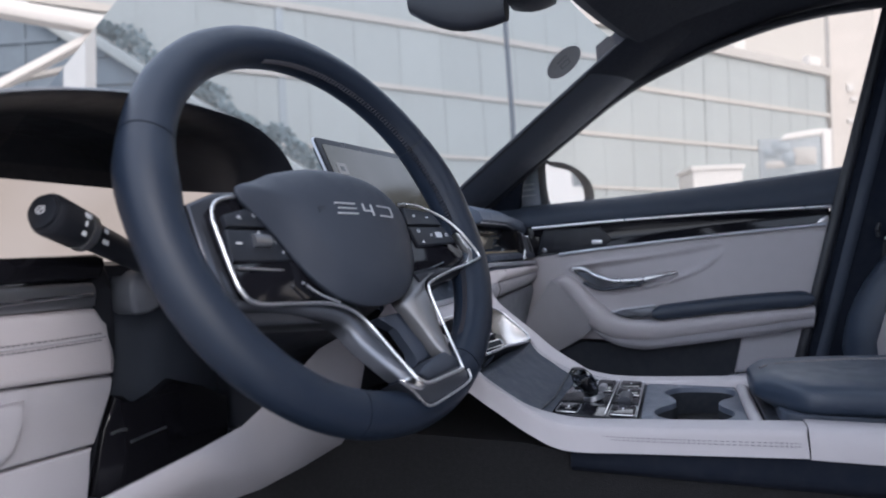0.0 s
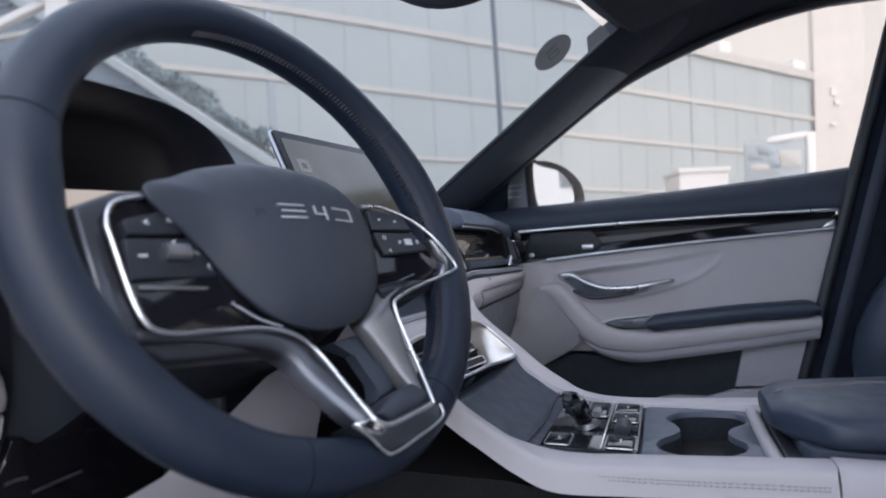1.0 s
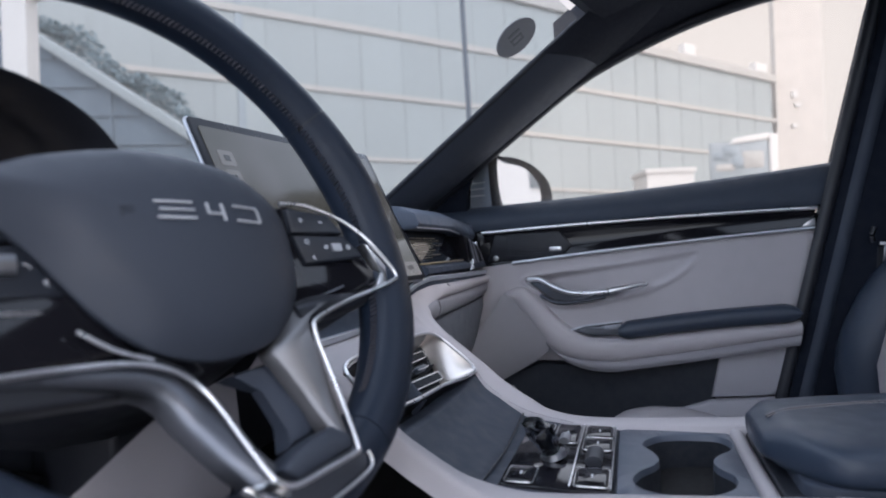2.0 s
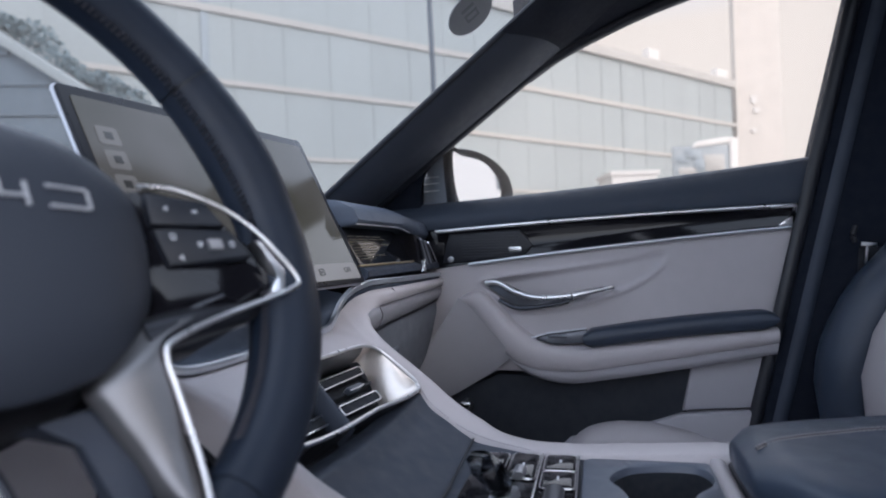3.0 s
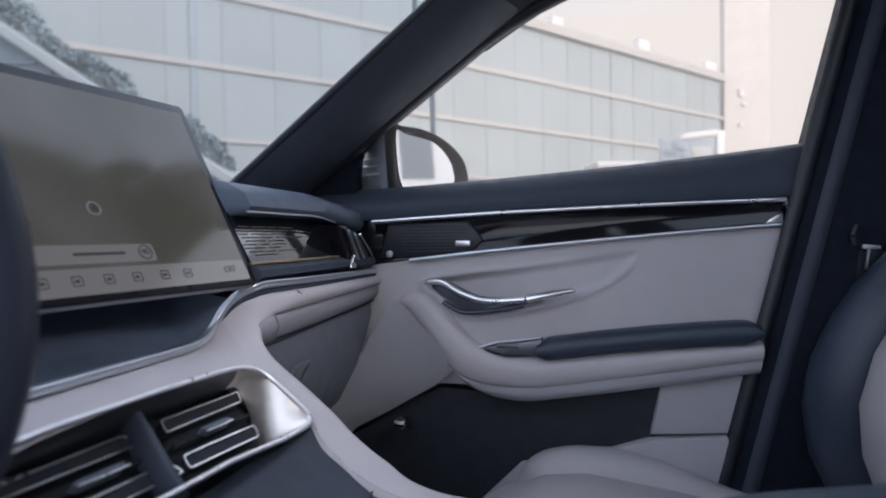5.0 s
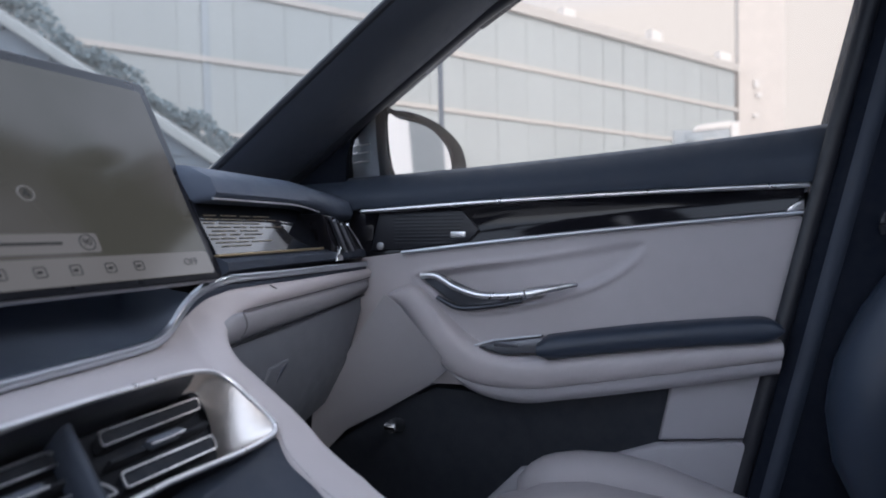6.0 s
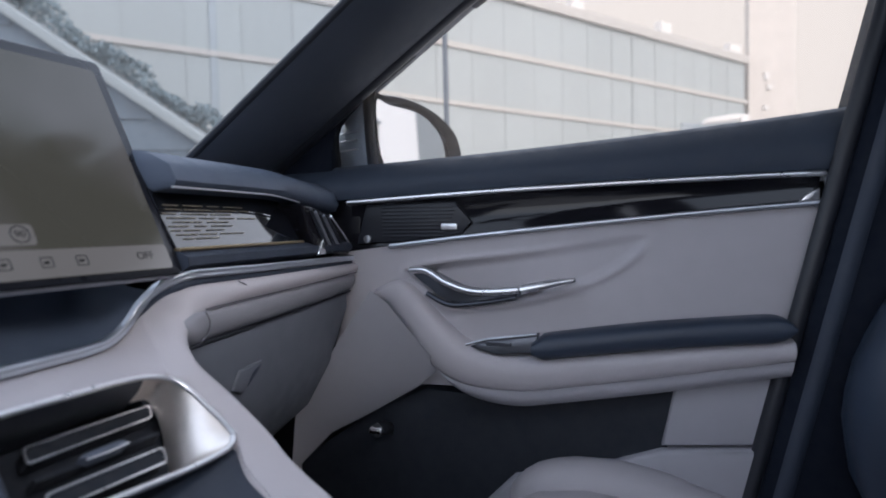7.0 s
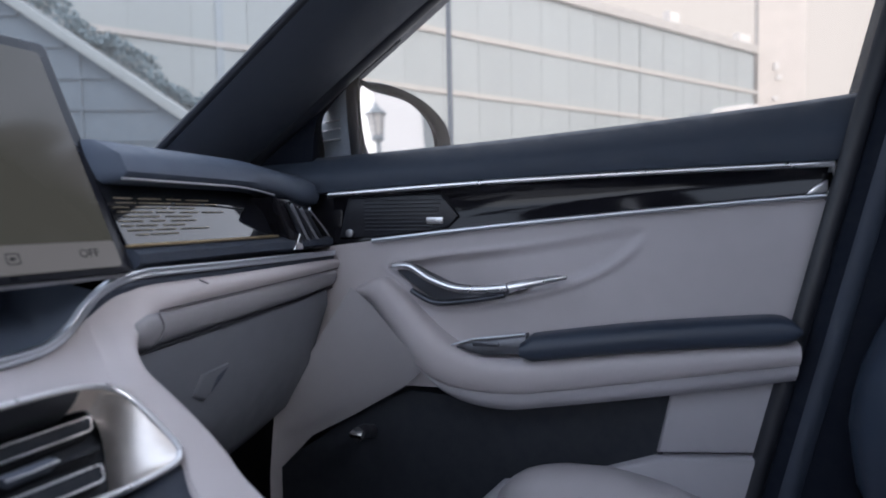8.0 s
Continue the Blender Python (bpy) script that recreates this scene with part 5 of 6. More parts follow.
# ---------------------------------------------------------------- steering wheel
U, V, N = Vector((0.9641, -0.26556, 0)), Vector((0.10759, 0.3906, 0.91425)), Vector((-0.24279, -0.88143, 0.40514))
HUB_AT = Vector((-0.390, 0.025, 0.976))
wheel_m = Matrix(((U.x, V.x, N.x, HUB_AT.x), (U.y, V.y, N.y, HUB_AT.y), (U.z, V.z, N.z, HUB_AT.z), (0, 0, 0, 1)))
steering_wheel = thing("steering_wheel", "navy leather steering wheel with chrome-edged spokes and button pads", "steering wheel", wheel_m)


def wp(name, bm, mat, label="", parent=None, sharp=50.0, drawn=True):
    """A part of the wheel. What is drawn for the hub is remapped to keep its place in the camera's view."""
    if drawn:
        for q in bm.verts:
            a, b = q.co.x, q.co.y
            a = min(a, 0.074) + 0.85 * max(0.0, a - 0.074)
            q.co.x, q.co.y = 1.157 * a + 0.034 * b + 0.008, 1.063 * b - 0.0065 * a + 0.0055
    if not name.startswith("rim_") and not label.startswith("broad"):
        # Pushes hub parts away along lines from the camera's eye, to fit its view.
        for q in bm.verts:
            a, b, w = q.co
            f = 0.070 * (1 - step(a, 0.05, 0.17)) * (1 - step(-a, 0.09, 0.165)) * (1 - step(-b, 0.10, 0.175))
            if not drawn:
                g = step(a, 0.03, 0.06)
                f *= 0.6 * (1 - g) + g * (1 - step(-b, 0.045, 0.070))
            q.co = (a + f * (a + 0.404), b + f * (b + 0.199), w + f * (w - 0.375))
    return part(name, bm, mat, parent or steering_wheel, label, sharp, True)


def on_wheel(a, b, c):
    return (a, b, c)


def rim_point(g, out=0.0, w=0.0):
    """A point of the rim at angle g: out from its middle line, w towards the driver."""
    r = 0.197 + out
    return Vector((math.cos(g) * r, math.sin(g) * r, w))


def rim_size(g):
    """The grips swell at the thumbs."""
    d = math.degrees(g) % 360
    return 1.0 + 0.14 * math.exp(-((d - 15) / 18) ** 2) + 0.14 * math.exp(-((d - 340) / 25) ** 2) + 0.13 * math.exp(-((d - 172) / 9) ** 2) + 0.04 * math.exp(-((d - 205) / 25) ** 2)


def rim_arc(g0, g1, n, grow=0.0):
    rows = []
    for i in range(n + 1):
        g = radians(g0 + (g1 - g0) * i / n)
        f = rim_size(g)
        rows.append([rim_point(g, a * f, b * f) for a, b in oval(0.0205 + grow, 0.0195 + grow, 18, 2.2)])
    return rows


wp("rim_leather", loft(rim_arc(32.5, 160.5, 60)), WHEEL_LEATHER, "smooth navy leather upper rim", sharp=60, drawn=False)
wp("rim_leather", loft(rim_arc(161.0, 250.0, 44)), WHEEL_LEATHER, "smooth navy leather grip", sharp=60, drawn=False)
wp("rim_leather", loft(rim_arc(250.4, 300.0, 26)), WHEEL_LEATHER, "smooth navy leather lower rim", sharp=60, drawn=False)
wp("rim_leather", loft(rim_arc(300.4, 392.0, 46)), WHEEL_LEATHER, "smooth navy leather grip", sharp=60, drawn=False)
for g in (32.25, 160.75, 250.2, 300.2):
    wp("rim_seam", loft(rim_arc(g - 0.35, g + 0.35, 1, -0.0012)), BLACK, drawn=False)
lace = bmesh.new()
for k in range(120):
    g = radians(-52 + 155 * k / 119)
    for sgn in (-1, 1):
        a0, a1 = rim_point(g, -0.0206 * rim_size(g), 0.0075 + 0.003 * sgn), rim_point(g + radians(0.62), -0.0203 * rim_size(g), 0.0075 - 0.003 * sgn)
        side = Vector((0, 0, 0.0009))
        o = Vector((-math.cos(g), -math.sin(g), 0)) * 0.0013
        vs = [lace.verts.new(q) for q in (a0 - side, a0 + side, a1 + side, a1 - side, a0 + o, a1 + o)]
        lace.faces.new((vs[0], vs[4], vs[5], vs[3]))
        lace.faces.new((vs[1], vs[2], vs[5], vs[4]))
tagged(wp("rim_lacing", lace, DARK_THREAD, "dark thread lacing inside the rim", drawn=False), kind="stuff")

PAD = [(-0.122, 0.006), (-0.104, 0.016), (-0.082, 0.025), (-0.037, 0.033), (0.014, 0.027), (0.040, 0.010), (0.052, -0.012), (0.050, -0.045), (0.044, -0.066), (0.028, -0.087), (0.008, -0.096), (-0.018, -0.099), (-0.041, -0.094), (-0.062, -0.082), (-0.081, -0.060), (-0.100, -0.028)]
pad = [tuple(q)[:2] for q in curve_through([(a, b, 0) for a, b in PAD], 4, True)]
pad_line = np.array(pad)
FOLD = [(-0.104, 0.022), (-0.081, -0.016), (-0.060, -0.049), (-0.040, -0.076), (-0.020, -0.100)]


def hub_height(a, b):
    """The cover: a low dome, rolled at its edge, folded along a line beside its slanting edge."""
    d = max(0.0, inside(a, b, pad_line))
    dome = 0.0185 + 0.0145 * (1 - math.exp(-d / 0.012)) + 0.006 * math.exp(-((a + 0.01) / 0.06) ** 2 - ((b + 0.02) / 0.05) ** 2)
    edge = float(np.interp(b, [q[1] for q in FOLD[::-1]], [q[0] for q in FOLD[::-1]]))
    facet = max(0.0180, 0.0345 - 0.52 * (edge - a))
    soft = 0.0009
    return -soft * math.log(math.exp(-dome / soft) + math.exp(-facet / soft))


rows = [[Vector((-0.030 + (a + 0.030) * f + x, -0.030 + (b + 0.030) * f, w)) for a, b in pad] for f, w, x in ((0.80, -0.012, 0.006), (0.90, 0.002, 0.004), (0.975, 0.012, 0.0), (1.0, 0.0165, 0.0))]
for f in (0.998, 0.99, 0.975, 0.955, 0.93, 0.90, 0.87, 0.84, 0.81, 0.78, 0.75, 0.72, 0.69, 0.66, 0.63, 0.60, 0.56, 0.52, 0.48, 0.44, 0.39, 0.34, 0.28, 0.22, 0.10, 0.01):
    rows.append([Vector((x, y, hub_height(x, y))) for x, y in ((-0.030 + (a + 0.030) * f, -0.030 + (b + 0.030) * f) for a, b in pad)])
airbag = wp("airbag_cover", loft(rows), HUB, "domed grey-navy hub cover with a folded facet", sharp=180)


def on_hub(a, b, c):
    return (a, b, hub_height(a, b) + c)


for a0, a1, b0, b1 in ((-0.045, -0.024, -0.0110, -0.0098), (-0.043, -0.024, -0.0158, -0.0147), (-0.045, -0.024, -0.0210, -0.0198), (-0.016, -0.0146, -0.0170, -0.0098), (-0.0066, -0.0052, -0.0210, -0.0098), (-0.016, -0.0052, -0.0172, -0.0160),
                       (0.002, 0.019, -0.0110, -0.0098), (0.002, 0.019, -0.0210, -0.0198), (0.0186, 0.0200, -0.0200, -0.0108)):
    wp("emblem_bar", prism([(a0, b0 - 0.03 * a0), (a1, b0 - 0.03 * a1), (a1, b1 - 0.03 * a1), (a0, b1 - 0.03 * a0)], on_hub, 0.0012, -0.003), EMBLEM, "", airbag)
for a0, a1, b0, b1 in ((-0.062, -0.055, -0.0130, -0.0123), (-0.062, -0.0613, -0.0180, -0.0130), (-0.060, -0.056, -0.0155, -0.0149)):
    wp("airbag_mark", prism([(a0, b0), (a1, b0), (a1, b1), (a0, b1)], on_hub, 0.0004, -0.003), BUTTON, "", airbag)

icon_count = [0]


def icon(a, b, w, h, parent):
    """A small printed sign on a button: a ring, an arrow, a pair of lines or a plain bar."""
    icon_count[0] += 1
    k = icon_count[0] % 4
    if w > 0.01:
        return wp("display_window", prism(rounded(a - w / 2, a + w / 2, b - h / 2, b + h / 2, 0.0006, 2), on_wheel, 0.0172, 0.0155), GUNMETAL, "", parent)
    if k == 0:
        return wp("mark", sweep([(a + p, b + q, 0.0168) for p, q in oval(0.0019, 0.0017, 12)], oval(0.0004, 0.0004, 6), up=(0, 0, 1), closed=True), MARK, "", parent)
    if k == 1:
        return wp("mark", prism([(a - 0.002, b), (a + 0.0015, b + 0.0018), (a + 0.0005, b), (a + 0.0015, b - 0.0018)], on_wheel, 0.0172, 0.0155), MARK, "", parent)
    if k == 2:
        wp("mark", prism(rounded(a - 0.0020, a + 0.0020, b + 0.0004, b + 0.0011, 0.0003, 2), on_wheel, 0.0172, 0.0155), MARK, "", parent)
        return wp("mark", prism(rounded(a - 0.0020, a + 0.0010, b - 0.0012, b - 0.0005, 0.0003, 2), on_wheel, 0.0172, 0.0155), MARK, "", parent)
    return wp("mark", prism(rounded(a - w / 2, a + w / 2, b - 0.0006, b + 0.0006, 0.0004, 2), on_wheel, 0.0172, 0.0155), MARK, "", parent)


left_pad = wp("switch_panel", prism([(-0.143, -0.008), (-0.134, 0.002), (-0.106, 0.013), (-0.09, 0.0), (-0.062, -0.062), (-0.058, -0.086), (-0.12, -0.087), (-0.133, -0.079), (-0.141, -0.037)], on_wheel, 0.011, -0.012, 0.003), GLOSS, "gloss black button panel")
wp("button", prism([(-0.136, -0.014), (-0.110, -0.006), (-0.098, -0.0235), (-0.135, -0.0235)], on_wheel, 0.0165, 0.010, 0.0015), BUTTON, "", left_pad)
wp("button", prism([(-0.1375, -0.026), (-0.100, -0.026), (-0.086, -0.053), (-0.1375, -0.0515)], on_wheel, 0.0165, 0.010, 0.0015), BUTTON, "", left_pad)
wp("button", prism([(-0.097, -0.026), (-0.088, -0.030), (-0.076, -0.055), (-0.083, -0.053)], on_wheel, 0.0160, 0.010, 0.001), BUTTON, "", left_pad)
wp("roller", sweep([(-0.118, -0.0355, 0.018), (-0.104, -0.0365, 0.018)], oval(0.0055, 0.004, 12), up=(0, 0, 1)), GUNMETAL, "ribbed roller", left_pad)
for a, b, w, h in ((-0.124, -0.0155, 0.0045, 0.0022), (-0.110, -0.014, 0.004, 0.003), (-0.130, -0.0375, 0.005, 0.003), (-0.100, -0.0375, 0.005, 0.0035), (-0.094, -0.046, 0.004, 0.002), (-0.0885, -0.038, 0.004, 0.0025), (-0.081, -0.048, 0.004, 0.0025), (-0.111, -0.0445, 0.004, 0.001), (-0.111, -0.029, 0.004, 0.001)):
    icon(a, b, w, h, left_pad)
wp("chrome_lip", tube([(-0.134, -0.056, 0.0135), (-0.084, -0.0605, 0.0135)], 0.0011, up=(0, 0, 1)), CHROME, "", left_pad)
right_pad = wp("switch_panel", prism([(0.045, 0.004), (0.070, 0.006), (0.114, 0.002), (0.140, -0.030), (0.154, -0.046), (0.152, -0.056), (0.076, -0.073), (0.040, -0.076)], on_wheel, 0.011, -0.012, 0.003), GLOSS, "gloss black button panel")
wp("button", prism([(0.064, 0.002), (0.110, -0.002), (0.122, -0.017), (0.062, -0.017)], on_wheel, 0.0165, 0.010, 0.0015), BUTTON, "", right_pad)
wp("button", prism([(0.062, -0.0195), (0.122, -0.0195), (0.138, -0.037), (0.066, -0.0415)], on_wheel, 0.0165, 0.010, 0.0015), BUTTON, "", right_pad)
for a, b, w, h in ((0.074, -0.0075, 0.007, 0.0025), (0.097, -0.0085, 0.004, 0.003), (0.073, -0.0245, 0.007, 0.002), (0.075, -0.037, 0.007, 0.0015), (0.094, -0.029, 0.004, 0.005), (0.107, -0.029, 0.012, 0.006), (0.122, -0.029, 0.004, 0.004)):
    icon(a, b, w, h, right_pad)
wp("chrome_lip", tube([(0.070, -0.066, 0.0125), (0.104, -0.059, 0.0125)], 0.0009, up=(0, 0, 1)), SATIN, "", right_pad)

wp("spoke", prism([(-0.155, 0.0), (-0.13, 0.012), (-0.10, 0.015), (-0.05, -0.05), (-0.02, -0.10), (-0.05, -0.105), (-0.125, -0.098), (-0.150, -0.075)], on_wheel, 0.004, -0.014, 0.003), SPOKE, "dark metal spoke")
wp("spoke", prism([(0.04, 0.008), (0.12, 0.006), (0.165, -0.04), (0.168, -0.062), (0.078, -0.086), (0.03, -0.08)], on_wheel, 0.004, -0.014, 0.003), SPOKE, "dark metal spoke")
def lift(b):
    """The fork rises to lie on the front of the rim."""
    return 0.0115 * step(-b, 0.12, 0.175)


def bar(name, line, wide, w0, mat, label="", up=0.0):
    """A rounded spoke bar along a line (a, b); wide is its half width from end to end."""
    path = curve_through([(a, b, w0 + lift(b)) for a, b in line], 7)
    n = len(path) - 1
    rows = []
    for i, q in enumerate(path):
        d = (path[min(i + 1, n)] - path[max(i - 1, 0)]).normalized()
        side = Vector((d.y, -d.x, 0))
        h = float(np.interp(i / n, [k / (len(wide) - 1) for k in range(len(wide))], wide))
        rows.append([q + side * (a * h) + Vector((0, 0, b + up * a)) for a, b in ((-1, -0.016), (-1, -0.004), (-0.86, 0.0005), (-0.45, 0.003), (0.0, 0.0036), (0.45, 0.003), (0.86, 0.0005), (1, -0.004), (1, -0.016))])
    return wp(name, loft(rows), mat, label, sharp=60, drawn=False)


bar("lower_spoke", [(-0.155, -0.080), (-0.123, -0.0845), (-0.0946, -0.0895), (-0.0604, -0.0955), (-0.0412, -0.1055), (-0.0280, -0.1255), (-0.0149, -0.1483), (-0.002, -0.1695)], (0.005, 0.005, 0.006, 0.0085, 0.0105, 0.0105, 0.0105, 0.0095), 0.004, SATIN, "satin metal spoke leg")
bar("spoke_lip", [(-0.052, -0.083), (-0.034, -0.094), (-0.017, -0.114), (-0.006, -0.141), (0.003, -0.166)], (0.003, 0.004, 0.004, 0.004, 0.003), 0.000, SPOKE, "dark metal inner lip")
LEG = [((0.066, -0.066, -0.014), (0.110, -0.0655, 0.004)), ((0.052, -0.086, -0.010), (0.084, -0.076, 0.006)), ((0.0475, -0.094, -0.005), (0.077, -0.0885, 0.0085)), ((0.050, -0.104, -0.002), (0.0775, -0.112, 0.0085)),
       ((0.054, -0.118, 0.0), (0.0765, -0.130, 0.0085)), ((0.058, -0.132, 0.002), (0.0755, -0.146, 0.010)), ((0.0605, -0.150, 0.007), (0.0705, -0.164, 0.015)), ((0.062, -0.160, 0.010), (0.068, -0.171, 0.018))]
sides = [curve_through([pair[k] for pair in LEG], 5) for k in (0, 1)]
rows = []
for p, q in zip(*sides):
    deep = Vector((0, 0, -0.012))
    rows.append([p + deep, p, p + (q - p) * 0.08 + Vector((0, 0, 0.0014)), p + (q - p) * 0.33 + Vector((0, 0, 0.0034)), p + (q - p) * 0.67 + Vector((0, 0, 0.0030)), q + (p - q) * 0.06 + Vector((0, 0, 0.0008)), q, q + deep])
wp("lower_spoke", loft(rows), SATIN_LIT, "broad satin metal spoke leg", sharp=60, drawn=False)
bar("spoke_bridge", [(0.078, -0.072), (0.100, -0.068), (0.135, -0.065), (0.172, -0.060)], (0.010, 0.010, 0.009, 0.008), 0.000, SPOKE, "dark metal spoke bridge")
wp("spoke_gusset", prism([(0.0058, -0.1038), (0.0385, -0.101), (0.0614, -0.1055), (0.0707, -0.1324), (0.073, -0.154), (0.0371, -0.1588), (0.0415, -0.1419), (0.0305, -0.1162)], on_wheel, -0.006, -0.020, 0.004), NAVY_SOFT, "dark inner gusset", drawn=False)
wp("spoke_plate", prism([(0.0045, -0.1691), (0.020, -0.163), (0.0384, -0.158), (0.0561, -0.1552), (0.0726, -0.1664), (0.0660, -0.1735), (0.0161, -0.1785)], on_wheel, 0.0195, -0.004, 0.003), HUB, "grey plate at the fork", drawn=False)
wp("spoke_foot", prism([(-0.0274, -0.1713), (-0.0147, -0.1827), (-0.0066, -0.1946), (0.0016, -0.1994), (0.0312, -0.1960), (0.0697, -0.1893), (0.0740, -0.1810), (0.0672, -0.1740), (0.0647, -0.1765), (0.0104, -0.1810), (-0.0049, -0.1745)], on_wheel, 0.0235, -0.002, 0.003), SATIN, "dark satin foot on the rim", drawn=False)
for pts, r in (([(-0.1300, 0.0110), (-0.1430, 0.0085), (-0.1525, 0.0030), (-0.1571, -0.0087), (-0.1568, -0.0199), (-0.1536, -0.0595), (-0.1488, -0.0759), (-0.1418, -0.0818), (-0.1288, -0.0848), (-0.0995, -0.0863), (-0.0648, -0.0896), (-0.0412, -0.0986), (-0.0244, -0.1161), (-0.0139, -0.1446), (-0.0056, -0.1733)], 0.0017),
               ([(-0.088, -0.068), (-0.071, -0.081), (-0.052, -0.0895)], 0.0012),
               ([(0.082, 0.0135), (0.112, 0.013), (0.1442, 0.0033), (0.1597, -0.0082), (0.1694, -0.0254), (0.1829, -0.0528), (0.1729, -0.0609), (0.1253, -0.0691), (0.0864, -0.0791), (0.0781, -0.0866), (0.0780, -0.1078), (0.0752, -0.1412), (0.0664, -0.1721), (0.0635, -0.1768), (0.040, -0.1790), (0.0104, -0.1806), (-0.0010, -0.1765), (-0.0056, -0.1715)], 0.0017),
               ([(0.0740, -0.1790), (0.0705, -0.1898), (0.0312, -0.1972), (0.0016, -0.2006), (-0.0078, -0.1955), (-0.0160, -0.1837), (-0.0285, -0.1718)], 0.0013)):
    wp("chrome_trim", sweep(curve_through([(a, b, 0.0115 + 1.1 * lift(b) + 0.0095 * step(a, 0.150, 0.178)) for a, b in pts], 6), oval(r, r, 8), up=(0, 0, 1)), CHROME, "satin chrome edging", sharp=60, drawn=False)
wp("spoke_tip", prism([(0.1500, -0.0640), (0.1640, -0.0590), (0.1715, -0.0500), (0.1690, -0.0400), (0.1640, -0.0220), (0.1685, -0.0240), (0.1825, -0.0528), (0.1725, -0.0605)], lambda a, b, c: (a, b, c + 0.0085 * step(a, 0.148, 0.178)), 0.0105, 0.002, 0.0015), CHROME, "bright satin wedge where the spoke meets the rim", drawn=False)
wp("chrome_clip", prism([(-0.0285, -0.1705), (-0.0120, -0.1712), (-0.0030, -0.1755), (0.0035, -0.1835), (-0.0060, -0.1850), (-0.0147, -0.1815)], on_wheel, 0.0262, 0.01, 0.002), CHROME_BRIGHT, "bright clip", drawn=False)
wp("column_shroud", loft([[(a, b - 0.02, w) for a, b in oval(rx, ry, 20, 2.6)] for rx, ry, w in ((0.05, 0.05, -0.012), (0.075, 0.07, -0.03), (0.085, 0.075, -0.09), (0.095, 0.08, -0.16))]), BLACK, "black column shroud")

wiper_stalk = thing("wiper_stalk", "black control stalk with a round end button", "control stalk", Matrix.Translation((-0.64, 0.07, 0.96)))
A0, A1 = Vector((-0.577, 0.193, 0.982)), Vector((-0.350, 0.252, 0.908))
K = 1.12
ax = (A1 - A0).normalized()
part("arm", sweep([A0 + ax * (d * K) for d in (0.046, 0.06, 0.09, 0.12, 0.17)], oval(0.0105 * K, 0.0125 * K, 14), size=lambda t: 1.0 - 0.12 * t), BLACK, wiper_stalk)
part("knob", sweep([A0 + ax * (d * K) for d in (0.0, 0.003, 0.006, 0.034, 0.038)], oval(0.0145 * K, 0.0165 * K, 24), size=lambda t: (0.86, 0.97, 1.0, 0.98, 0.9)[round(t * 4)]), BLACK, wiper_stalk, "ribbed black knob")
part("ring", sweep([A0 + ax * (d * K) for d in (0.038, 0.039, 0.044, 0.045)], oval(0.0142 * K, 0.0162 * K, 24)), CHROME, wiper_stalk, "satin ring")
part("end_button", sweep([A0 + ax * (d * K) for d in (-0.0035, -0.003, 0.001)], oval(0.0108 * K, 0.0124 * K, 24), size=lambda t: (0.85, 1.0, 1.0)[round(t * 2)]), BUTTON, wiper_stalk)
s1 = ax.cross(Vector((0, 0, 1))).normalized()
s2 = s1.cross(ax)
part("button_mark", sweep([A0 - ax * 0.0055 + s1 * a + s2 * b for a, b in oval(0.0036, 0.0032, 14)], oval(0.0005, 0.0005, 6), up=tuple(ax), closed=True), MARK, wiper_stalk)
part("button_mark", sweep([A0 - ax * 0.0055 + s1 * a + s2 * b for a, b in ((0.0036, 0.0036), (-0.002, -0.002))], oval(0.0006, 0.0006, 6), up=tuple(ax)), MARK, wiper_stalk)
for d, h, n in ((0.029, 0.008, 3), (0.029, 0.000, 1), (0.029, -0.008, 2), (0.058, 0.005, 2), (0.058, -0.005, 3)):
    g = 0.0145 * K if d < 0.04 else 0.0108 * K
    out = s1 * math.sqrt(max(g * g - h * h, 1e-6)) * 1.02 + s2 * h
    for k in range(n):
        q = A0 + ax * (d * K - 0.003 + 0.003 * k) + out
        part("mark", sweep([q - s2 * 0.0022, q + s2 * 0.0022], oval(0.0011, 0.0011, 6), up=tuple(ax)), MARK, wiper_stalk)

# ---------------------------------------------------------------- centre console
centre_vent = thing("centre_vent", "pair of deep air vents with bright satin cheeks and chrome rims", "air vent", Matrix.Translation((0.0, -0.02, 0.80)))
MID = 0.001
RIM = [(MID, 0.0875), (0.05, 0.0855), (0.085, 0.0838), (0.110, 0.0805), (0.127, 0.0735), (0.1355, 0.060), (0.1375, 0.040), (0.1375, 0.016), (0.1355, 0.004), (0.128, -0.0016), (0.112, -0.0030), (0.08, -0.0014), (0.03, 0.0045), (MID, 0.008)]
BOWL = [((0.100, 0.0823), (0.105, 0.0805, 0.014)), ((0.115, 0.0785), (0.120, 0.0795, 0.014)), ((0.128, 0.0725), (0.131, 0.0770, 0.015)), ((0.1355, 0.060), (0.133, 0.066, 0.019)), ((0.1375, 0.040), (0.129, 0.050, 0.024)), ((0.1375, 0.022), (0.122, 0.036, 0.028)), ((0.1365, 0.008), (0.115, 0.023, 0.031)), ((0.130, -0.001), (0.107, 0.010, 0.033)), ((0.110, -0.0035), (0.094, 0.003, 0.034))]


def on_vent(u, v, c):
    """Drawings on the vents' leaning mouth: u across, v up the lean, c inwards."""
    return Vector((u, -0.040 + 0.766 * v + 0.643 * c, 0.785 + 0.643 * v - 0.766 * c))


def on_far_vent(u, v, c):
    """The driver's vent, skewed upwards at its outer end to fit the camera's view."""
    return on_vent(u, v + (0.15 - 1.18 * v) * (MID - u), c)


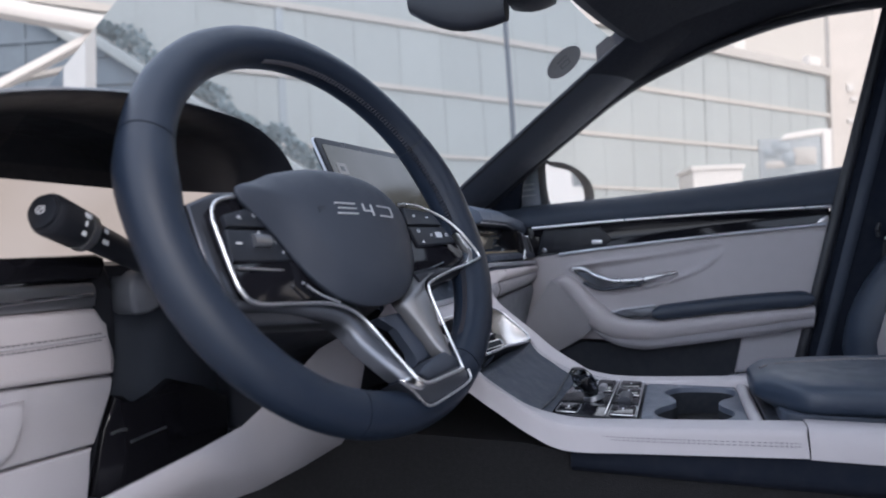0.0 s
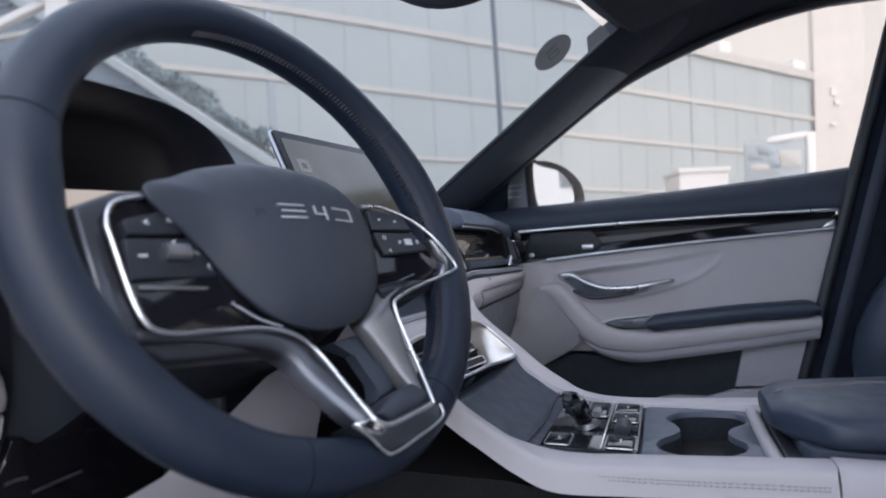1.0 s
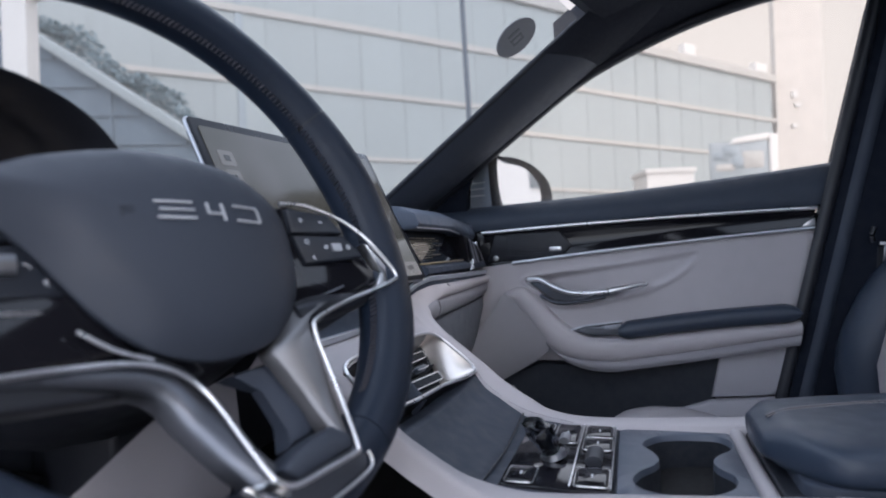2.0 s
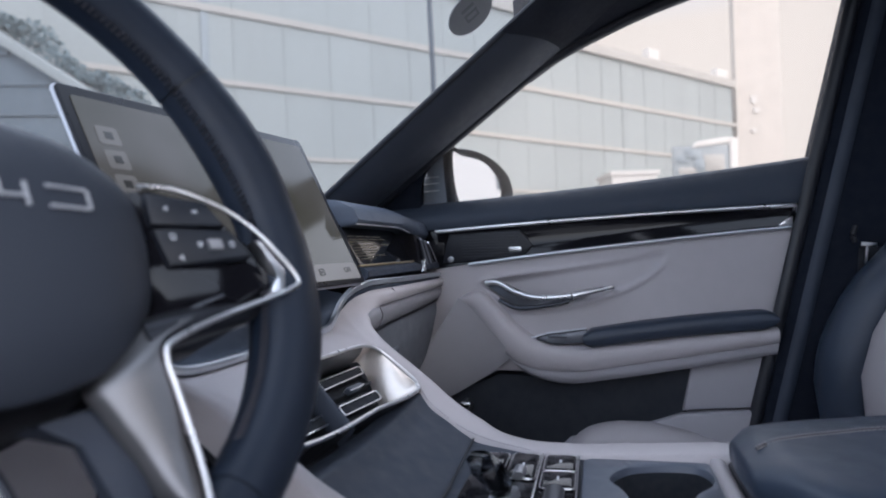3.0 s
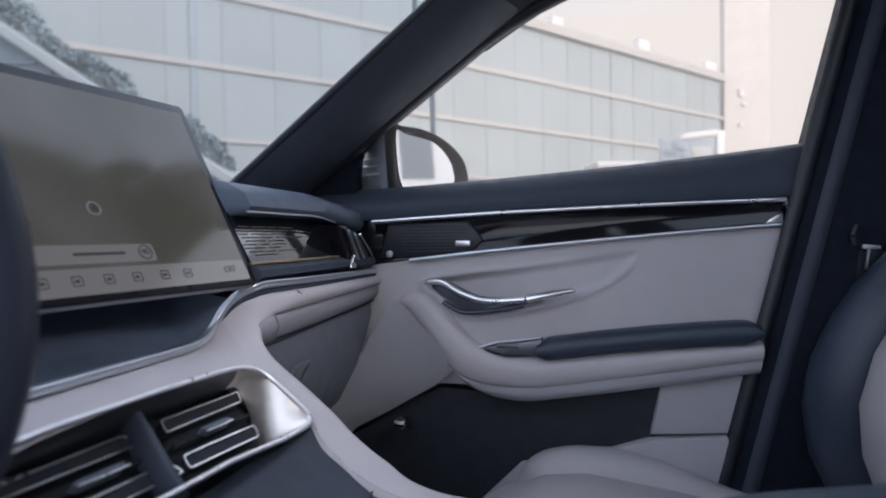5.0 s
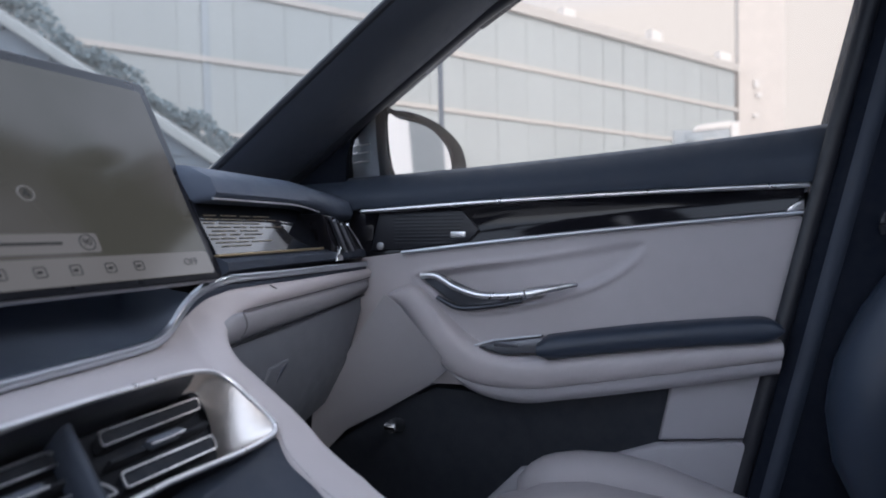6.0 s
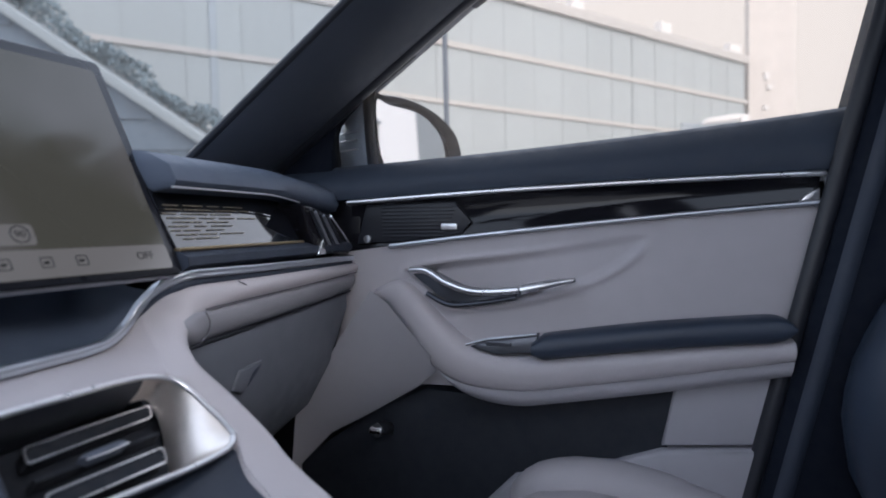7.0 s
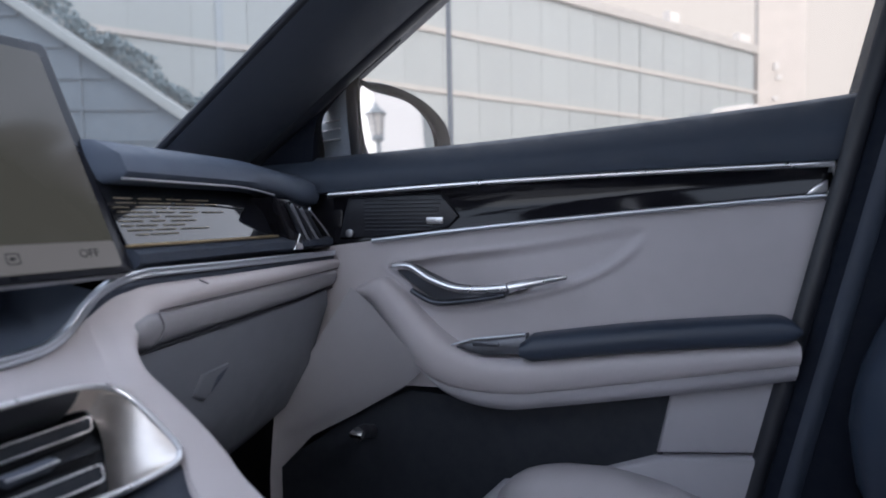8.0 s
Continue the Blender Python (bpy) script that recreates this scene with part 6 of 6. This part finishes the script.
for side in (0, 1):
    fx = (lambda u: u) if side == 0 else (lambda u: MID - (u - MID) * 1.2)
    at = on_vent if side == 0 else on_far_vent
    turn = (lambda o: o) if side == 0 else (lambda o: o[::-1])
    part("duct", prism(turn([(fx(a), b) for a, b in ((MID, 0.0), (0.145, -0.005), (0.145, 0.088), (MID, 0.095))]), at, 0.044, 0.05), BLACK_FELT, centre_vent)
    rim_r = curve_through([Vector((a, b, 0)) for a, (b) in [(r[0], r[1]) for r, q in BOWL]], 5)
    bowl_i = curve_through([Vector(q) for r, q in BOWL], 5)
    rows = []
    for r, q in zip(rim_r, bowl_i):
        ctl = r.lerp(q, 0.66)
        ctl.z = q.z * 0.22
        pts = [r * (1 - t) ** 2 + ctl * (2 * t * (1 - t)) + q * t * t for t in [k / 9 for k in range(10)]]
        rows.append([at(fx(p.x), p.y, p.z) for p in pts + [q + Vector((-0.002, 0, 0.012))]])
    part("cheek", loft(rows, ring=False), CHEEK, centre_vent, "bright satin metal cheek", sharp=180)
    part("top_wall", loft([[at(fx(u), v, c) for v, c in ((v0 - 0.0012, 0.0), (v0 - 0.003, 0.010), (v0 - 0.002, 0.03), (0.09, 0.05))] for u, v0 in ((MID, 0.0875), (0.03, 0.0863), (0.05, 0.0855), (0.085, 0.0838), (0.108, 0.0808))], ring=False), SPOKE, centre_vent, "dark satin upper wall", sharp=180)
    part("bottom_wall", loft([[at(fx(u), v0 + dv, c) for dv, c in ((0.0, 0.0), (0.002, 0.012), (0.006, 0.045))] for u, v0 in ((MID, 0.008), (0.03, 0.004), (0.08, -0.0025), (0.112, -0.0038))], ring=False), BLACK, centre_vent, sharp=180)
    upper = [at(fx(u), v, -0.0016) for u, v in [tuple(q)[:2] for q in curve_through([(a, b, 0) for a, b in RIM[:9]], 6)]]
    lower = [at(fx(u), v, 0.0) for u, v in [tuple(q)[:2] for q in curve_through([(a, b, 0) for a, b in RIM[8:]], 6)]]
    part("top_rim", sweep(upper, oval(0.0022, 0.0022, 10), up=(0, 1, -0.8)), CHROME, centre_vent, "thin chrome rim")
    part("bottom_rim", sweep(lower, oval(0.0024, 0.0026, 10), up=(0, 1, -0.8)), CHROME, centre_vent, "broad chrome lower rim")
    for quad in (((0.0200, 0.0790), (0.1310, 0.0740), (0.1240, 0.0630), (0.0140, 0.0670)), ((0.0090, 0.0425), (0.1090, 0.0355), (0.1020, 0.0235), (0.0040, 0.0305))):
        ring = []
        for i in range(4):
            a, b, c = (Vector((*quad[(i + j) % 4], 0)) for j in (-1, 0, 1))
            p, q = b + (a - b).normalized() * 0.0035, b + (c - b).normalized() * 0.0035
            ring += [p.lerp(b, 0.0), (p + q) / 4 + b / 2, q]
        o = [(fx(p.x), p.y) for p in ring]
        blade = part("louvre", prism(turn(o), at, 0.0305, 0.040, 0.001), BLACK_FELT, centre_vent)
        part("louvre_edge", sweep([at(a, b, 0.030) for a, b in o], oval(0.0009, 0.0009, 6), up=(0, 0.643, -0.766), closed=True), CHROME, blade, "thin chrome rim")
    o = [(fx(a), b) for a, b in ((0.010, 0.0555), (0.118, 0.0490), (0.116, 0.0460), (0.008, 0.0520))]
    part("louvre", prism(turn(o), at, 0.029, 0.040, 0.001), BLACK_FELT, centre_vent)
    o = [(fx(a), b) for a, b in ((0.040, 0.0530), (0.044, 0.0545), (0.074, 0.0530), (0.080, 0.0500), (0.076, 0.0465), (0.046, 0.0475))]
    tab = part("slider", prism(turn(o), at, 0.022, 0.030, 0.002), SLIDE, centre_vent, "dark grey slider tab")
    part("slider_edge", tube([at(fx(a), b, 0.0215) for a, b in ((0.041, 0.0485), (0.060, 0.0470), (0.078, 0.0470))], 0.0007, up=(0, 1, 0)), CHROME, tab)
part("divider", loft([[on_vent(u + du, v, c) for du, c in ((-0.0052, 0.035), (-0.0040, 0.014), (0.0, 0.012), (0.0040, 0.014), (0.0052, 0.035))] for u, v in ((MID - 0.014, 0.086), (MID - 0.026, 0.05), (MID - 0.040, 0.008))], ring=False), NAVY_SOFT, centre_vent, "navy bar between the vents", sharp=60)

console = thing("console", "centre console with beige leather rails, navy slope and cup holders", "centre console", Matrix.Translation((-0.04, -0.3, 0.35)))
part("rail", loft(shoulder_rows[62:], ring=False), BEIGE, console, "beige leather console rail", sharp=180)
part("rail", loft([[over(q) for q in r] for r in shoulder_rows[62:]], ring=False), BEIGE, console, "beige leather console rail", sharp=180)
for back in (False, True):
    for z in (0.0005, 0.0035):
        line = [Vector(r[0 if z < 0.001 else 1]) + Vector((0.0015, 0, 0.0012)) for r in shoulder_rows[68:98]]
        seam([over(q) for q in line[::5]] if back else line[::5], console, DARK_THREAD, 0.0003, 0.004)


def rear_rail(y):
    return [(-0.145, y, 0.728), (-0.146, y, 0.740), (-0.152, y, 0.743), (-0.176, y, 0.742), (-0.1835, y, 0.736), (-0.1885, y, 0.724), (-0.1905, y, 0.710), (-0.145, y, 0.710)]


part("rear_rail", loft([rear_rail(y) for y in (-0.4110, -0.55, -0.80)]), BEIGE, console, "beige leather console rail", sharp=60)
for z in (0.717, 0.7135):
    seam([(-0.1955, -0.17, z + 0.004), (-0.1940, -0.21, z + 0.003), (-0.1936, -0.28, z + 0.005), (-0.1925, -0.405, z + 0.010)], console, DARK_THREAD, 0.0003, 0.0032)
part("base", loft([[(-0.178, y, z), (0.10, y, z), (0.12, y, 0.33), (-0.19, y, 0.33)] for y, z in ((0.42, 0.66), (0.15, 0.70), (0.0, 0.70), (-0.10, 0.70), (-0.2, 0.688), (-0.42, 0.695), (-0.9, 0.70))]), CARPET, console, "black lower console")
part("side_skirt", loft([[(-0.184, y, 0.716), (-0.190, y, 0.690), (-0.191, y, 0.682), (-0.184, y, 0.674), (-0.16, y, 0.674), (-0.16, y, 0.716)] for y in (-0.16, -0.30, -0.60, -0.90)]), PILLAR_CLOTH, console, "navy-black lower side of the console", sharp=60)
slope_way = curve_through([(0.136, -0.020, 0.776), (0.138, -0.040, 0.777), (0.136, -0.047, 0.772), (0.124, -0.060, 0.7605), (0.115, -0.082, 0.748), (0.106, -0.105, 0.736), (0.094, -0.130, 0.7290), (0.072, -0.24, 0.7265)], 5)
rows = []
for q in slope_way:
    l = over(q)
    rows.append([q.lerp(l, f) + Vector((0, 0, -0.006 * math.sin(math.pi * f))) for f in [k / 10 for k in range(11)]])
part("slope", loft(rows, ring=False), NAVY_SOFT, console, "navy slope under the vents", sharp=180)
part("slope_fold", tube([(-0.19, -0.113, 0.7335), (-0.04, -0.116, 0.7275), (0.100, -0.113, 0.7335)], 0.0012), BLACK, console)

def cup_outline():
    pts = [(0.006, -0.262), (0.030, -0.270), (0.048, -0.288), (0.056, -0.320), (0.054, -0.346), (0.034, -0.357), (0.006, -0.354), (-0.018, -0.338), (-0.038, -0.331), (-0.058, -0.334), (-0.080, -0.346), (-0.108, -0.342), (-0.130, -0.322), (-0.138, -0.292), (-0.130, -0.264), (-0.108, -0.252), (-0.082, -0.258), (-0.060, -0.272), (-0.040, -0.278), (-0.016, -0.272)]
    return [tuple(q)[:2] for q in curve_through([(a, b, 0) for a, b in pts], 5, True)]


co = cup_outline()
cu, cv = -0.041, -0.309


def to_edge(a, b):
    """From the cups' middle outwards to the lid's straight border."""
    da, db = a - cu, b - cv
    k = min((0.066 - cu) / da if da > 1e-9 else 1e9, (-0.144 - cu) / da if da < -1e-9 else 1e9, (-0.237 - cv) / db if db > 1e-9 else 1e9, (-0.3595 - cv) / db if db < -1e-9 else 1e9)
    return cu + da * k, cv + db * k


lid_rows = [[(*to_edge(a, b), z) for a, b in co] for z in (0.715, 0.7275)] + [[(*(Vector(to_edge(a, b)).lerp(Vector((a, b)), 0.06)), 0.7290) for a, b in co], [(a, b, 0.7290) for a, b in co], [(cu + (a - cu) * 0.985, cv + (b - cv) * 0.985, 0.7275) for a, b in co], [(cu + (a - cu) * 0.97, cv + (b - cv) * 0.97, 0.66) for a, b in co]]
cup = part("cup_holder", loft(lid_rows, ring=True, caps=False), SLIDE, console, "blue-grey twin cup holder")
part("cup_well", loft([[(cu + (a - cu) * 0.968, cv + (b - cv) * 0.968, 0.722) for a, b in co], [(cu + (a - cu) * 0.95, cv + (b - cv) * 0.95, 0.662) for a, b in co], [(cu + (a - cu) * 0.02, cv + (b - cv) * 0.02, 0.660) for a, b in co]], caps=False), BLACK_FELT, cup, "black cup well")
plate = part("switch_plate", prism([(-0.142, -0.128), (0.066, -0.128), (0.064, -0.234), (-0.144, -0.234)], on_z, 0.7295, 0.72, 0.002), GLOSS, console, "gloss black switch plate")
for x0, x1, y0, y1 in ((-0.138, -0.096, -0.160, -0.134), (0.012, 0.060, -0.160, -0.134), (-0.138, -0.090, -0.230, -0.200), (-0.030, 0.012, -0.230, -0.200), (0.016, 0.060, -0.230, -0.200), (-0.010, 0.060, -0.192, -0.166)):
    part("key", prism(rounded(x0, x1, y0, y1, 0.004), on_z, 0.7330, 0.729, 0.002), GLOSS, plate)
    part("key_edge", sweep([(a, b, 0.7315) for a, b in rounded(x0 - 0.001, x1 + 0.001, y0 - 0.001, y1 + 0.001, 0.004)], oval(0.0005, 0.0006, 6), closed=True), CHROME, plate)
    part("key_mark", prism(rounded((x0 + x1) / 2 - 0.004, (x0 + x1) / 2 + 0.004, (y0 + y1) / 2 - 0.001, (y0 + y1) / 2 + 0.001, 0.0006, 2), on_z, 0.7336, 0.7325), MARK, plate)
part("drum", sweep([(-0.078, -0.214, 0.734), (-0.042, -0.214, 0.734)], oval(0.009, 0.006, 16)), SPOKE, plate, "knurled chrome drum")
part("drum", sweep([(-0.012, -0.178, 0.734), (0.010, -0.178, 0.734)], oval(0.006, 0.004, 16)), GUNMETAL, plate, "small satin roller")
part("plate_bar", box(-0.142, 0.064, -0.1965, -0.1945, 0.7315, 0.7330, 0.0006), CHROME, plate)
part("plate_bar", box(-0.142, 0.064, -0.2335, -0.2320, 0.7305, 0.7320, 0.0006), GUNMETAL, plate)

shift_lever = thing("shift_lever", "cut-crystal shift lever with chrome collar", "gear lever", Matrix.Translation((-0.06, -0.17, 0.73)))
rows = []
for k, (z, r) in enumerate(((0.730, 0.011), (0.738, 0.010), (0.744, 0.013), (0.757, 0.0165), (0.768, 0.0155), (0.775, 0.009))):
    rows.append([(-0.060 - 0.35 * (z - 0.73) + math.cos(a + 0.4 * k) * r, -0.172 + 0.4 * (z - 0.73) + math.sin(a + 0.4 * k) * r, z) for a in [2 * math.pi * i / 8 for i in range(8)]])
part("crystal", loft(rows), CRYSTAL, shift_lever, "faceted crystal knob", sharp=10)
part("core", sweep([(-0.060, -0.171, 0.735), (-0.070, -0.160, 0.760)], oval(0.006, 0.006, 8)), BLACK, shift_lever)
part("collar", sweep([(-0.060, -0.173, 0.730), (-0.060, -0.171, 0.736)], oval(0.014, 0.014, 20)), GUNMETAL, shift_lever)

part("cross_bar", loft([[(x, y, z) for y, z in ((-0.360, 0.715), (-0.3605, 0.7315), (-0.3635, 0.7345), (-0.3695, 0.7345), (-0.3745, 0.7310), (-0.3760, 0.715))] for x in (-0.147, -0.10, 0.0, 0.0665)]), BEIGE, console, "beige bar behind the cup holder", sharp=60)

armrest = thing("armrest", "navy leather armrest lid with a stitched seam", "armrest", Matrix.Translation((0.0, -0.55, 0.73)))
rows = []
for k in range(26):
    f = (k / 25) ** 1.6
    y = -0.370 - 0.41 * f
    g = step(f, -0.03, 0.06)
    x0 = -0.060 - 0.085 * step(f, -0.06, 0.14)
    x1 = float(np.interp(-y, (0.37, 0.385, 0.41, 0.45, 0.52, 0.78), (0.018, 0.042, 0.060, 0.076, 0.098, 0.110)))
    h = 0.0150 * g + 0.0075
    rows.append([((x0 + x1) / 2 + a * (x1 - x0) / 2, y, 0.7585 + 0.006 * f + b * h) for a, b in oval(1.0, 1.0, 28, 3.4)])
part("lid", loft(rows), NAVY, armrest, "padded navy leather lid", sharp=60)
part("box", prism(rounded(-0.140, 0.066, -0.78, -0.392, 0.02), on_z, 0.745, 0.45, 0.002), NAVY_SOFT, armrest)
part("front_trim", prism(rounded(-0.143, 0.062, -0.395, -0.3765, 0.004), on_z, 0.733, 0.70, 0.002), BLACK, armrest)
for dx in (-0.0025, 0.0045):
    seam([(-0.044 + dx, -0.380, 0.7790), (-0.024 + dx, -0.403, 0.7815), (-0.003 + dx, -0.447, 0.7824), (0.016 + dx, -0.498, 0.7832), (0.040 + dx, -0.60, 0.7845)], armrest, THREAD, 0.0005, 0.0035)
part("fold", tube(curve_through([(-0.043, -0.380, 0.7785), (-0.023, -0.403, 0.7810), (-0.002, -0.447, 0.7818), (0.017, -0.498, 0.7826), (0.041, -0.60, 0.7838)], 6), 0.0010), BLACK, armrest)

# ---------------------------------------------------------------- passenger seat
passenger_seat = thing("front_seat", "passenger seat in beige leather with navy side bolsters", "car seat", Matrix.Translation((0.35, -0.5, 0.34)), "front seats")
def cushion_top(y):
    return float(np.interp(-y, (0.135, 0.142, 0.155, 0.19, 0.215, 0.24, 0.30, 0.40, 0.50, 0.66), (0.540, 0.570, 0.588, 0.603, 0.609, 0.620, 0.626, 0.612, 0.596, 0.585)))


rows = []
for k in range(40):
    y = -0.135 - 0.50 * (k / 39) ** 1.25
    half = 0.165 * (0.80 + 0.20 * step(-y, 0.13, 0.19))
    pr = []
    for i in range(25):
        a = -1 + 2 * i / 24
        pr.append((0.372 + a * half, y, cushion_top(y) - 0.040 * abs(a) ** 5 - 0.003 * math.exp(-((abs(a) - 0.55) / 0.07) ** 2)))
    rows.append(pr + [(0.372 + half, y, 0.50), (0.372 - half, y, 0.50)])
part("cushion", loft(rows), BEIGE, passenger_seat, "beige leather seat cushion", sharp=60)
for sx in (-1, 1):
    rows = []
    for k in range(26):
        f = k / 25
        y = -0.200 - 0.43 * f
        crest = float(np.interp(-y, (0.20, 0.215, 0.24, 0.28, 0.34, 0.40, 0.45, 0.52, 0.63), (0.600, 0.618, 0.632, 0.640, 0.640, 0.627, 0.608, 0.585, 0.57)))
        rows.append([(0.372 + sx * 0.165 + a, y, crest - 0.045 + b) for a, b in oval(0.040 * (0.6 + 0.4 * step(f, 0, 0.1)), 0.045, 16, 2.5)])
    part("cushion_bolster", loft(rows), BEIGE, passenger_seat, "beige leather cushion bolster", sharp=60)
def back_front(z):
    """How far forward the side bolsters of the backrest reach at height z."""
    return float(np.interp(z, (0.55, 0.63, 0.66, 0.735, 0.80, 0.86, 0.895, 0.94, 1.20), (-0.640, -0.606, -0.592, -0.583, -0.598, -0.628, -0.652, -0.695, -0.90)))


for sx in (-1, 1):
    rows = []
    for k in range(20):
        z = 0.56 + 0.62 * k / 19
        rows.append([(0.345 + sx * 0.150 + a, back_front(z) - 0.055 + b, z) for a, b in oval(0.048, 0.055, 16, 2.3)])
    part("back_bolster", loft(rows), NAVY, passenger_seat, "navy leather back bolster", sharp=60)
part("backrest", loft([[(0.345 + a, back_front(z) - 0.085 + b, z) for a, b in oval(0.125, 0.05, 20, 3.0)] for z in [0.56 + 0.062 * k for k in range(11)]]), BEIGE, passenger_seat, "beige leather backrest", sharp=60)
part("seat_base", box(0.24, 0.48, -0.60, -0.26, 0.34, 0.52, 0.02), BLACK, passenger_seat)

# Out of view; added to block light on its way to the passenger door.
driver_seat = copy_thing(passenger_seat, Matrix.Translation((-0.40, -0.58, 0.34)))
tagged(driver_seat, "unseen beige and navy driver's seat, added to block light")

seat_belt = thing("seat_belt", "black seat belt with a dark buckle tongue", "seat belt", Matrix.Translation((0.55, -0.66, 0.7)))
part("webbing", loft([[(0.548 + 0.015 * f, -0.680 - 0.05 * f + a, 0.75 + 0.55 * f) for a in (-0.024, 0.0, 0.024)] for f in [k / 8 for k in range(9)]], ring=False), BLACK, seat_belt)
tongue = part("tongue", prism([(-0.672, 0.934), (-0.673, 0.942), (-0.694, 0.940), (-0.693, 0.912), (-0.676, 0.906), (-0.680, 0.932)], on_x, 0.540, 0.546, 0.002), BLACK, seat_belt, "dark belt tongue")
part("tongue_bar", prism([(-0.671, 0.936), (-0.672, 0.942), (-0.694, 0.940), (-0.694, 0.934)], on_x, 0.537, 0.541, 0.001), CHROME, tongue, "bright metal bar")
part("tongue_bar", prism([(-0.678, 0.935), (-0.682, 0.935), (-0.679, 0.908), (-0.675, 0.908)], on_x, 0.537, 0.541, 0.001), GUNMETAL, tongue)
part("guide", sweep(curve_through([(0.538, -0.664, 0.968), (0.536, -0.659, 0.955), (0.538, -0.662, 0.942)], 5), oval(0.004, 0.004, 8)), BLACK, seat_belt)

rear_seat = thing("rear_seat", "navy leather rear bench", "car seat", Matrix.Translation((-0.05, -1.7, 0.34)))
part("cushion", box(-0.70, 0.55, -1.85, -1.35, 0.36, 0.62, 0.05), NAVY, rear_seat)
part("backrest", box(-0.70, 0.55, -2.10, -1.85, 0.50, 1.15, 0.06), NAVY, rear_seat)

# ---------------------------------------------------------------- rear-view mirror and windscreen sticker
inner_mirror = thing("inner_mirror", "black rear-view mirror hanging from the header", "mirror", Matrix.Translation((-0.14, -0.05, 1.39)))
part("housing", loft([[(-0.15 + a * 0.5, 0.045 - 0.019 * k, 1.284 - 0.004 * k + b * (0.35 + 0.65 * math.sin(math.pi * (k + 0.8) / 8.6))) for a, b in oval(0.030, 0.040, 16, 2.4)] for k in range(8)]), BLACK, inner_mirror, "black mirror housing", sharp=60)
part("arm", sweep([(-0.15, -0.03, 1.29), (-0.14, -0.04, 1.34), (-0.13, -0.08, 1.41)], oval(0.010, 0.010, 10)), BLACK, inner_mirror)
part("sensor_box", loft([[(-0.15 + a, -0.092 - 0.011 * k, 1.268 + b) for a, b in oval(0.035, 0.022 * (0.7 + 0.3 * math.sin(math.pi * k / 5)), 14, 3.0)] for k in range(6)]), BLACK, inner_mirror, "black sensor box", sharp=60)

windscreen_sticker = thing("windscreen_sticker", "round translucent grey sticker inside the windscreen", "sticker", Matrix.Translation((0.345, -0.079, 1.315)))
STICKER = material("grey_sticker", (0.30, 0.31, 0.325), 0.5, vary=0.06, scale=60)
WIDE, RISE = Vector((0.97, -0.14, -0.19)), Vector((0, -0.795, 0.607))


def on_glass(a, b, c):
    return Vector((0.345, -0.079, 1.315)) + WIDE * a + RISE * b + Vector((0, -0.607, -0.795)) * c


part("disc", prism(oval(0.040, 0.040, 40), on_glass, 0.003, 0.001), STICKER, windscreen_sticker)
for a0, a1, b0, b1 in ((-0.018, -0.012, -0.012, 0.012), (-0.004, 0.000, -0.012, 0.012), (0.010, 0.014, -0.012, 0.012), (0.000, 0.010, 0.008, 0.012), (0.000, 0.010, -0.012, -0.008)):
    part("bar", prism([(a0, b0), (a1, b0), (a1, b1), (a0, b1)], on_glass, 0.0036, 0.0028), MULLION, windscreen_sticker)
